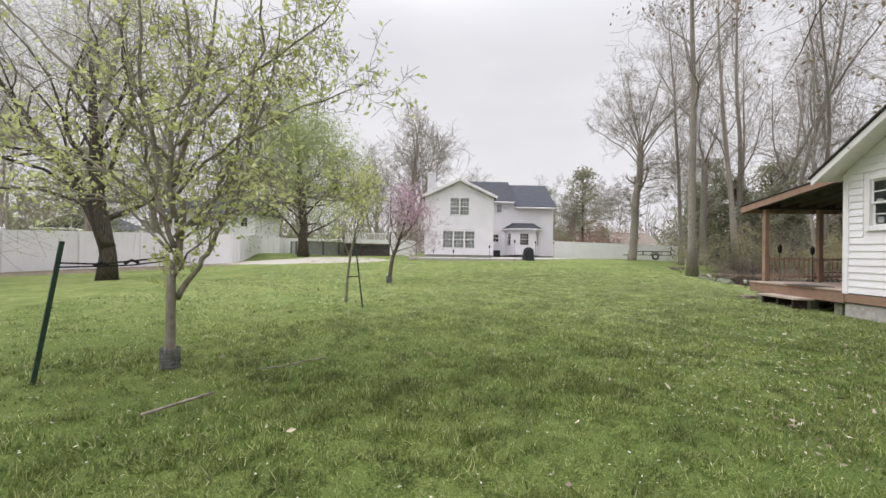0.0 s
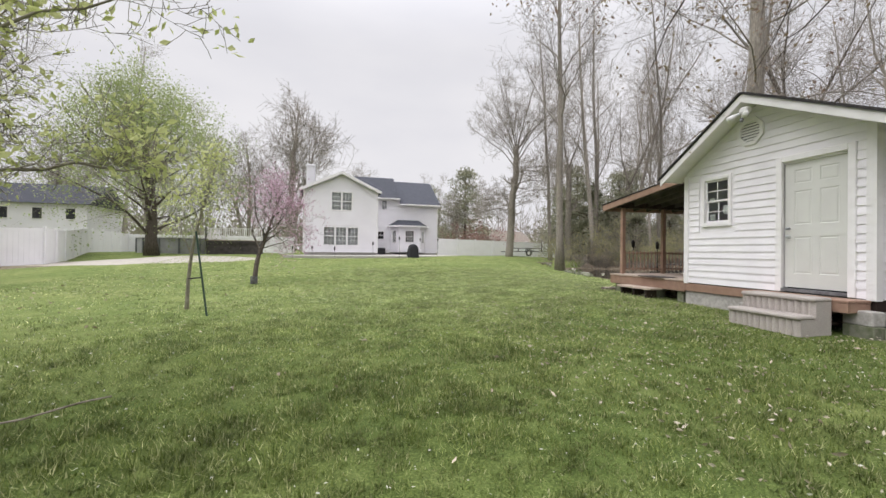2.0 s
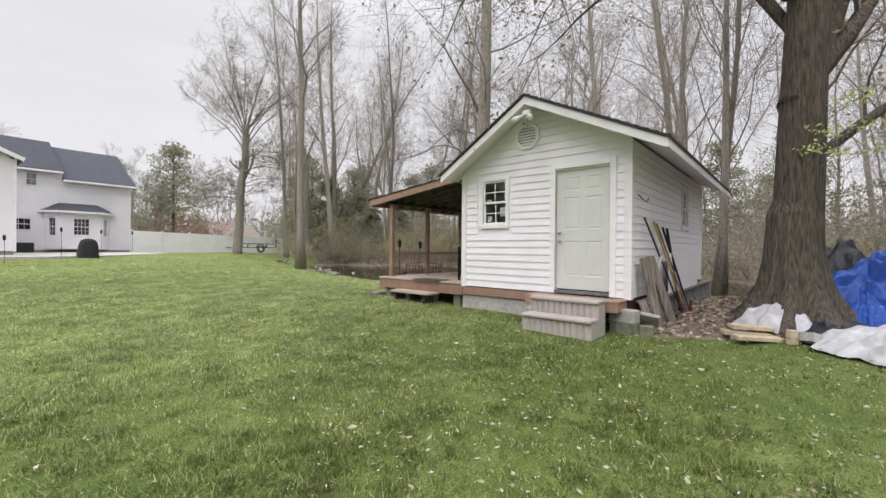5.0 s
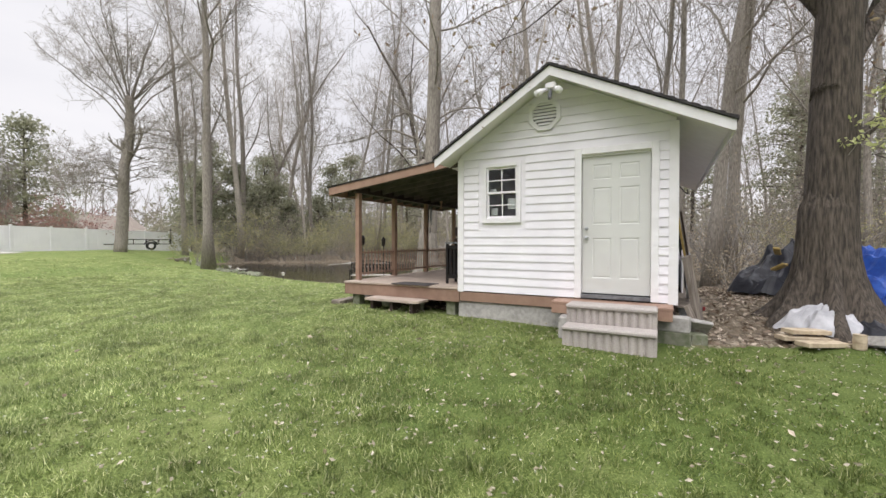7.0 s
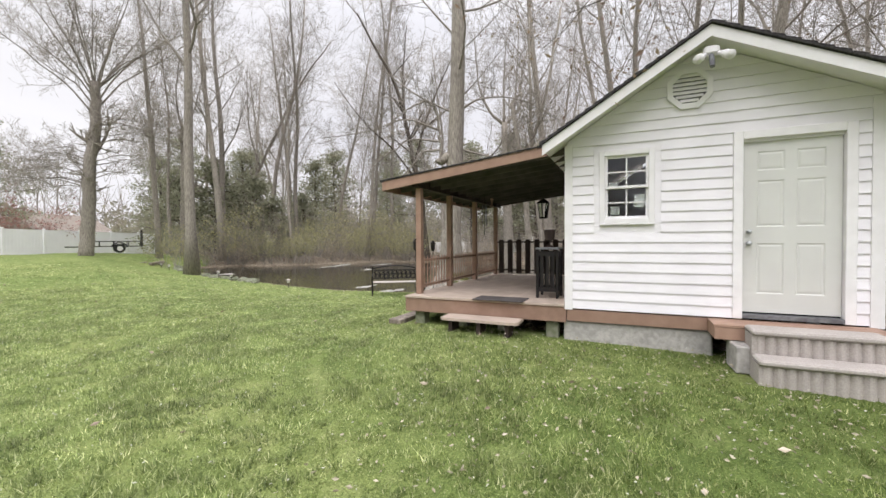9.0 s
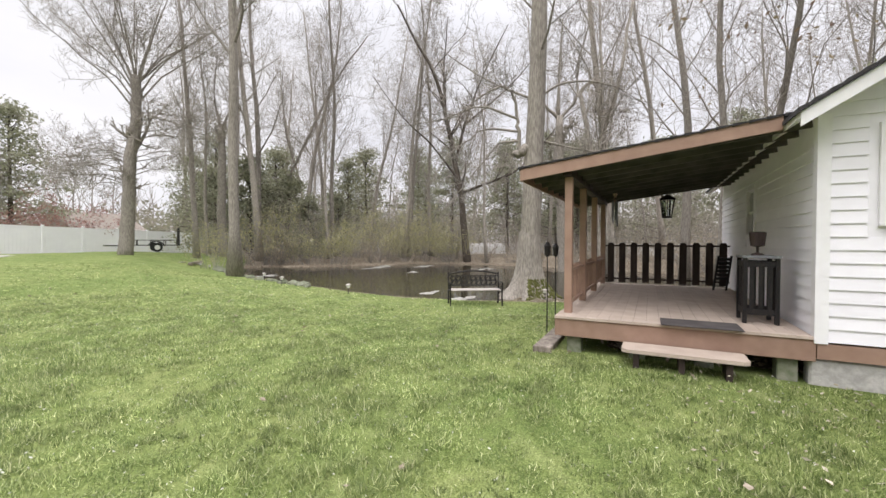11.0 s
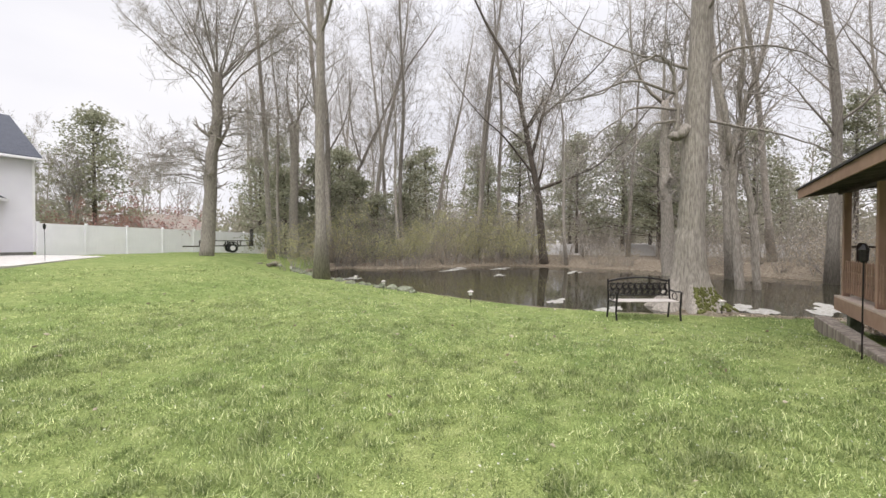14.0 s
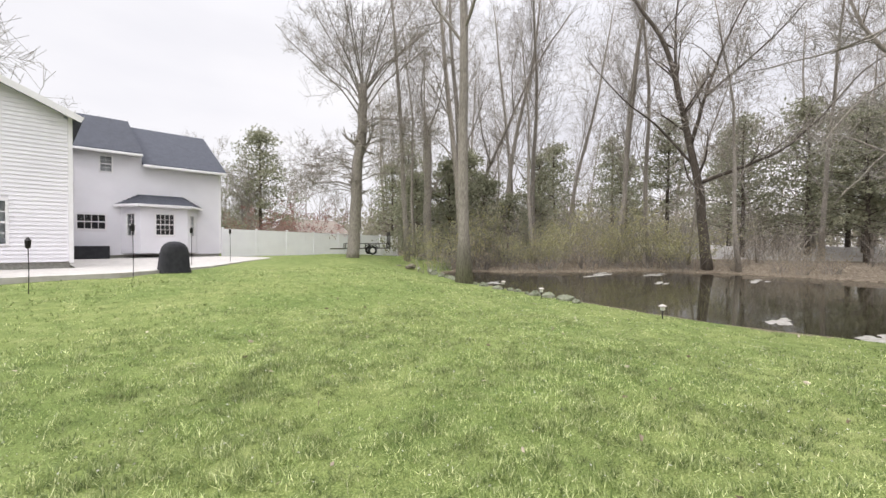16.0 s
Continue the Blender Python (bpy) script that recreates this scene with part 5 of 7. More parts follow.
def simple_house(label, x0, y0, x1, y1, zb, ze, zp, ridge_x, wins, mt):
    h = thing("neighbour_house", label, "house")
    g2 = Geo()
    g2.box((x0, y0, zb), (x1, y1, ze))
    part("wall", g2, mt, h)
    g2 = Geo()
    if ridge_x:
        g2.prism([(y0 - 0.4, ze), (y1 + 0.4, ze), ((y0 + y1) / 2, zp)], x0 - 0.4, x1 + 0.4, 0)
    else:
        g2.prism([(x0 - 0.4, ze), (x1 + 0.4, ze), ((x0 + x1) / 2, zp)], y0 - 0.4, y1 + 0.4, 1)
    part("roof", g2, M_OLDWOOD if mt is M_FOAM else M_SHINGLE, h, "worn shingle roof")
    if not ridge_x:
        g2 = Geo()
        g2.prism([(x0 + 0.3, ze + 0.02), (x1 - 0.3, ze + 0.02), ((x0 + x1) / 2, zp - 0.35)], y0 - 0.43, y0 - 0.41, 1)
        part("gable", g2, M_ROOM if wins == "porch" else mt, h, "gable face")
        g2 = Geo()
        xm2 = (x0 + x1) / 2
        g2.beam((x0 - 0.5, y0 - 0.45, ze), (xm2, y0 - 0.45, zp + 0.05), 0.05, 0.25)
        g2.beam((x1 + 0.5, y0 - 0.45, ze), (xm2, y0 - 0.45, zp + 0.05), 0.05, 0.25)
        g2.box((x0 - 0.4, y0 - 0.46, ze - 0.15), (x1 + 0.4, y0 - 0.42, ze + 0.06))
        g2.box((xm2 - 0.12, y0 - 0.47, ze), (xm2 + 0.12, y0 - 0.435, zp - 0.2))
        part("rake_board", g2, M_TRIM, h)
    nwin = 5 if wins == "porch" else 4
    for i in range(nwin):
        for zz in ((ze - 1.0,) if wins == "porch" else (zb + 1.2, ze - 1.6)):
            g2 = Geo()
            s = x0 + (x1 - x0) * (i + 0.5) / nwin
            g2.box((s - 0.45, y0 - 0.05, zz), (s + 0.45, y0 - 0.01, zz + (0.7 if wins == "porch" else 1.2)))
            w2 = part("window", g2, M_TRIM, h, "white framed window")
            # opaque pane: the dark of the room behind is its colour
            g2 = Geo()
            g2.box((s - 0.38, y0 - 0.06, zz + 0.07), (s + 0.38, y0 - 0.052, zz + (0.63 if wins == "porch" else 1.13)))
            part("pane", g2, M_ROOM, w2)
    return h


simple_house("white neighbouring building with a gabled dark roof beyond the fence", -49.0, 50.0, -40.0, 56.0, 0.2, 3.4, 5.3, False, "porch", M_VINYL)
simple_house("white two-storey neighbouring house seen through branches", -34.0, 51.0, -23.0, 59.0, 0.3, 5.6, 8.0, True, "", M_VINYL)
simple_house("white neighbouring house low behind the side fence", -33.0, 16.0, -27.5, 24.0, 0.0, 2.8, 4.6, False, "", M_VINYL)
simple_house("low brown-roofed house far beyond the back fence", 26.5, 62.0, 33.0, 70.0, 0.6, 2.8, 4.9, True, "", M_FOAM)

# pale road verge seen through the woods
rd = Geo()
pr = [(60, 78), (66, 60), (70, 40), (71, 20), (70, 0), (66, -20)]
pr2 = [(x * 1.35 + 4, y * 1.25) for x, y in pr]
for i in range(len(pr) - 1):
    a, b4, c, d = pr[i], pr[i + 1], pr2[i + 1], pr2[i]
    rd.add([(*a, 0.4), (*b4, 0.4), (*c, 1.5), (*d, 1.5)], [(0, 1, 2, 3)])
rd.add([(47, -6, 0.34), (48, 8, 0.34), (47, 17, 0.34), (44.5, 25, 0.34), (55, -7, 1.45), (56, 8, 1.45), (55, 19, 1.45), (51, 28, 1.45)], [(0, 4, 5, 1), (1, 5, 6, 2), (2, 6, 7, 3)])
solid("road", rd, M_PATIO, "pale road surface beyond the woods", "road", kind="structure")

# ---- bench and pond lamps ----
bq = (SHED_O.x, SHED_O.y)
bx, byy = 13.45, 13.72
bench = thing("garden_bench", "black iron garden bench with scrollwork back beside the pond", "bench", m=pose(bx, byy, gzf(bx, byy) - 0.01, 0, 0, -60.6) @ Matrix.Diagonal((1.13, 1.08, 1.03, 1)))
g = Geo()
for i in range(5):
    g.box((-0.60, -0.40 + i * 0.085, 0.40), (0.60, -0.33 + i * 0.085, 0.42), 0.004)
part("seat", g, M_STEP, bench, "pale weathered slat seat")
for s in (-0.62, 0.62):
    g = Geo()
    g.tube([(s, 0.02, 0.86), (s, 0.0, 0.6), (s, -0.02, 0.4), (s, 0.04, 0.0)], 0.018, 6)
    g.tube([(s, -0.43, 0.0), (s, -0.40, 0.2), (s, -0.42, 0.42), (s, -0.44, 0.60)], 0.018, 6)
    g.tube([(s, -0.46, 0.59), (s, -0.40, 0.62), (s, -0.2, 0.60), (s, 0.0, 0.63)], 0.017, 6)
    g.tube([(s, -0.42, 0.40), (s, -0.02, 0.40)], 0.014, 6)
    g.tube([(s, -0.2 + 0.09 * math.cos(a), 0.5 + 0.07 * math.sin(a)) for a in np.linspace(0, 6.28, 12)], 0.009, 5)
    part("end_frame", g, M_BLACK, bench, "black iron end with armrest")
g = Geo()
top = [(x, 0.02, 0.80 + 0.09 * (1 - (x / 0.62) ** 2)) for x in np.linspace(-0.62, 0.62, 13)]
g.tube(top, 0.022, 6)
g.tube([(-0.62, 0.0, 0.50), (0.62, 0.0, 0.50)], 0.013, 6)
g.tube([(-0.62, 0.01, 0.76), (0.62, 0.01, 0.76)], 0.010, 5)
for x in np.linspace(-0.5, 0.5, 9):
    for zz, r in ((0.57, 0.06), (0.69, 0.055)):
        g.tube([(x + r * math.cos(a) + 0.02 * math.sin(3 * a), 0.01, zz + r * 0.9 * math.sin(a)) for a in np.linspace(0, 6.28, 10)], 0.013, 5)
for x in np.linspace(-0.55, 0.55, 10):
    g.tube([(x, 0.01, 0.5), (x + 0.04, 0.01, 0.6), (x - 0.03, 0.01, 0.7), (x + 0.02, 0.01, 0.78)], 0.014, 5)
    g.box((x - 0.02, 0.0, 0.62), (x + 0.025, 0.02, 0.66))
part("backrest", g, M_BLACK, bench, "black scrollwork back")


def pond_lamp(x, y):
    z = gzf(x, y)
    q = thing("path_light", "small bronze solar path light stuck in the pond bank", "path light", "path lights along the pond", m=pose(x, y, z))
    g2 = Geo()
    g2.tube([(0, 0, -0.1), (0, 0, 0.22)], 0.012, 6)
    part("stake", g2, M_BLACK, q)
    g2 = Geo()
    g2.tube_profile(np.array((0, 0, 0.2)), [(0.03, 0), (0.05, 0.01), (0.05, 0.09)], 10)
    part("lens", g2, M_PAPER, q, "pale lamp lens")
    g2 = Geo()
    g2.tube_profile(np.array((0, 0, 0.29)), [(0.09, 0), (0.085, 0.02), (0.03, 0.045)], 12)
    part("cap", g2, M_STEP, q)


for x, y in ((13.45, 17.95), (14.9, 12.0), (16.9, 26.9), (14.3, 21.6), (17.8, 30.2), (18.6, 32.0), (15.9, 24.2)):
    pond_lamp(x, y)

M_SCUM = mat("pale_scum", (0.40, 0.385, 0.35), (0.24, 0.23, 0.2), rough=0.9, scale=9, bump=0.3)
rsc = np.random.default_rng(31)
for x, y, rx, ry in ((14.7, 14.6, 0.9, 0.35), (15.4, 16.0, 0.8, 0.25), (16.6, 11.0, 1.2, 0.5), (17.6, 9.4, 1.4, 0.5), (26.5, 25.2, 1.6, 0.5), (29.0, 22.6, 1.3, 0.4), (24.0, 21.0, 0.9, 0.25), (18.2, 26.6, 0.9, 0.3), (19.0, 8.2, 1.0, 0.3), (27.5, 18.0, 1.2, 0.3)):
    g = Geo()
    for k in range(5):
        cx5, cy5 = x + rsc.normal(0, rx * 0.45), y + rsc.normal(0, ry * 0.6)
        pts = [(cx5 + rx * 0.5 * math.cos(a) * rsc.uniform(0.5, 1), cy5 + ry * 0.6 * math.sin(a) * rsc.uniform(0.5, 1)) for a in np.linspace(0, 6.28, 15)[:-1]]
        g.prism(pts, WATER_Z + 0.001 + 0.001 * k, WATER_Z + 0.006 + 0.001 * k)
    solid("floating_scum", g, M_SCUM, "pale film of petals floating on the pond", "debris", kind="stuff")

# ---- utility trailer by the fence ----
TX, TY = 20.9, 40.3
tr = thing("utility_trailer", "black steel utility trailer with mesh ramp parked by the fence", "trailer", m=pose(TX, TY, gzf(TX, TY) + 0.1, 0, 0, -28))
g = Geo()
g.box((-1.6, -0.8, 0.42), (1.6, 0.8, 0.47))
part("bed", g, M_OLDWOOD, tr)
g = Geo()
for y in (-0.8, 0.8):
    for z in (0.45, 0.8):
        g.beam((-1.6, y, z), (1.6, y, z), 0.05, 0.05)
    for x in (-1.6, -0.8, 0, 0.8, 1.6):
        g.beam((x, y, 0.42), (x, y, 0.8), 0.05, 0.05)
for z in (0.45, 0.8):
    g.beam((-1.6, -0.8, z), (-1.6, 0.8, z), 0.05, 0.05)
g.beam((-1.6, 0, 0.42), (-2.6, 0, 0.42), 0.08, 0.08)
part("frame", g, M_BLACK, tr)
g = Geo()
for z in np.linspace(0.45, 1.65, 9):
    g.beam((1.62, -0.78, z), (1.62, 0.78, z), 0.03, 0.02)
for y in np.linspace(-0.78, 0.78, 9):
    g.beam((1.62, y, 0.45), (1.62, y, 1.65), 0.02, 0.03)
part("ramp", g, M_BLACK, tr, "black mesh ramp gate")
for y in (-0.92, 0.92):
    g = Geo()
    g.tube([(0.3, y - 0.09, 0.3), (0.3, y + 0.09, 0.3)], 0.32, 20)
    wh = part("wheel", g, M_RUBBER, tr, "black tyre")
    g = Geo()
    g.tube([(0.3, y - 0.095, 0.3), (0.3, y + 0.095, 0.3)], 0.17, 14)
    part("rim", g, M_TRIM, wh, "white rim")
    g = Geo()
    g.tube([(0.3 + 0.42 * math.cos(a), y, 0.3 + 0.42 * math.sin(a)) for a in np.linspace(0.2, 2.94, 8)], 0.04, 6)
    part("mudguard", g, M_BLACK, tr)
for k, (x, y) in enumerate(((18.6, 34.2), (19.4, 33.6), (20.3, 34.6))):
    g = Geo()
    g.box((-0.8, -0.12, 0), (0.8, 0.12, 0.12), 0.01)
    g.box((-0.7, -0.1, -0.25), (-0.6, 0.1, 0))
    g.box((0.6, -0.1, -0.25), (0.7, 0.1, 0))
    solid("dock_board", g, M_OLDWOOD, "weathered grey dock board at the end of the pond", "dock", "dock boards", m=pose(x, y, 0.28, 0, 0, 25 + 10 * k))

# ---- heap under the big tree: sheets, boards, tarps ----


def crumple(label, cat, mt, cx2, cy2, rx, ry, h, turn, seed, nm="tarp", loc=True):
    nr, na = 30, 110
    rr, an = np.meshgrid(np.linspace(0.0, 1.0, nr), np.arange(na) * 2 * np.pi / na, indexing="ij")
    r2 = np.random.default_rng(seed)
    ph = r2.uniform(0, 6.28, 8)
    edge2 = 0.84 + 0.12 * np.sin(3 * an + ph[0]) + 0.07 * np.sin(5 * an + ph[1]) + 0.035 * np.sin(11 * an + ph[2])
    X, Y = rr * np.cos(an), rr * np.sin(an)
    XX, YY = X * edge2, Y * edge2
    base = np.clip(1 - rr ** 2, 0, 1) ** 0.8
    Z = h * base * (0.75 + 0.35 * np.sin(2.3 * X + ph[3]) * np.cos(2.1 * Y + ph[4]))
    for k in range(9):
        d = r2.uniform(0, 6.28)
        fr = r2.uniform(4, 13)
        Z += (0.11 * h + 0.012) / (1 + 0.12 * k) * (1 - np.abs(np.sin((X * np.cos(d) + Y * np.sin(d)) * fr + r2.uniform(0, 6) + 1.5 * np.sin(3 * Y + ph[5])))) * (1.0 - 0.75 * rr ** 2)
    p = SHED @ Vector((cx2, cy2, 0))
    zb = gzf(p.x, p.y)
    ct, sn = math.cos(math.radians(turn)), math.sin(math.radians(turn))
    wx, wy = XX * rx, YY * ry
    Z = Z + (gz(p.x + wx * ct - wy * sn, p.y + wx * sn + wy * ct) - zb) * rr + 0.012
    v = np.stack([wx, wy, Z], -1).reshape(-1, 3)
    g2 = Geo()
    g2.add(v, [(i * na + j, (i + 1) * na + j, (i + 1) * na + (j + 1) % na, i * na + (j + 1) % na) for i in range(nr - 1) for j in range(na)])
    return solid(nm, g2, mt, label, cat, m=pose(p.x, p.y, zb, 0, 0, turn), smooth=False)


crumple("crumpled white plastic sheet lying over boards in the leaf litter", "plastic sheet", M_WHITETARP, 0.95, -1.85, 0.66, 0.42, 0.27, -60, 3, "plastic_sheet")
crumple("crumpled white plastic sheet spread on the ground near the lawn", "plastic sheet", M_WHITETARP, 0.2, -2.9, 0.65, 0.95, 0.26, 12, 5, "plastic_sheet")
crumple("bright blue tarp thrown over a waist-high heap beside the big tree", "tarp", M_BLUE, 3.6, -3.0, 1.25, 1.0, 0.98, 20, 7)
crumple("black tarp draped over the heap behind the big tree", "tarp", M_BLACKTARP, 5.1, -2.5, 1.5, 1.35, 1.0, 50, 9)
crumple("small blue tarp bundle on the ground by the heap", "tarp", M_BLUE, 1.6, -2.75, 0.30, 0.26, 0.34, 0, 11)
crumple("black plastic sheet under the pile of boards", "plastic sheet", M_BLACKTARP, 1.2, -2.3, 0.9, 0.55, 0.10, 0, 13, "plastic_sheet")
for x, y, z, a, w, mt, lab in ((0.35, -1.45, 0.03, 20, 0.40, M_FOAM, "tan rigid board lying in the leaf litter"), (0.15, -1.6, 0.03, 32, 0.42, M_FOAM, "tan rigid board lying in the leaf litter"), (0.42, -1.5, 0.10, 25, 0.36, M_FOAM, "tan rigid board lying on another board")):
    g = Geo()
    g.box((-w, -0.13, 0), (w, 0.13, 0.075), 0.006)
    p = SHED @ Vector((x, y, 0))
    solid("foam_board", g, mt, lab, "board", "loose boards by the tree", m=pose(p.x, p.y, gzf(p.x, p.y) + z, 0, 2, a - 90) @ Matrix.Scale(0.72, 4))
for x, y, z, a in ((4.1, -1.95, 0.62, 30), (4.6, -2.0, 0.95, -20), (3.9, -2.25, 0.35, 70)):
    g = Geo()
    g.box((-0.16, -0.06, 0), (0.16, 0.06, 0.05), 0.012)
    q5 = SHED @ Vector((x, y, 0))
    solid("yellow_tool_case", g, M_YELLOW, "yellow plastic piece poking out of the tarp heap", "tool case", "loose things in the heap", m=pose(q5.x, q5.y, gzf(q5.x, q5.y) + z, 10, 25, a))
p = SHED @ Vector((0.2, -1.95, 0))
pp = Geo()
pp.tube_profile(np.zeros(3), [(0.085, 0), (0.09, 0.02), (0.085, 0.1), (0.092, 0.12), (0.085, 0.22), (0.09, 0.24)], 14)
solid("clay_pipe", pp, M_FOAM, "short tan ribbed pipe standing in the litter", "pipe", m=pose(p.x, p.y, gzf(p.x, p.y)) @ Matrix.Scale(0.75, 4))
p = SHED @ Vector((0.25, -2.15, 0))
cb = thing("cinder_block", "grey two-hole cinder block tipped on its side in the litter", "concrete block", m=pose(p.x, p.y, gzf(p.x, p.y) + 0.02, 20, 10, 40) @ Matrix.Scale(0.6, 4))
g = Geo()
for x0, x1, y0, y1 in ((-0.2, 0.2, 0, 0.03), (-0.2, 0.2, 0.16, 0.19), (-0.2, -0.17, 0.03, 0.16), (0.17, 0.2, 0.03, 0.16), (-0.02, 0.02, 0.03, 0.16)):
    g.box((x0, y0, 0), (x1, y1, 0.19))
part("body", g, M_CONC, cb)

# ---- trees ----


def grow(seed, h, r0, bare=0.35, limbs=16, spread=0.35, lean=(0, 0), levels=3, rise=0.75, kids=(5, 4), crook=0.05, seg=9, twigs=True, fork=0, limb_len=1.0, droop=0.0, flare=1.35, limb_r=0.42, thin=0.0035, bend=0.0, taper=0.80, lift=0.05):
    """A tree as (wood, twigs, tips): tapered trunk, limbs and fine twigs by repeated branching."""
    r = np.random.default_rng(seed)
    wood, fine2, tips = Geo(), Geo(), []

    def limb(p, d, L, rad, level):
        nseg = seg if level == 0 else (6, 4, 1 if thin > 0.005 else 2)[min(level, 3) - 1]
        pts, dd = [np.array(p, float)], np.array(d, float)
        for i in range(nseg):
            dd = dd + r.normal(0, crook if level == 0 else max(bend, crook * 2.4), 3)
            dd[2] += (lift if level else 0.0) - droop * (level > 0)
            dd /= np.linalg.norm(dd)
            pts.append(pts[-1] + dd * L / nseg)
        pts = np.array(pts)
        t = np.linspace(0, 1, len(pts))
        rr = rad * (1 - 0.82 * t) if level else rad * (1 - taper * t ** 1.1)
        if level == 0:
            rr[0] *= flare
        sides = (9, 5, 3, 3)[min(level, 3)]
        (wood if level < 2 else fine2).tube(pts, np.maximum(rr, thin), sides, cap=level < 1)
        if level >= levels:
            tips.append(pts[-1])
            tips.append((pts[-2] + pts[-1]) / 2)
            return
        n3 = (limbs, *kids)[level] if level < 3 else 2
        lo = bare if level == 0 else 0.18
        for k in range(n3):
            u = lo + (1 - lo) * (k + r.uniform(0, 0.9)) / n3
            u = min(u, 0.98)
            i = min(int(u * nseg), nseg - 1)
            f = u * nseg - i
            q = pts[i] * (1 - f) + pts[i + 1] * f
            dirn = pts[i + 1] - pts[i]
            dirn /= np.linalg.norm(dirn)
            a = r.uniform(0, 6.28) if level else k * 2.4 + r.uniform(-0.5, 0.5)
            side2 = np.cross(dirn, (math.cos(a), math.sin(a), 0.3))
            side2 /= np.linalg.norm(side2) + 1e-9
            up = rise if level == 0 else 0.55
            nd = side2 * (1 - up * 0.5) + dirn * up
            nd /= np.linalg.norm(nd)
            Lk = (spread * h * (1.15 - 0.75 * (u - lo) / (1 - lo)) * limb_len if level == 0 else L * 0.52) * r.uniform(0.7, 1.2)
            rk = rr[min(i, len(rr) - 1)] * (limb_r if level == 0 else 0.5) * r.uniform(0.7, 1.1)
            limb(q, nd, Lk, rk, level + 1)

    d0 = np.array((lean[0], lean[1], 1.0))
    limb((0, 0, -0.15), d0 / np.linalg.norm(d0), h, r0, 0)
    for k in range(fork):
        a = r.uniform(0, 6.28)
        limb((0, 0, h * 0.12), np.array((math.cos(a) * 0.45, math.sin(a) * 0.45, 1.0)) / 1.1, h * 0.8, r0 * 0.7, 0)
    return wood, fine2, tips


def tree_thing(name, label, wood, twig, bark, twigmat=None, leaves=None, leafmat=None, lname="leaves"):
    t = thing(name, label, "tree")
    part("trunk", wood, bark, t, "", smooth=True)
    if twig.n:
        tagged(part("twig_mass", twig, twigmat or M_TWIG, t), kind="stuff")
    if leaves is not None:
        tagged(part("foliage" if lname == "leaves" else lname, leaves, leafmat, t), kind="stuff")
    return t


def scatter_leaves(tips, per, rad, size, seed, frac=1.0):
    r = np.random.default_rng(seed)
    tp = np.array(tips)
    tp = tp[r.random(len(tp)) < frac]
    c = np.repeat(tp, per, axis=0) + r.normal(0, rad, (len(tp) * per, 3))
    g = Geo()
    g.leaves(c, size, r)
    return g


def place(t, x, y, a=0, s=1.0, sink=0.0):
    t.matrix_world = pose(x, y, gzf(x, y) - sink, 0, 0, a) @ Matrix.Scale(s, 4)
    return t


# tall bare woodland trees: a few kinds, each copied about the woods
kinds = []
for i, (h, r0, bare, limbs, spread, lean) in enumerate(((27, 0.25, 0.26, 19, 0.20, (0.02, 0)), (24, 0.19, 0.20, 20, 0.19, (-0.04, 0.03)), (29, 0.28, 0.28, 19, 0.20, (0.0, 0.02)),
                                                     (19, 0.13, 0.22, 17, 0.22, (0.07, 0.02)), (13, 0.075, 0.12, 17, 0.25, (-0.05, 0.06)), (25, 0.22, 0.30, 18, 0.25, (0.13, 0.02)))):
    w, tw, tips = grow(100 + i, h, r0, bare, limbs, spread, lean, levels=3, kids=(8, 7), crook=(0.03, 0.045, 0.025, 0.06, 0.075, 0.05)[i], rise=(0.8, 1.0, 0.75, 0.95, 1.0, 0.85)[i], limb_r=0.32, thin=0.0065, bend=0.17, lift=0.09)
    lv = scatter_leaves(tips, 1, 0.12, 0.045, i, 0.2)
    kinds.append(tree_thing("bare_tree", "tall slender leafless grey tree with fine twigs in the woods", w, tw, M_BARK, twigmat=M_TWIGD, leaves=lv, leafmat=M_BUD, lname="bud_mass"))

SPOTS = []
rt = random.Random(7)
# single trees that stand out, placed where they stand
FIXED = [(1, 35.0, 27.4, 10, 1.0), (1, 36.0, 25.5, 300, 1.0), (3, 28.0, 30.5, 77, 1.0), (2, 27.2, 10.4, 340, 0.9), (1, 32.9, 26.7, 40, 0.95), (3, 33.5, 19.6, 90, 1.0), (4, 34.6, 22.6, 190, 1.2),
         (0, 26.5, 7.0, 20, 0.9), (1, 23.3, 6.2, 90, 0.95), (5, 24.5, 4.4, 160, 0.8), (0, 13.4, -1.5, 30, 0.85), (2, 18.8, 2.8, 200, 0.85),
         (3, 16.4, 4.2, 250, 0.9), (1, 21.5, 36.4, 222, 1.0), (3, 23.2, 37.5, 111, 1.0), (0, 26.4, 36.0, 15, 1.0), (5, 28.8, 34.0, 290, 0.95), (2, 24.8, 34.2, 5, 0.9)]
for k, x, y, a, s in FIXED:
    SPOTS.append((k, x, y, a, s))
tries = 0
while len(SPOTS) < 78 and tries < 6000:
    tries += 1
    x, y = rt.uniform(12, 66), rt.uniform(-22, 62)
    if woods(x, y) < 0.9 or float(poly_dist(x, y, POND)) < 0.6:
        continue
    lx, ly = x - SHED_O.x, y - SHED_O.y
    if lx < 7.6 and -3.5 < ly < 8:
        continue
    if y > 40 and x < 31:
        continue
    near = 2.2 if x < 36 else 3.2
    if any((x - q[1]) ** 2 + (y - q[2]) ** 2 < near ** 2 for q in SPOTS):
        continue
    SPOTS.append((rt.choice((0, 1, 2, 3, 3, 4, 4, 5)), x, y, rt.uniform(0, 360), rt.uniform(0.75, 1.1)))
used = set()
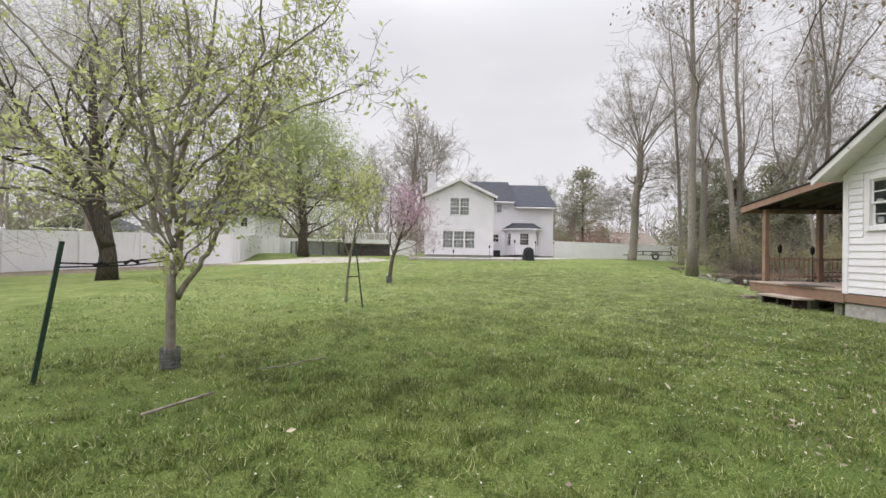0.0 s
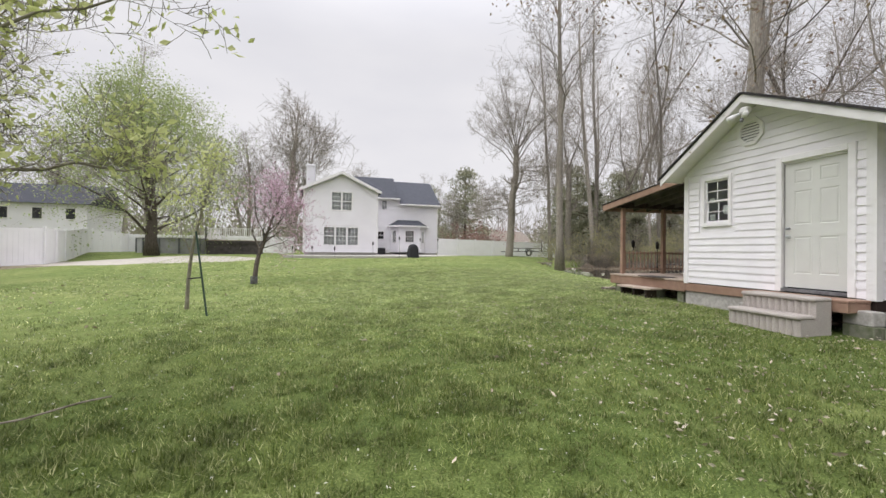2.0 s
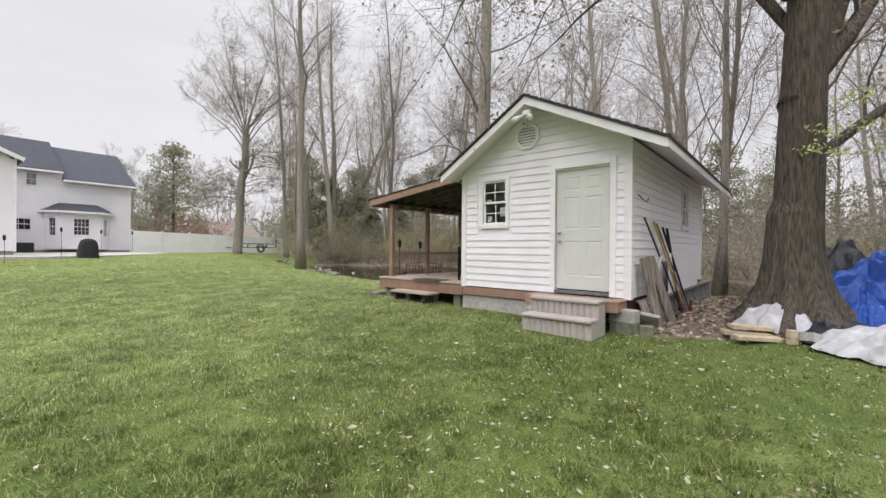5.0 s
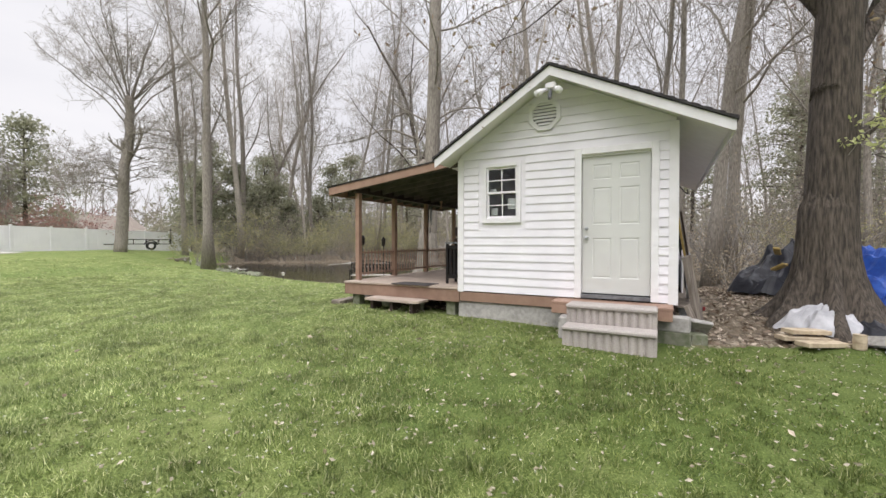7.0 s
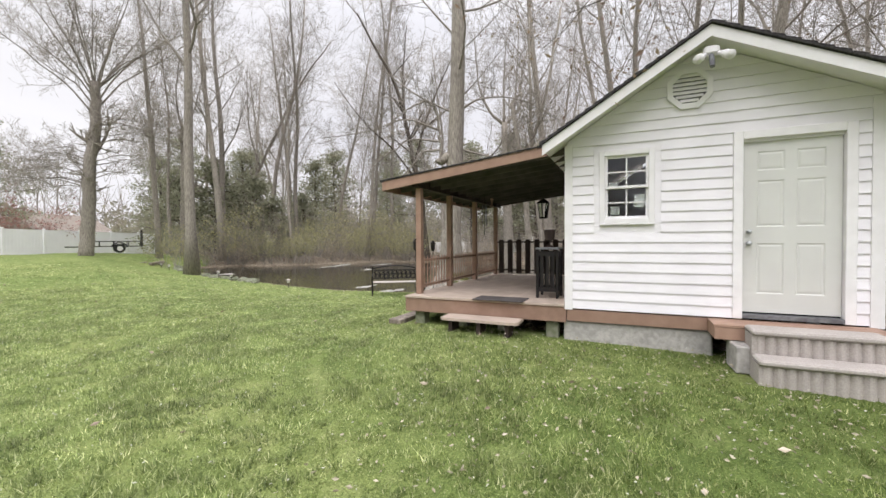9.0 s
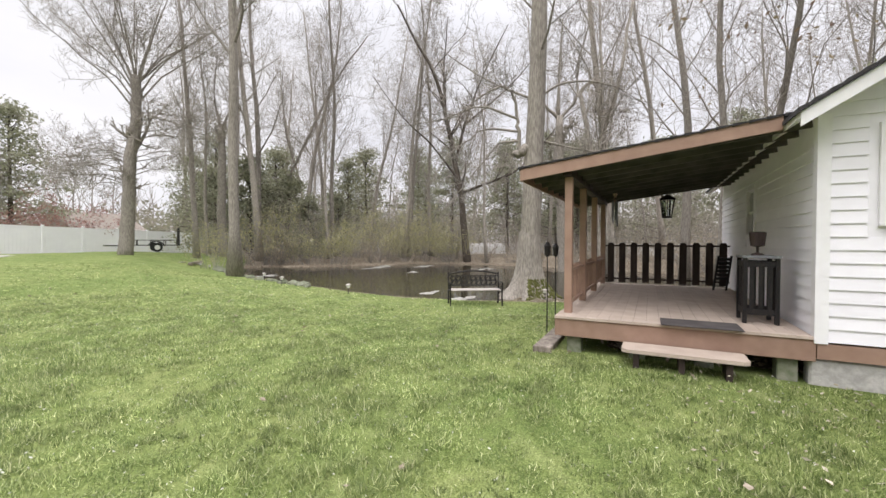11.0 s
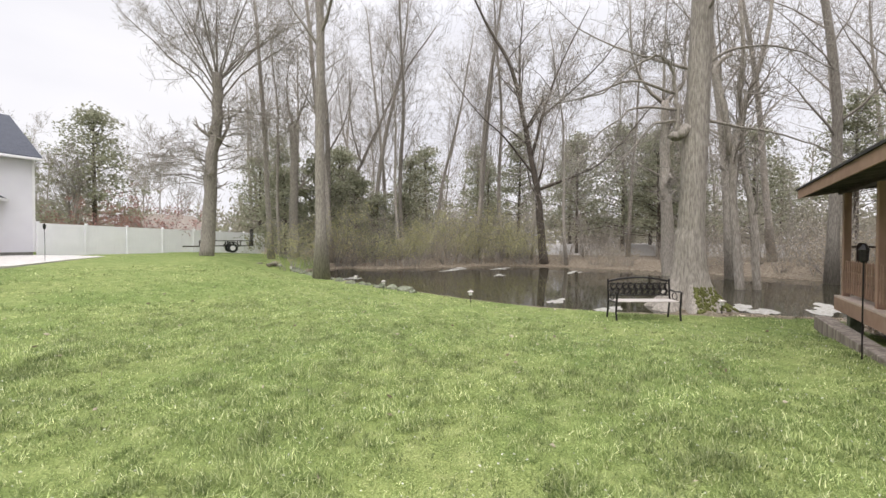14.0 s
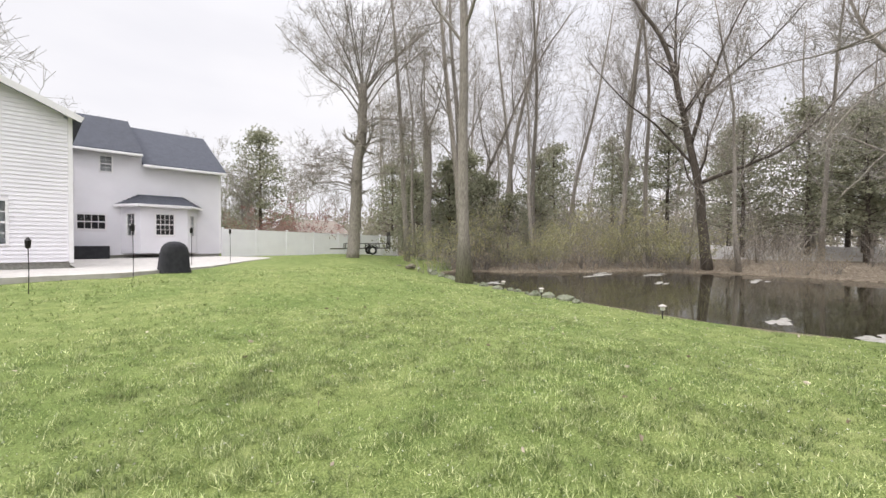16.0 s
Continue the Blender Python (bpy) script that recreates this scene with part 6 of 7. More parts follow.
for k, x, y, a, s in SPOTS:
    m = pose(x, y, gzf(x, y) - 0.05, rt.uniform(-1.5, 1.5), rt.uniform(-1.5, 1.5), a) @ Matrix.Scale(s, 4)
    if k in used:
        o = kinds[k].copy()
        scene.collection.objects.link(o)
        for ch in kinds[k].children:
            c2 = ch.copy()
            scene.collection.objects.link(c2)
            c2.parent = o
        o.matrix_world = m
    else:
        kinds[k].matrix_world = m
        used.add(k)

# trees behind the camera and to the left close the place
for i, (k, x, y, s) in enumerate(((0, -8, -14, 1), (4, 6, -16, 1), (4, 14, -14, 1), (3, -22, 2, 1), (0, -26, 12, 1), (2, -24, 28, 1), (5, -28, 42, 1), (1, -22, 56, 1), (3, -14, 58, 1),
                              (1, -36, 30, 1), (2, -34, 48, 1), (4, -21, 14, 1), (4, -22, 21, 1), (3, -40, 38, 1), (4, 2, 66, 0.8), (4, 14, 70, 1), (4, 18, 66, 1), (4, 25, 60, 0.9))):
    o = copy_thing(kinds[k], pose(x, y, gzf(x, y) - 0.05, 0, 0, 67 * i) @ Matrix.Scale(s, 4))
    o.scale = (s, s, s)


def guided(dst, seed, pts, r0, r1, sprays=8, reach=1.6, up=0.35, thin=0.006):
    """A limb that follows a drawn line, with curved side shoots and fine twigs along it."""
    r = np.random.default_rng(seed)
    p = np.array(pts, float)
    t = np.linspace(0, 1, len(p))
    tt = np.linspace(0, 1, (len(p) - 1) * 4 + 1)
    p = np.stack([np.interp(tt, t, p[:, k]) for k in range(3)], 1)
    p[1:-1] = p[:-2] * 0.25 + p[1:-1] * 0.5 + p[2:] * 0.25
    p[1:-1] += r.normal(0, np.where(tt[1:-1, None] * len(pts) > 1, 0.02, 0.01) + 0.02 * r0, (len(p) - 2, 3))
    dst[0].tube(p, r0 + (r1 - r0) * tt ** 0.8, 8)

    def shoot(q, d, L, rad, level):
        line = [q]
        n4 = (5, 4, 3)[level]
        for i in range(n4):
            d = d + r.normal(0, 0.16, 3)
            d[2] += 0.07
            d = d / np.linalg.norm(d)
            line.append(line[-1] + d * L / n4)
        line = np.array(line)
        (dst[0] if level == 0 else dst[1]).tube(line, np.maximum(np.linspace(rad, rad * 0.25, len(line)), thin), (4, 3, 3)[level], cap=False)
        if level == 2:
            dst[2].append(line[-1])
            return
        for i in range((7, 6)[level]):
            u = r.uniform(0.15, 0.98) * n4
            k = min(int(u), n4 - 1)
            q2 = line[k] + (line[k + 1] - line[k]) * (u - k)
            e = d * 0.5 + r.normal(0, 0.6, 3)
            shoot(q2, e / np.linalg.norm(e), L * r.uniform(0.35, 0.6), rad * 0.5, level + 1)

    for i in range(sprays):
        k = int(len(p) * r.uniform(0.25, 0.97))
        k = min(k, len(p) - 2)
        d = (p[k + 1] - p[k])
        d = d / np.linalg.norm(d) * 0.7 + r.normal(0, 0.55, 3) + np.array((0, 0, up))
        rad = (r0 + (r1 - r0) * tt[k] ** 0.8) * 0.42
        shoot(p[k], d / np.linalg.norm(d), reach * r.uniform(0.6, 1.3), rad, 0)


ACROSS = (-0.505, 0.863)


def drawn(name, label, x, y, bark, lines, seed, twig=None, across=ACROSS, thin=0.006, **more):
    """A tree whose main limbs are drawn in the upright plane that runs across the view of the pond: (across, up[, towards])."""
    out = (Geo(), Geo(), [])
    for i, (pts, r0, r1, sprays, reach, up) in enumerate(lines):
        wp = [(q[0] * across[0] + (q[2] if len(q) > 2 else 0.3 * math.sin(3 * j + i)) * across[1] * (j > 0), q[0] * across[1] - (q[2] if len(q) > 2 else 0.3 * math.sin(3 * j + i)) * across[0] * (j > 0), q[1]) for j, q in enumerate(pts)]
        guided(out, seed + i, wp, r0, r1, sprays, reach, up, thin)
    if more:
        more = dict(leafmat=more["leafmat"], leaves=scatter_leaves(out[2], *more["leaves"]))
    return place(tree_thing(name, label, out[0], out[1], bark, twigmat=twig or M_TWIGD, **more), x, y, 0)


drawn("bare_tree", "dark leafless tree with a kinked leaning trunk beyond the pond", 30.3, 36.7, M_BARK,
      [([(0, -0.2), (0, 3.5), (0.1, 6.5), (-0.7, 8.5), (-2.4, 12), (-3.9, 15.5), (-6.8, 19.5)], 0.22, 0.05, 13, 2.6, 0.5),
       ([(-0.5, 8.0), (0.2, 10.5), (0.6, 13.5), (0.4, 17)], 0.10, 0.02, 10, 2.4, 0.5), ([(-2.4, 12), (-2.2, 15), (-2.8, 18.5)], 0.08, 0.02, 9, 2.2, 0.5)], 500)
drawn("bare_tree", "dark forked leafless tree with long sweeping limbs on the far bank", 33.7, 21.3, M_BARKD,
      [([(0, -0.2), (0.25, 2.6), (0.6, 5.7), (1.4, 10), (2.4, 14.3), (4.2, 17.5), (5.6, 20)], 0.36, 0.06, 15, 3.4, 0.5),
       ([(0.6, 5.5), (-1.6, 6.3), (-4, 7.3), (-6, 9.3), (-8, 11.8), (-10.5, 13.6)], 0.13, 0.025, 14, 3.0, 0.45),
       ([(1.0, 8), (0.3, 11), (-1.2, 15), (-3.2, 19)], 0.15, 0.03, 13, 3.0, 0.5), ([(1.8, 11.5), (2.0, 15), (1.6, 19.5)], 0.13, 0.03, 12, 2.8, 0.5),
       ([(0.7, 6.5), (3.0, 9.5), (5.2, 11.2), (7.5, 14.5)], 0.10, 0.02, 12, 2.6, 0.5), ([(0.2, 11), (-3.5, 14.2), (-7, 18.5)], 0.09, 0.02, 12, 2.8, 0.5)], 520)
drawn("bare_tree", "dark leafless tree lopped at its head beside the pond", 28.2, 13.05, M_BARK,
      [([(0, -0.3), (0.1, 1.2), (0.25, 4), (0.35, 7), (0.45, 9.6)], 0.40, 0.19, 5, 1.6, 0.3), ([(0.45, 9.5), (1.4, 10.1), (2.1, 12), (2.4, 15)], 0.12, 0.03, 10, 2.4, 0.5),
       ([(0.45, 9.4), (-0.6, 10.6), (-0.8, 13), (-1.6, 16)], 0.11, 0.03, 10, 2.4, 0.5), ([(0.45, 9.6), (0.5, 12), (0.2, 15.5)], 0.10, 0.02, 9, 2.2, 0.5),
       ([(0.3, 5.5), (2.5, 6.8), (4.5, 6.4)], 0.06, 0.015, 8, 1.8, 0.2), ([(0.2, 4.5), (-1.5, 5.8), (-3.2, 6.2)], 0.05, 0.015, 7, 1.6, 0.2)], 540)
drawn("bare_tree", "pair of dark slim trunks with a crooked fork beyond the pond", 22.1, 10.7, M_BARK,
      [([(0, -0.2), (0.3, 3), (0.5, 5.6), (-0.1, 7.3), (-0.7, 9.5), (-1.5, 13.5)], 0.17, 0.05, 11, 2.4, 0.5), ([(0.5, 5.4), (0.9, 7.2), (1.1, 8.7), (0.6, 9.1)], 0.13, 0.07, 5, 1.8, 0.5),
       ([(-0.6, -0.2), (-0.2, 3), (-0.1, 6), (0.3, 9.5), (0.1, 13)], 0.15, 0.04, 11, 2.2, 0.5)], 560)
# the lopped tree at the fence: a stout bole with a fan of upright limbs
fan = [([(0, -0.2), (-0.15, 2), (-0.35, 5), (-0.6, 8), (-0.75, 10.2)], 0.40, 0.26, 4, 2.0, 0.2)]
rfan = np.random.default_rng(9)
for k in range(17):
    e = -1 + 2 * (k + rfan.uniform(0, 1)) / 17
    z = 8.0 + 2.0 * rfan.random()
    tw0, L = rfan.uniform(-2.5, 2.5), rfan.uniform(5.0, 7.5)
    fan.append(([(-0.7, z, 0), (-0.7 + e * 1.3, z + 1.6, tw0 * 0.3), (-0.7 + e * L * 0.62, z + L * (0.80 - 0.3 * abs(e)), tw0), (-0.7 + e * L * 0.9, z + L * (1.15 - 0.45 * abs(e)), tw0 * 1.3)], 0.060, 0.014, 8, 2.1, 0.4))
for k in range(22):
    e = (-1) ** k
    z, L = rfan.uniform(3.6, 8.2), rfan.uniform(2.6, 4.8)
    fan.append(([(-0.4, z, 0), (-0.4 + e * L * 0.35, z + 0.5, rfan.uniform(-1, 1)), (-0.4 + e * L, z + rfan.uniform(-0.3, 0.9), rfan.uniform(-2, 2))], 0.035, 0.010, 6, 1.6, 0.0))
drawn("yard_tree", "tall bare grey tree lopped above its bole, with fanning limbs", 16.9, 36.0, M_BARK, fan, 600)
drawn("bare_tree", "thick broken-topped grey trunk with a few limbs at the pond end", 23.5, 36.4, M_BARK,
      [([(0, -0.2), (0.1, 3), (0.0, 6.5), (0.1, 9.5)], 0.33, 0.24, 4, 1.6, 0.3), ([(0.1, 9.1), (0.5, 11.5), (0.3, 15)], 0.09, 0.02, 9, 2.2, 0.5), ([(0.1, 8.9), (-0.9, 11), (-1.4, 14.5)], 0.09, 0.02, 9, 2.2, 0.5)], 700)

w, tw, tips = grow(73, 27, 0.25, 0.36, 18, 0.17, (0.0, 0.0), levels=3, kids=(8, 9), crook=0.012, rise=0.9, seg=12, flare=1.7, thin=0.006, bend=0.16, lift=0.08)
place(tree_thing("bank_tree", "tall straight grey tree standing at the edge of the pond", w, tw, M_BARK), 16.5, 26.7, 40)


def flare_foot(r0, r1, h, lobes, seed):
    """The foot of a great trunk: it widens to the ground in rounded buttress roots."""
    r = np.random.default_rng(seed)
    ph = r.uniform(0, 6.28, 3)
    n2 = 40
    g = Geo()
    ang = np.arange(n2) * 2 * np.pi / n2
    rings = []
    zs = [-0.35, -0.15, 0.0, 0.12, 0.25, 0.42, 0.65, 0.95, 1.35, h - 0.3, h]
    for z in zs:
        inset = 1.0 if z < h else 0.7
        e = math.exp(-max(z, -0.1) / 0.42)
        rad = inset * r0 * (1.03 - 0.15 * max(z, 0) / h) + (r1 - r0) * e * (0.62 + 0.30 * np.cos(lobes * ang + ph[0] + 0.5 * z) + 0.16 * np.cos((lobes + 4) * ang + ph[1])) + 0.018 * np.cos(13 * ang + ph[2] + z)
        rings.append(np.stack([rad * np.cos(ang), rad * np.sin(ang), ang * 0 + z], -1))
    f = [(i * n2 + j, i * n2 + (j + 1) % n2, (i + 1) * n2 + (j + 1) % n2, (i + 1) * n2 + j) for i in range(len(zs) - 1) for j in range(n2)]
    g.add(np.concatenate(rings), f)
    return g, lambda a, z: r0 * (1.03 - 0.15 * z / h) + (r1 - r0) * math.exp(-z / 0.42) * (0.62 + 0.30 * math.cos(lobes * a + ph[0] + 0.5 * z) + 0.16 * math.cos((lobes + 4) * a + ph[1]))


# the great trunk by the bench
w, tw, tips = grow(42, 24, 0.34, 0.26, 20, 0.22, (0.0, 0.0), levels=3, kids=(9, 9), crook=0.012, rise=0.5, droop=0.03, limb_r=0.17, flare=1.0, seg=12, thin=0.004, bend=0.16)
for i, (pts, r0, r1, sprays, reach, up) in enumerate((
        ([(0.1, 4.7), (0.35, 4.5), (0.48, 4.45)], 0.17, 0.12, 0, 1, 0), ([(0.36, 4.55), (0.36, 5.0), (0.42, 5.7), (0.60, 6.5), (0.95, 6.6), (1.6, 6.3), (2.3, 5.6), (3.0, 5.4)], 0.075, 0.012, 9, 0.9, 0.0),
        ([(0.35, 4.9), (1.0, 4.85), (1.6, 4.1), (2.1, 3.5), (2.9, 2.5)], 0.045, 0.010, 8, 0.8, -0.3), ([(0.36, 5.2), (1.4, 5.3), (2.4, 4.6), (3.4, 3.2)], 0.045, 0.010, 9, 0.9, -0.3),
        ([(0.4, 5.6), (1.6, 6.0), (2.8, 5.5), (4.4, 5.2)], 0.045, 0.010, 9, 1.0, 0.0), ([(-0.1, 5.0), (-1.0, 4.8), (-2.2, 4.65), (-3.4, 4.3), (-4.4, 3.8)], 0.045, 0.010, 8, 0.8, 0.0),
        ([(0.5, 4.6), (0.62, 4.1), (0.5, 3.6), (0.25, 3.1)], 0.022, 0.008, 3, 0.4, 0.0), ([(-0.1, 6.2), (-1.2, 6.9), (-2.6, 6.9), (-4.0, 6.2)], 0.05, 0.010, 9, 1.0, 0.0))):
    guided((w, tw, tips), 900 + i, [(u * ACROSS[0], u * ACROSS[1], z) for u, z in pts], r0, r1, sprays, reach, up, 0.004)
fl3, skin = flare_foot(0.37, 1.05, 2.2, 6, 5)
w.add(np.concatenate(fl3.v), fl3.f)
bt = tree_thing("pond_tree", "massive straight tree with flared mossy roots beside the bench", w, tw, M_BARK)
ms = Geo()
rm = np.random.default_rng(12)
for k in range(420):
    a = rm.uniform(-3.0, -1.2)
    z = 0.55 * rm.random() ** 1.4
    rad = skin(a, z)
    q = np.array((rad * math.cos(a), rad * math.sin(a), z))
    w5 = rm.uniform(0.02, 0.05)
    ms.tube([q - (0, 0, w5), q, q + (-0.05 * math.cos(a), -0.05 * math.sin(a), w5)], [w5 * 0.5, w5, w5 * 0.4], 5)
tagged(part("moss", ms, M_MOSS, bt, "green moss on the roots", smooth=True), kind="stuff")
bt.matrix_world = pose(15.75, 12.65, -0.05)

def add_limb(dst, seed, p, d, L, r0, turn, limbs=12, spread=0.34, droop=0.0):
    """Grows a limb from p along d (both in the world's directions) on a tree turned by turn degrees."""
    a = grow(seed, L, r0, 0.2, limbs, spread, levels=3, kids=(6, 6), crook=0.07, rise=0.6, flare=1.15, droop=droop)
    back = Matrix.Rotation(math.radians(-turn), 3, "Z")
    m = np.array(back @ Vector(d).normalized().to_track_quat("Z", "Y").to_matrix())
    q = np.array(back @ Vector(p))
    for src, to in zip(a[:2], dst[:2]):
        v = np.concatenate(src.v)
        L2 = np.linalg.norm(v, axis=1, keepdims=True)
        v = v @ m.T + q
        v[:, 2:] -= droop * 6 * (L2 / L) ** 2
        to.add(v, src.f)
    dst[2].extend(list(np.array(a[2]) @ m.T + q - (0, 0, droop * 3)))


# the dark oak behind the shed
w, tw, tips = grow(52, 17, 0.335, 0.20, 15, 0.42, (0.03, 0.02), levels=3, kids=(9, 10), crook=0.035, rise=0.9, flare=1.1)
full = (w, tw, tips)
add_limb(full, 81, (0.05, -0.05, 3.35), (0.60, -0.55, 1.25), 9.0, 0.20, 215)
add_limb(full, 82, (0.1, -0.15, 2.30), (0.55, -0.85, 0.75), 5.5, 0.085, 215)
low = len(tips)
add_limb(full, 83, (-0.2, 0.1, 5.0), (-0.9, 0.25, 0.62), 7.5, 0.10, 215, 14, 0.4, 0.12)
add_limb(full, 84, (-0.1, 0.2, 5.6), (-0.55, 0.85, 0.5), 8.0, 0.11, 215, 14, 0.4, 0.14)
add_limb(full, 85, (0.1, 0.2, 6.2), (0.2, 1.0, 0.45), 8.0, 0.11, 215, 14, 0.4, 0.12)
add_limb(full, 86, (-0.2, 0.0, 6.6), (-1.0, 0.6, 0.7), 8.5, 0.10, 215, 14, 0.4, 0.14)
rl = np.random.default_rng(83)
back = Matrix.Rotation(math.radians(-215), 3, "Z")
spray = []
for bx, by, bz in ((-0.30, -0.35, 2.75), (-0.25, -0.45, 2.45), (-0.15, -0.5, 3.2), (0.35, -0.75, 2.9), (0.5, -1.0, 2.6), (0.2, -0.8, 3.3), (0.75, -1.3, 3.0), (-0.35, -0.2, 2.5)):
    c = np.array(back @ Vector((bx, by, bz)))
    spray.append(c + rl.normal(0, 1, (34, 3)) * (0.11, 0.11, 0.05))
    tw.tube([c * (0.6, 0.6, 1) - (0, 0, 0.2), c], [0.008, 0.004], 3, cap=False)
leafspray = Geo()
leafspray.leaves(np.concatenate(spray), 0.04, rl, flat=0.4)
fl3, _ = flare_foot(0.345, 0.85, 1.9, 7, 9)
w.add(np.concatenate(fl3.v), fl3.f)
oak = tree_thing("oak_tree", "huge dark-barked tree with spreading limbs behind the garden shed", w, tw, M_BARKD, leaves=scatter_leaves(tips, 2, 0.12, 0.05, 3, 0.6), leafmat=M_BUD, lname="bud_mass")
tagged(part("foliage", leafspray, M_LEAF, oak, "small yellow-green leaf sprays low on the trunk"), kind="stuff")
place(oak, 9.12, 2.76, 215)

# young tree at the left, tied to its stake
drawn("young_tree", "young slim tree with fresh yellow-green leaves tied to a stake", -2.62, 4.38, M_BARKL,
      [([(0, -0.1), (0.02, 0.8), (0.03, 1.5), (0.0, 2.2), (0.06, 3.2), (0.0, 4.8)], 0.058, 0.010, 12, 0.9, 0.5),
       ([(0.06, 0.72, 0), (0.22, 1.02, -0.05), (0.42, 1.4, -0.1), (0.62, 1.9, -0.1), (0.9, 2.6, 0), (1.1, 3.6, 0.1)], 0.034, 0.008, 9, 0.75, 0.4),
       ([(0.03, 1.35, 0), (0.45, 1.75, 0.1), (0.75, 2.3, 0.2), (1.0, 3.2, 0.3), (1.05, 4.1, 0.4)], 0.028, 0.007, 9, 0.75, 0.4),
       ([(0.03, 1.42, 0), (0.75, 1.72, -0.2), (1.45, 1.82, -0.3), (1.9, 1.80, -0.3)], 0.020, 0.005, 9, 0.5, 0.2),
       ([(0.0, 1.75, 0), (0.6, 2.2, 0.3), (1.3, 2.45, 0.5), (2.05, 2.72, 0.6)], 0.020, 0.005, 9, 0.5, 0.2),
       ([(0.02, 1.55, 0), (-0.17, 2.3, 0.1), (-0.26, 3.3, 0.2), (-0.2, 4.7, 0.2)], 0.030, 0.008, 9, 0.8, 0.5),
       ([(0.02, 1.25, 0), (-0.30, 1.9, -0.1), (-0.52, 2.7, -0.1), (-0.62, 3.8, -0.1)], 0.026, 0.007, 9, 0.8, 0.5),
       ([(0.0, 1.9, 0), (0.18, 2.8, -0.1), (0.30, 3.8, -0.2), (0.34, 4.9, -0.2)], 0.026, 0.007, 9, 0.8, 0.5),
       ([(-0.02, 1.5, 0), (-0.6, 2.05, 0.2), (-1.2, 2.25, 0.3), (-1.85, 2.35, 0.3)], 0.020, 0.005, 10, 0.55, 0.1),
       ([(-0.02, 1.2, 0), (-0.7, 1.7, -0.2), (-1.3, 1.85, -0.3), (-2.0, 1.9, -0.3)], 0.018, 0.005, 10, 0.5, 0.1),
       ([(0.0, 2.1, 0), (-0.7, 2.9, 0.3), (-1.3, 3.4, 0.4), (-1.7, 4.0, 0.5)], 0.020, 0.005, 9, 0.6, 0.3),
       ([(0.03, 2.3, 0), (0.8, 3.0, 0.1), (1.4, 3.4, 0.1), (1.8, 4.0, 0)], 0.018, 0.005, 9, 0.6, 0.3),
       ([(0.03, 0.95, 0), (0.35, 1.2, 0.3), (0.75, 1.45, 0.5), (1.2, 1.6, 0.7)], 0.014, 0.004, 7, 0.4, 0.2)],
      810, twig=M_BARKL, across=(1.0, 0.0), thin=0.0022, leafmat=M_LEAF, leaves=(3, 0.045, 0.034, 8, 0.5))
g = Geo()
for z in np.linspace(0.03, 0.2, 6):
    g.tube([(0.085 * math.cos(a), 0.085 * math.sin(a), z) for a in np.linspace(0, 6.28, 13)], 0.006, 4)
for a in np.linspace(0, 6.28, 15):
    g.tube([(0.087 * math.cos(a), 0.087 * math.sin(a), 0), (0.087 * math.cos(a), 0.087 * math.sin(a), 0.22)], 0.006, 4)
tg = solid("trunk_guard", g, M_GALV, "grey wire mesh guard round the foot of a young tree", "tree guard", "tree guards", m=pose(-2.62, 4.38, gzf(-2.62, 4.38)))
copy_thing(tg, pose(-1.76, 15.3, gzf(-1.76, 15.3)) @ Matrix.Scale(1.15, 4))
sk = thing("tree_stake", "dark green steel stake leaning out from a young tree", "stake", "tree stakes")
g = Geo()
g.beam((-3.47, 3.80, -0.05), (-3.36, 3.95, 1.34), 0.035, 0.035)
part("post", g, M_GREENPOST, sk)
sk2 = thing("tree_stake", "thin dark stake leaning beside a sapling", "stake", "tree stakes")
g = Geo()
g.tube([(-1.47, 8.82, -0.05), (-1.72, 9.0, 1.55)], 0.017, 6)
part("post", g, M_GREENPOST, sk2)
g = Geo()
g.tube([(-3.375, 3.92, 1.14), (-3.1, 4.08, 1.13), (-2.9, 4.2, 1.16), (-2.66, 4.36, 1.20)], 0.009, 6)
g.tube([(-3.375, 3.92, 1.10), (-3.12, 4.08, 1.11), (-2.9, 4.2, 1.12), (-2.60, 4.33, 1.17)], 0.008, 6)
for x, y, z in ((-3.1, 4.08, 1.13), (-2.9, 4.2, 1.15)):
    g.tube([(x - 0.05, y - 0.03, z - 0.02), (x, y, z + 0.02), (x + 0.05, y + 0.03, z - 0.01)], 0.015, 6)
solid("tree_tie", g, M_RUBBER, "black rope tie between the stake and the young tree", "rope", smooth=True)
g = Geo()
g.tube([(-1.62, 8.93, 0.75), (-1.8, 9.3, 0.72), (-2.05, 9.7, 0.68)], 0.014, 6)
solid("tree_tie", g, M_RUBBER, "black rope tie between the thin stake and a sapling", "rope")

w, tw, tips = grow(62, 3.1, 0.038, 0.35, 14, 0.26, (0.03, 0.0), levels=3, kids=(5, 4), crook=0.05, rise=0.95)
place(tree_thing("sapling", "slim staked sapling with pale green spring leaves on the lawn", w, tw, M_BARKL, leaves=scatter_leaves(tips, 2, 0.06, 0.038, 9, 0.8), leafmat=M_LEAF), -2.05, 9.7, 50)
w, tw, tips = grow(63, 3.5, 0.085, 0.30, 22, 0.50, (-0.02, 0.0), levels=3, kids=(6, 5), crook=0.09, rise=0.6)
place(tree_thing("redbud_tree", "small spreading redbud tree in pink blossom on the lawn", w, tw, M_BARKD, leaves=scatter_leaves(tips, 5, 0.10, 0.034, 10, 0.75), leafmat=M_PINK, lname="blossom"), -1.76, 15.3, 0)
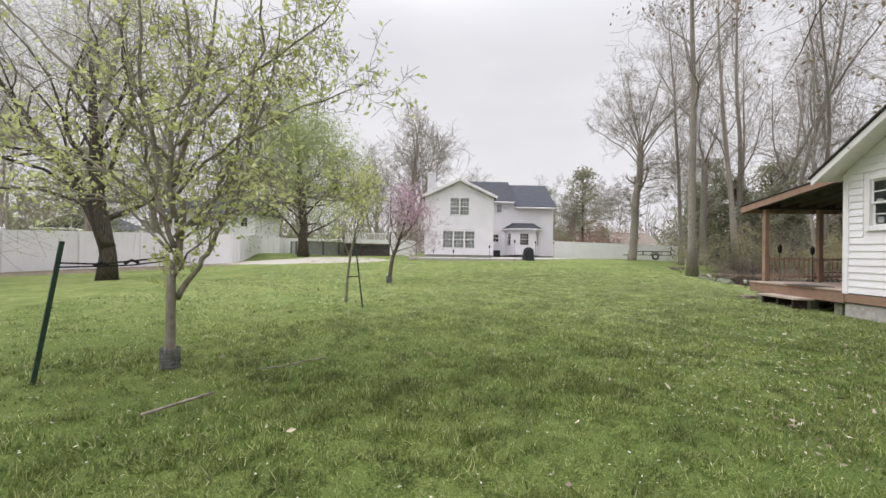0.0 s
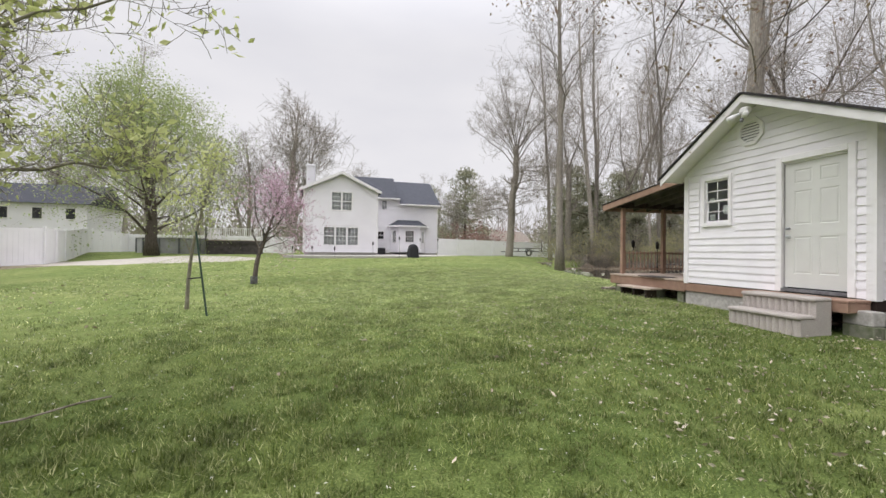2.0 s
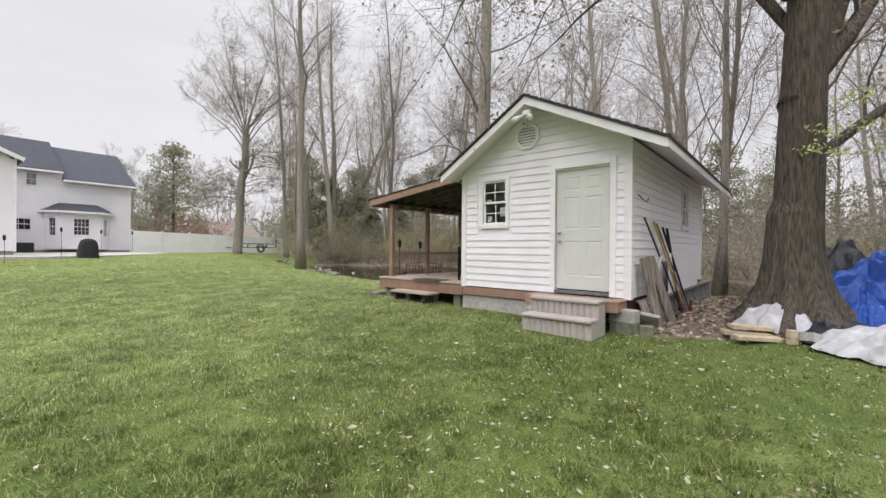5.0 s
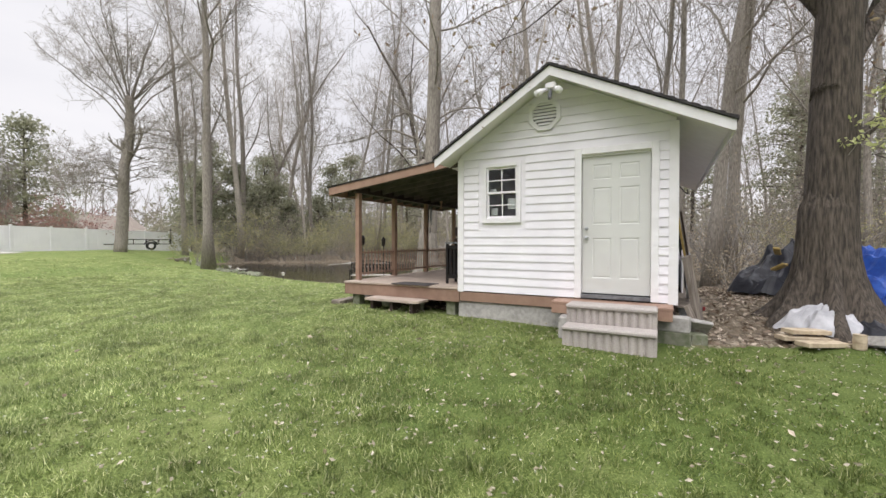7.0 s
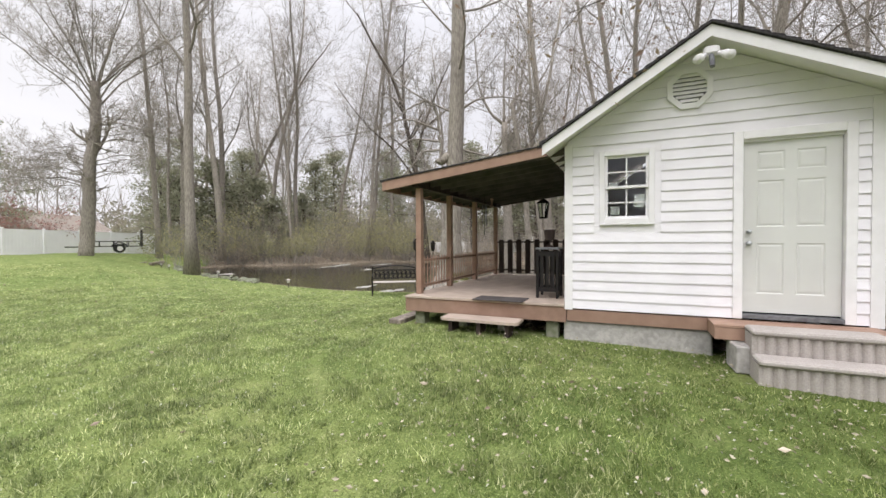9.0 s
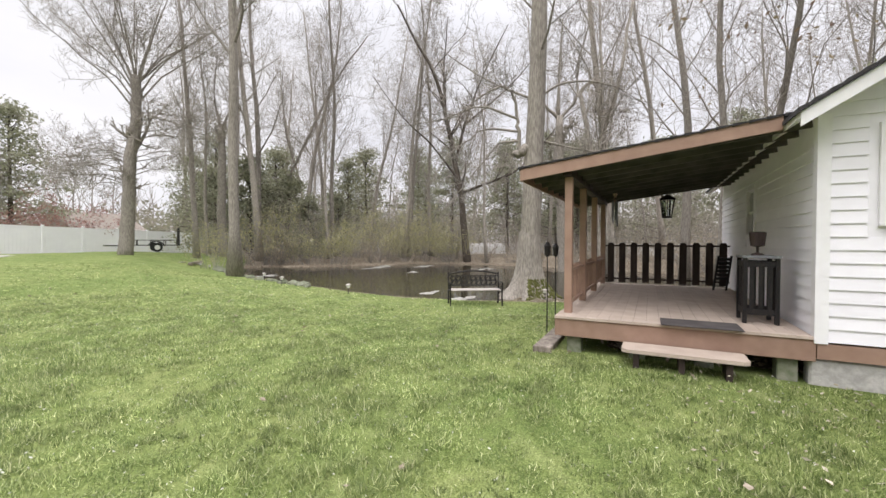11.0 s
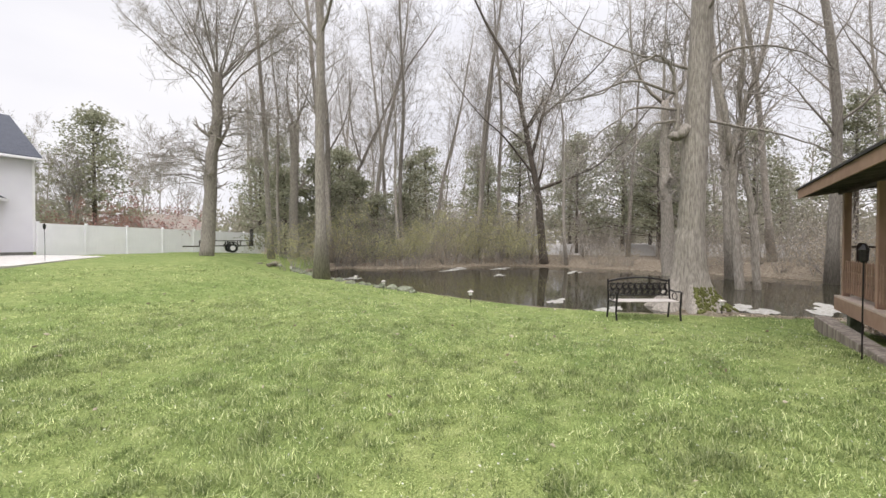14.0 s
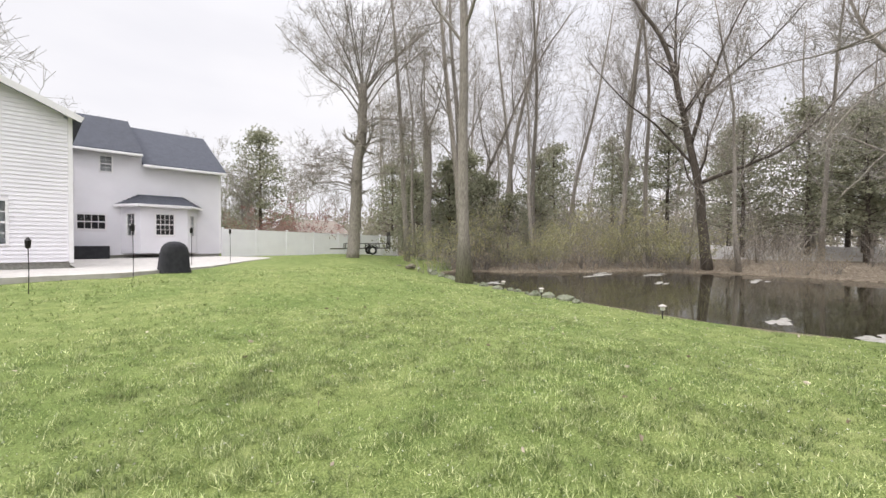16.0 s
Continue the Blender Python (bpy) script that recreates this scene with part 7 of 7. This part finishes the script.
w, tw, tips = grow(64, 11.5, 0.40, 0.10, 34, 0.60, (0.0, 0.0), levels=3, kids=(9, 6), crook=0.06, rise=0.35, limb_r=0.3)
place(tree_thing("maple_tree", "large round-crowned maple in fresh green leaf by the pool", w, tw, M_BARKD, leaves=scatter_leaves(tips, 9, 0.40, 0.085, 11, 1.0), leafmat=M_LEAF2), -11.6, 35.0, 0)
w, tw, tips = grow(65, 9.5, 0.27, 0.2, 18, 0.60, (0.12, 0.0), levels=3, kids=(9, 8), crook=0.10, rise=0.7, fork=1, thin=0.005)
place(tree_thing("crabapple_tree", "old dark-trunked spreading tree with thin new leaves by the side fence", w, tw, M_BARKD, leaves=scatter_leaves(tips, 4, 0.16, 0.035, 12, 0.5), leafmat=M_LEAF), -11.6, 14.6, 0)
w, tw, tips = grow(66, 14, 0.3, 0.12, 20, 0.42, (0, 0), levels=3, kids=(8, 8), crook=0.07, rise=0.9, fork=1, thin=0.012, bend=0.16)
bg = tree_thing("bare_tree", "broad bare tree with a rounded crown of twigs behind the house", w, tw, M_BARK, twigmat=M_TWIGD)
place(bg, -4.5, 64, 0, 1.5)
for x, y, a, s in ((5.5, 70, 80, 0.95), (-10, 62, 150, 1.1), (18.5, 58, 40, 0.62), (-17, 50, 210, 0.9), (-30, 60, 0, 1.0), (-36, 22, 100, 0.8), (-25, 36, 30, 0.7)):
    o = copy_thing(bg, pose(x, y, 0.6, 0, 0, a))
    o.scale = (s, s, s)

# conifers: layered clumps of needles
def conifer(seed, h, rad, base, n=5600, size=0.135):
    """A ragged pine: bent boughs off one stem, each ending in loose tufts of needles."""
    r = np.random.default_rng(seed)
    w = Geo()
    w.tube([(0, 0, -0.2), (0.10, 0, h * 0.35), (-0.05, 0.05, h * 0.7), (0, 0.05, h * 0.96)], [0.17 * h / 10, 0.13 * h / 10, 0.08 * h / 10, 0.02], 7)
    g = Geo()
    cl = []
    k = 58
    for i in range(k):
        u = ((i + r.random()) / k) ** 0.9
        z = base + (h - base) * u
        rm = rad * (1 - u) ** 0.55 * r.uniform(0.45, 1.15)
        a = i * 2.4 + r.uniform(-0.6, 0.6)
        c = np.array((rm * math.cos(a), rm * math.sin(a), z + r.uniform(-0.2, 0.5)))
        w.tube([(0, 0, z - 0.5), c * (0.5, 0.5, 1) - (0, 0, 0.25), c], [0.045, 0.03, 0.01], 3, cap=False)
        for q in (0.45, 0.7, 0.9, 1.05):
            m4 = int(n / k / 4)
            o = c * (q, q, 1) + r.normal(0, 0.22, 3) * (1, 1, 0.6)
            cl.append(o + r.normal(0, 1, (m4, 3)) * (0.30, 0.30, 0.13) * (rad / 2.8))
    g.leaves(np.concatenate(cl), size, r, flat=0.15)
    return w, g


cons = []
for i, (h, rad, base) in enumerate(((11, 4.2, 2.0), (7, 3.2, 0.3), (13, 3.8, 4.5))):
    w, g = conifer(200 + i, h, rad, base)
    t = thing("pine_tree", "dark green ragged-crowned pine at the edge of the woods", "tree")
    part("trunk", w, M_BARKD, t)
    tagged(part("foliage", g, M_PINE, t), kind="stuff")
    cons.append(t)
CP = [(1, 26.5, 41.0, 1.0), (1, 27.0, 37.6, 1.1), (0, 20.5, 59, 1.15), (0, 16.5, 66, 1.0), (2, 42, 26, 0.9), (0, 46, 31, 0.9), (1, 30.0, 36.5, 1.0), (0, 38.5, 36.5, 0.9), (2, 52, 14, 1.0), (0, 47, 12, 1.0),
      (1, 33, 33.5, 0.8), (0, 34, 42, 0.95), (2, 56, 24, 1.0), (1, 28.5, 33.0, 0.7), (2, 40, -6, 1.0), (0, 34, -9, 1.0), (1, 24, -7, 1.1), (1, 36, 45, 1.0), (0, -30, 36, 0.8), (0, -38, 44, 1), (0, 31, 50, 0.9), (0, 62, 2, 0.9),
      (0, 50, 17.4, 1.2), (0, 47, 21.5, 1.1), (0, 55, 15, 1.2), (0, 45.5, 14, 1.0),
      (0, 44, 38, 1.1), (2, 50, 34, 1.0), (0, 40, 47, 1.1), (2, 35, 52, 1.0), (0, 52, 6, 1.1), (2, 48, 0, 1.0), (0, 46, -9, 1.1)]
seen2 = set()
for i, (k, x, y, s) in enumerate(CP):
    m = pose(x, y, gzf(x, y) - 0.1, 0, 0, 41 * i)
    if k in seen2:
        o = copy_thing(cons[k], m)
    else:
        o = cons[k]
        o.matrix_world = m
        seen2.add(k)
    o.scale = (s, s, s)

# brush on the far bank
def brush(seed, h, rad, leaf, per, size, stems=24):
    r = np.random.default_rng(seed)
    w, tp = Geo(), []
    for i in range(stems):
        a, q = r.uniform(0, 6.28), r.uniform(0, rad * 0.5)
        p = np.array((q * math.cos(a), q * math.sin(a), -0.05))
        d = np.array((math.cos(a) * 0.45, math.sin(a) * 0.45, 1.0)) + r.normal(0, 0.25, 3)
        d /= np.linalg.norm(d)
        L = h * r.uniform(0.6, 1.1)
        pts = [p]
        for j in range(4):
            d = d + r.normal(0, 0.13, 3)
            d /= np.linalg.norm(d)
            pts.append(pts[-1] + d * L / 4)
            if j > 0:
                e = pts[-1] + (d + r.normal(0, 0.6, 3)) * L * 0.22
                w.tube([pts[-1], (pts[-1] + e) / 2 + r.normal(0, 0.03, 3), e], [0.008, 0.006, 0.003], 3, cap=False)
                tp.append(e)
        w.tube(pts, [0.018, 0.015, 0.011, 0.008, 0.004], 3, cap=False)
        tp += pts[2:]
    g = scatter_leaves(tp, per, 0.16, size, seed) if per else None
    return w, g


def thicket(seed, h, rad, stems):
    """Close-set bare saplings and whips, tangled at the top."""
    r = np.random.default_rng(seed)
    w = Geo()
    for i in range(stems):
        a, q = r.uniform(0, 6.28), rad * math.sqrt(r.random())
        p = np.array((q * math.cos(a), q * math.sin(a), -0.05))
        d = np.array((0, 0, 1.0)) + r.normal(0, 0.14, 3)
        L = h * r.uniform(0.35, 1.1)
        pts = [p]
        for j in range(4):
            d = d + r.normal(0, 0.12, 3)
            d /= np.linalg.norm(d)
            pts.append(pts[-1] + d * L / 4)
            for e in range(3):
                f = d * 0.8 + r.normal(0, 0.55, 3)
                b6 = pts[-2] + (pts[-1] - pts[-2]) * r.random()
                m6 = b6 + f * L * 0.10 + r.normal(0, 0.04, 3)
                w.tube([b6, m6, m6 + (f + (0, 0, 0.4)) * L * 0.10], [0.010, 0.008, 0.006], 3, cap=False)
        w.tube(pts, np.array((1, 0.8, 0.6, 0.45, 0.3)) * r.uniform(0.014, 0.034), 3, cap=False)
    return w


bks = []
for i, (h, rad, per, lm) in enumerate(((3.0, 1.9, 15, M_SHRUB), (1.8, 1.4, 5, M_REED), (3.4, 1.4, 2, M_SHRUB))):
    w, g = brush(300 + i, h, rad, lm, per, 0.055)
    lm = M_REED if i == 2 else lm
    t = thing("shrub", ("dense yellow-green shrub on the pond bank", "tangle of dry tan stems on the pond bank", "thin leggy shrub with sparse dry leaves in the woods")[i], "shrub")
    tagged(part("stem_mass", w, M_TWIG, t), kind="stuff")
    tagged(part("foliage", g, lm, t), kind="stuff")
    bks.append(t)
t = thing("thicket", "close thicket of bare brown saplings and whips in the woods", "thicket")
tagged(part("stem_mass", thicket(320, 6.0, 2.4, 30), M_TWIGD, t), kind="stuff")
lvs = Geo()
rk3 = np.random.default_rng(321)
lvs.leaves(rk3.normal(0, 1, (700, 3)) * (1.3, 1.3, 1.1) + (0, 0, 2.0), 0.06, rk3)
tagged(part("foliage", lvs, M_REED, t), kind="stuff")
thk = [t]
spots2 = []
rq = random.Random(21)
for _ in range(5000):
    x, y = rq.uniform(17, 60), rq.uniform(-16, 56)
    if len(spots2) == 66:
        break
    if woods(x, y) < 0.9 or float(poly_dist(x, y, POND)) < 3.2 or (y > 36 and x < 31) or (x < 22 and y < 9) or (x < 24 and y > 30):
        continue
    if any((x - q[0]) ** 2 + (y - q[1]) ** 2 < 9 for q in spots2):
        continue
    spots2.append((x, y))
for i, (x, y) in enumerate(spots2):
    m = pose(x, y, gzf(x, y) - 0.03, 0, 0, rq.uniform(0, 360))
    o = copy_thing(t, m) if i else t
    o.matrix_world = m
    z2 = rq.uniform(0.55, 1.15) * (0.65 if 30 < x < 46 and -4 < y < 25 else 1)
    o.scale = (1, 1, z2)
seen3, cnt = set(), 0
cand = []
ring = POND[9:] + POND[:1]
for (x0, y0), (x1, y1) in zip(ring, ring[1:]):
    L = math.hypot(x1 - x0, y1 - y0)
    for i in range(int(L / 1.35)):
        u = (i + rt.random()) * 1.25 / L
        x, y = x0 + (x1 - x0) * u, y0 + (y1 - y0) * u
        o = Vector((x - 22.5, y - 16.5)).normalized()
        for off in (0.9, 3.2):
            cand.append((x + o.x * (off + rt.uniform(-0.4, 0.6)), y + o.y * (off + rt.uniform(-0.4, 0.6)), (rt.choice((0, 0, 0, 1)) if y > 20 else rt.choice((1, 1, 2))) if off < 3 else rt.choice((0, 2, 2))))
while len(cand) < 175:
    x, y = rt.uniform(10, 62), rt.uniform(-14, 55)
    if woods(x, y) > 0.9 and float(poly_dist(x, y, POND)) > 5.0 and not (x - SHED_O.x < 8.5 and -5.5 < y - SHED_O.y < 8) and not (y > 40 and x < 31):
        kk = rt.choice((0, 1, 2, 2))
        cand.append((x, y, kk if y > 14 else (1 if kk else 2)))
for x, y, k in cand:
    if float(poly_dist(x, y, POND)) < 0.3 or math.hypot(x - TX, y - TY) < 3.2 or (x < 22 and y > 32) or (x > 35.5 and -4 < y < 25):
        continue
    if x > 29 and y < 22:
        k = 1
    cnt += 1
    m = pose(x, y, gzf(x, y) - 0.03, 0, 0, rt.uniform(0, 360))
    s = rt.uniform(0.7, 1.25) * (0.6 if x > 29 and y < 22 else 1)
    if k in seen3:
        o = copy_thing(bks[k], m)
    else:
        o = bks[k]
        o.matrix_world = m
        seen3.add(k)
    o.scale = (s, s, s * rt.uniform(0.8, 1.15))

w, g = brush(340, 4.2, 3.4, None, 14, 0.08, 34)
for i, (x, y, k) in enumerate(((19.6, 48.5, 1.0), (16.4, 49.5, 0.85))):
    if i == 0:
        rs = thing("red_shrub", "broad dull red shrub behind the white fence", "shrub", m=pose(x, y, 0.4))
        tagged(part("stem_mass", w, M_TWIGD, rs), kind="stuff")
        tagged(part("foliage", g, M_REDTWIG, rs), kind="stuff")
    else:
        o = copy_thing(rs, pose(x, y, 0.4, 0, 0, 120))
        o.scale = (k, k, k)

# stones and a dark sodden edge where the lawn meets the end of the pond
rst = np.random.default_rng(404)
for i in range(26):
    u = i / 25
    x = float(np.interp(u, (0, 0.3, 0.7, 1), (14.6, 16.0, 18.1, 20.3))) + rst.uniform(-0.15, 0.15)
    y = float(np.interp(u, (0, 0.3, 0.7, 1), (20.6, 24.6, 29.6, 33.0))) + rst.uniform(-0.2, 0.2)
    g = Geo()
    rr0 = rst.uniform(0.10, 0.24)
    g.tube_profile(np.zeros(3), [(rr0 * 0.75, -0.12), (rr0, 0.0), (rr0 * 0.9, rr0 * 0.35), (rr0 * 0.55, rr0 * 0.6), (rr0 * 0.1, rr0 * 0.68)], 9)
    v = np.concatenate(g.v)
    g.v = [v * (1 + 0.35 * math.sin(i), 1, 1) + rst.normal(0, rr0 * 0.07, v.shape)]
    solid("bank_stone", g, M_BLOCK, "dark mossy stone at the edge of the pond", "stone", "stones along the pond bank", m=pose(x, y, gzf(x, y) + 0.01, rst.uniform(-8, 8), rst.uniform(-8, 8), rst.uniform(0, 360)))

# far line of woods closing the view
md = Geo()
rmid = np.random.default_rng(55)
mc = []
while len(mc) < 520:
    x, y = rmid.uniform(24, 78), rmid.uniform(-30, 76)
    if math.hypot(x - 10, y - 15) < 36 or (y > 45 and x < 34):
        continue
    open_road = 40 < x < 60 and -8 < y < 30
    mc.append(np.array((x, y, rmid.uniform(2.6, 5.5) if open_road else rmid.uniform(0.6, 5.0))) + rmid.normal(0, 1, (70, 3)) * (1.5, 1.5, 0.9))
md.leaves(np.concatenate(mc), 0.16, rmid)
solid("undergrowth", md, M_FAR, "dull olive and brown undergrowth deep in the woods", "undergrowth", kind="stuff")
fw = Geo()
rf = np.random.default_rng(77)
for k in range(420):
    a = rf.uniform(0, 2 * np.pi)
    R = rf.uniform(86, 125)
    x, y = 10 + R * math.cos(a), 20 + R * math.sin(a)
    h = rf.uniform(9, 19)
    fw.tube([(x, y, 0), (x + rf.normal(0, 0.5), y, h * 0.6), (x + rf.normal(0, 1), y, h)], [0.22, 0.14, 0.03], 3, cap=False)
    for j in range(16):
        z = h * rf.uniform(0.3, 0.95)
        b5 = rf.uniform(0, 6.28)
        L = (h - z) * 0.35 + 1.3
        fw.tube([(x, y, z), (x + math.cos(b5) * L * 0.5, y + math.sin(b5) * L * 0.5, z + L * 0.5), (x + math.cos(b5) * L * 0.8, y + math.sin(b5) * L * 0.8, z + L * 1.1)], [0.07, 0.05, 0.015], 3, cap=False)
solid("far_woods", fw, M_TWIGD, "distant line of bare grey woods all round", "woods", kind="stuff")
fc = Geo()
cc = []
for k in range(1300):
    a = rf.uniform(0, 2 * np.pi)
    R = rf.uniform(84, 130)
    c = np.array((10 + R * math.cos(a), 20 + R * math.sin(a), rf.uniform(0.3, 8)))
    cc.append(c + rf.normal(0, 1, (60, 3)) * (1.9, 1.9, 1.5))
fc.leaves(np.concatenate(cc), 0.6, rf)
solid("far_foliage", fc, M_FAR, "distant undergrowth and dull green foliage", "woods", kind="stuff")

# ---- ground cover ----
LAWN_LINE = ((0.2, 2.6), (1.6, 5.2), (3.6, 8.0), (5.2, 11.0), (5.8, 14.0), (5.6, 17.5))


def lawn_dist(x, y):
    """Distance to the middle of the open lawn, where the grass is longest."""
    d = np.full(x.shape, 1e9)
    for (x0, y0), (x1, y1) in zip(LAWN_LINE, LAWN_LINE[1:]):
        dx, dy = x1 - x0, y1 - y0
        t = np.clip(((x - x0) * dx + (y - y0) * dy) / (dx * dx + dy * dy), 0, 1)
        d = np.minimum(d, np.hypot(x - x0 - t * dx, y - y0 - t * dy))
    return d


def blades(seed, n, dmax, lo, hi, wid, per):
    """Tufts of per blades that spread from one foot, thickest by the walk."""
    r = np.random.default_rng(seed)
    m2 = int(n / per * 5.5)
    x, y = r.uniform(-8, 15.5, m2), r.uniform(-1, 30, m2)
    d = lawn_dist(x, y)
    clump = 0.5 + 0.18 * np.sin(x * 1.3 + y * 0.7) * np.sin(y * 2.4 + 1.7 * np.sin(x * 0.9)) + 0.32 * np.sin(x * 7.1 + 3 * np.sin(y * 3.3)) * np.sin(y * 8.3 + 2.6 * np.sin(x * 2.9))
    clump = np.clip(clump, 0, 1)
    keep = (r.random(m2) < np.clip(1.35 - d / dmax, 0.0, 1) * (0.5 + 0.6 * clump)) & (woods(x, y) < 0.35 * r.random(m2) + 0.1)
    sx, sy = 0.998 * (x - SHED_O.x) - 0.06 * (y - SHED_O.y), 0.06 * (x - SHED_O.x) + 0.998 * (y - SHED_O.y)
    keep &= ~((sx > -0.03) & (sy > -0.1) & (sy < 6.0)) & ~((sx > -1.12) & (sx < 0) & (sy > 0.1) & (sy < 1.5))
    x, y, clump = x[keep], y[keep], clump[keep]
    x, y, clump = (np.repeat(q, per)[:n] for q in (x, y, clump))
    k = len(x)
    x, y = x + r.normal(0, 0.022, k), y + r.normal(0, 0.022, k)
    z = gz(x, y) - 0.004
    h = r.uniform(lo, hi, k) * (0.4 + 1.1 * clump ** 1.5)
    a, tilt = r.uniform(0, 6.28, k), r.uniform(0.15, 1.35, k)
    ca, sa = np.cos(a), np.sin(a)
    w2 = wid * r.uniform(0.7, 1.3, k)
    base = np.stack([x, y, z], 1)
    sidev = np.stack([-sa, ca, 0 * a], 1) * w2[:, None]
    tip = base + np.stack([ca * h * tilt, sa * h * tilt, h * (1 - 0.35 * tilt)], 1)
    nv2 = 3
    v = np.stack([base - sidev, base + sidev, tip], 1).reshape(-1, 3)
    me = bpy.data.meshes.new("grass")
    me.vertices.add(len(v))
    me.vertices.foreach_set("co", v.astype(np.float32).ravel())
    i = (np.arange(k) * nv2)[:, None]
    idx = (i + np.array([0, 1, 2])[None]).astype(np.int32)
    me.loops.add(k * 3)
    me.loops.foreach_set("vertex_index", idx.ravel())
    me.polygons.add(k)
    me.polygons.foreach_set("loop_start", (np.arange(k) * 3).astype(np.int32))
    me.update(calc_edges=True)
    return me


M_GRASS = leafy("grass_blades", (0.075, 0.118, 0.02), (0.72, 0.71, 0.40), trans=0.5, rough=0.45)
gn, gl = M_GRASS.node_tree.nodes, M_GRASS.node_tree.links
gtc = gn.new("ShaderNodeTexCoord")
gno = gn.new("ShaderNodeTexNoise")
gno.inputs["Scale"].default_value = 2.2
gno.inputs["Detail"].default_value = 7.0
gl.new(gtc.outputs["Object"], gno.inputs["Vector"])
gmr = gn.new("ShaderNodeMapRange")
gmr.inputs[1].default_value, gmr.inputs[2].default_value = 0.34, 0.66
gmr.inputs[3].default_value, gmr.inputs[4].default_value = 0.70, 1.40
gl.new(gno.outputs["Fac"], gmr.inputs[0])
# lush by the young trees, paler towards the pond: partly brighter exposure put into colour
gsp = gn.new("ShaderNodeSeparateXYZ")
gl.new(gtc.outputs["Object"], gsp.inputs[0])
gpale = gn.new("ShaderNodeMapRange")
gpale.inputs[1].default_value, gpale.inputs[2].default_value = 4.5, 10.5
gpale.inputs[3].default_value, gpale.inputs[4].default_value = 0.70, 1.16
gl.new(gsp.outputs["Y"], gpale.inputs[0])
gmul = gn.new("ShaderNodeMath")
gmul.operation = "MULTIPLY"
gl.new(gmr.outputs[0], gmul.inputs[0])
gl.new(gpale.outputs[0], gmul.inputs[1])
ghv = gn.new("ShaderNodeHueSaturation")
grp = [q for q in gn if q.bl_idname == "ShaderNodeValToRGB"][0]
gmid = grp.color_ramp.elements.new(0.6)
gmid.color = (0.235, 0.295, 0.078, 1)
gmid2 = grp.color_ramp.elements.new(0.88)
gmid2.color = (0.40, 0.45, 0.17, 1)
for lk in list(grp.outputs[0].links):
    gl.new(ghv.outputs[0], lk.to_socket)
gl.new(grp.outputs[0], ghv.inputs["Color"])
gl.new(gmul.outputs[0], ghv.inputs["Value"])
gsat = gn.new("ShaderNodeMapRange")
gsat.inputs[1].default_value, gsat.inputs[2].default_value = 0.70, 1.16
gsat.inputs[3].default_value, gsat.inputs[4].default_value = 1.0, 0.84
gl.new(gpale.outputs[0], gsat.inputs[0])
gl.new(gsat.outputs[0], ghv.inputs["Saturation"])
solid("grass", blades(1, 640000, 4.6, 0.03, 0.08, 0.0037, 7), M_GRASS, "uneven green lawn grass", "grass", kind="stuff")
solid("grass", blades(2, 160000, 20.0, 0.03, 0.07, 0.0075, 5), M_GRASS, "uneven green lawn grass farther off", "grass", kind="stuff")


def flecks(name, seed, n, box, size, mt, label, cat, wz=None, lift=0.03):
    r = np.random.default_rng(seed)
    x, y = r.uniform(box[0], box[1], n), r.uniform(box[2], box[3], n)
    wz2 = woods(x, y)
    keep = (wz2 > 0.4) if wz else (wz2 < 0.4)
    keep &= poly_dist(x, y, POND) > 0.3
    x, y = x[keep], y[keep]
    g2 = Geo()
    g2.leaves(np.stack([x, y, gz(x, y) + lift * r.random(len(x))], 1), size, r, flat=0.75)
    return solid(name, g2, mt, label, cat, kind="stuff")


M_PETAL = leafy("pale_petals", (0.42, 0.42, 0.34), (0.66, 0.65, 0.58), trans=0.1)
M_DRYLEAF = leafy("dry_leaves", (0.30, 0.26, 0.18), (0.52, 0.47, 0.38), trans=0.05)
M_DEADLEAF = leafy("dead_leaves", (0.15, 0.105, 0.07), (0.58, 0.50, 0.40), trans=0.05)
flecks("petals", 21, 12500, (-7, 13, 0, 22), 0.0115, M_PETAL, "fallen pale petals and clover scattered in the lawn", "petals", lift=0.07)
flecks("dead_leaves", 24, 2600, (2.6, 9.0, 0.0, 9.5), 0.021, M_DRYLEAF, "pale dry leaves strewn over the lawn before the shed", "leaves", lift=0.07)
flecks("dead_leaves", 22, 500, (-7, 14, 0, 24), 0.035, M_DEADLEAF, "dry brown leaves lying in the lawn", "leaves", lift=0.06)
flecks("leaf_litter", 23, 34000, (6, 22, -6, 12), 0.05, M_DEADLEAF, "carpet of dead leaves under the trees", "leaves", wz=True, lift=0.03)
for pts, r, lab in ((((-1.98, 3.10), (-1.85, 3.35), (-1.72, 3.58)), 0.011, "pale stick lying in the grass"), (((-1.62, 4.2), (-1.42, 4.28), (-1.22, 4.52), (-1.08, 4.62)), 0.007, "thin curved pale stick lying in the grass")):
    g = Geo()
    g.tube([(x, y, gzf(x, y) + 0.06) for x, y in pts], r, 6)
    solid("stick", g, M_OLDWOOD, lab, "stick", "sticks on the lawn", smooth=True)
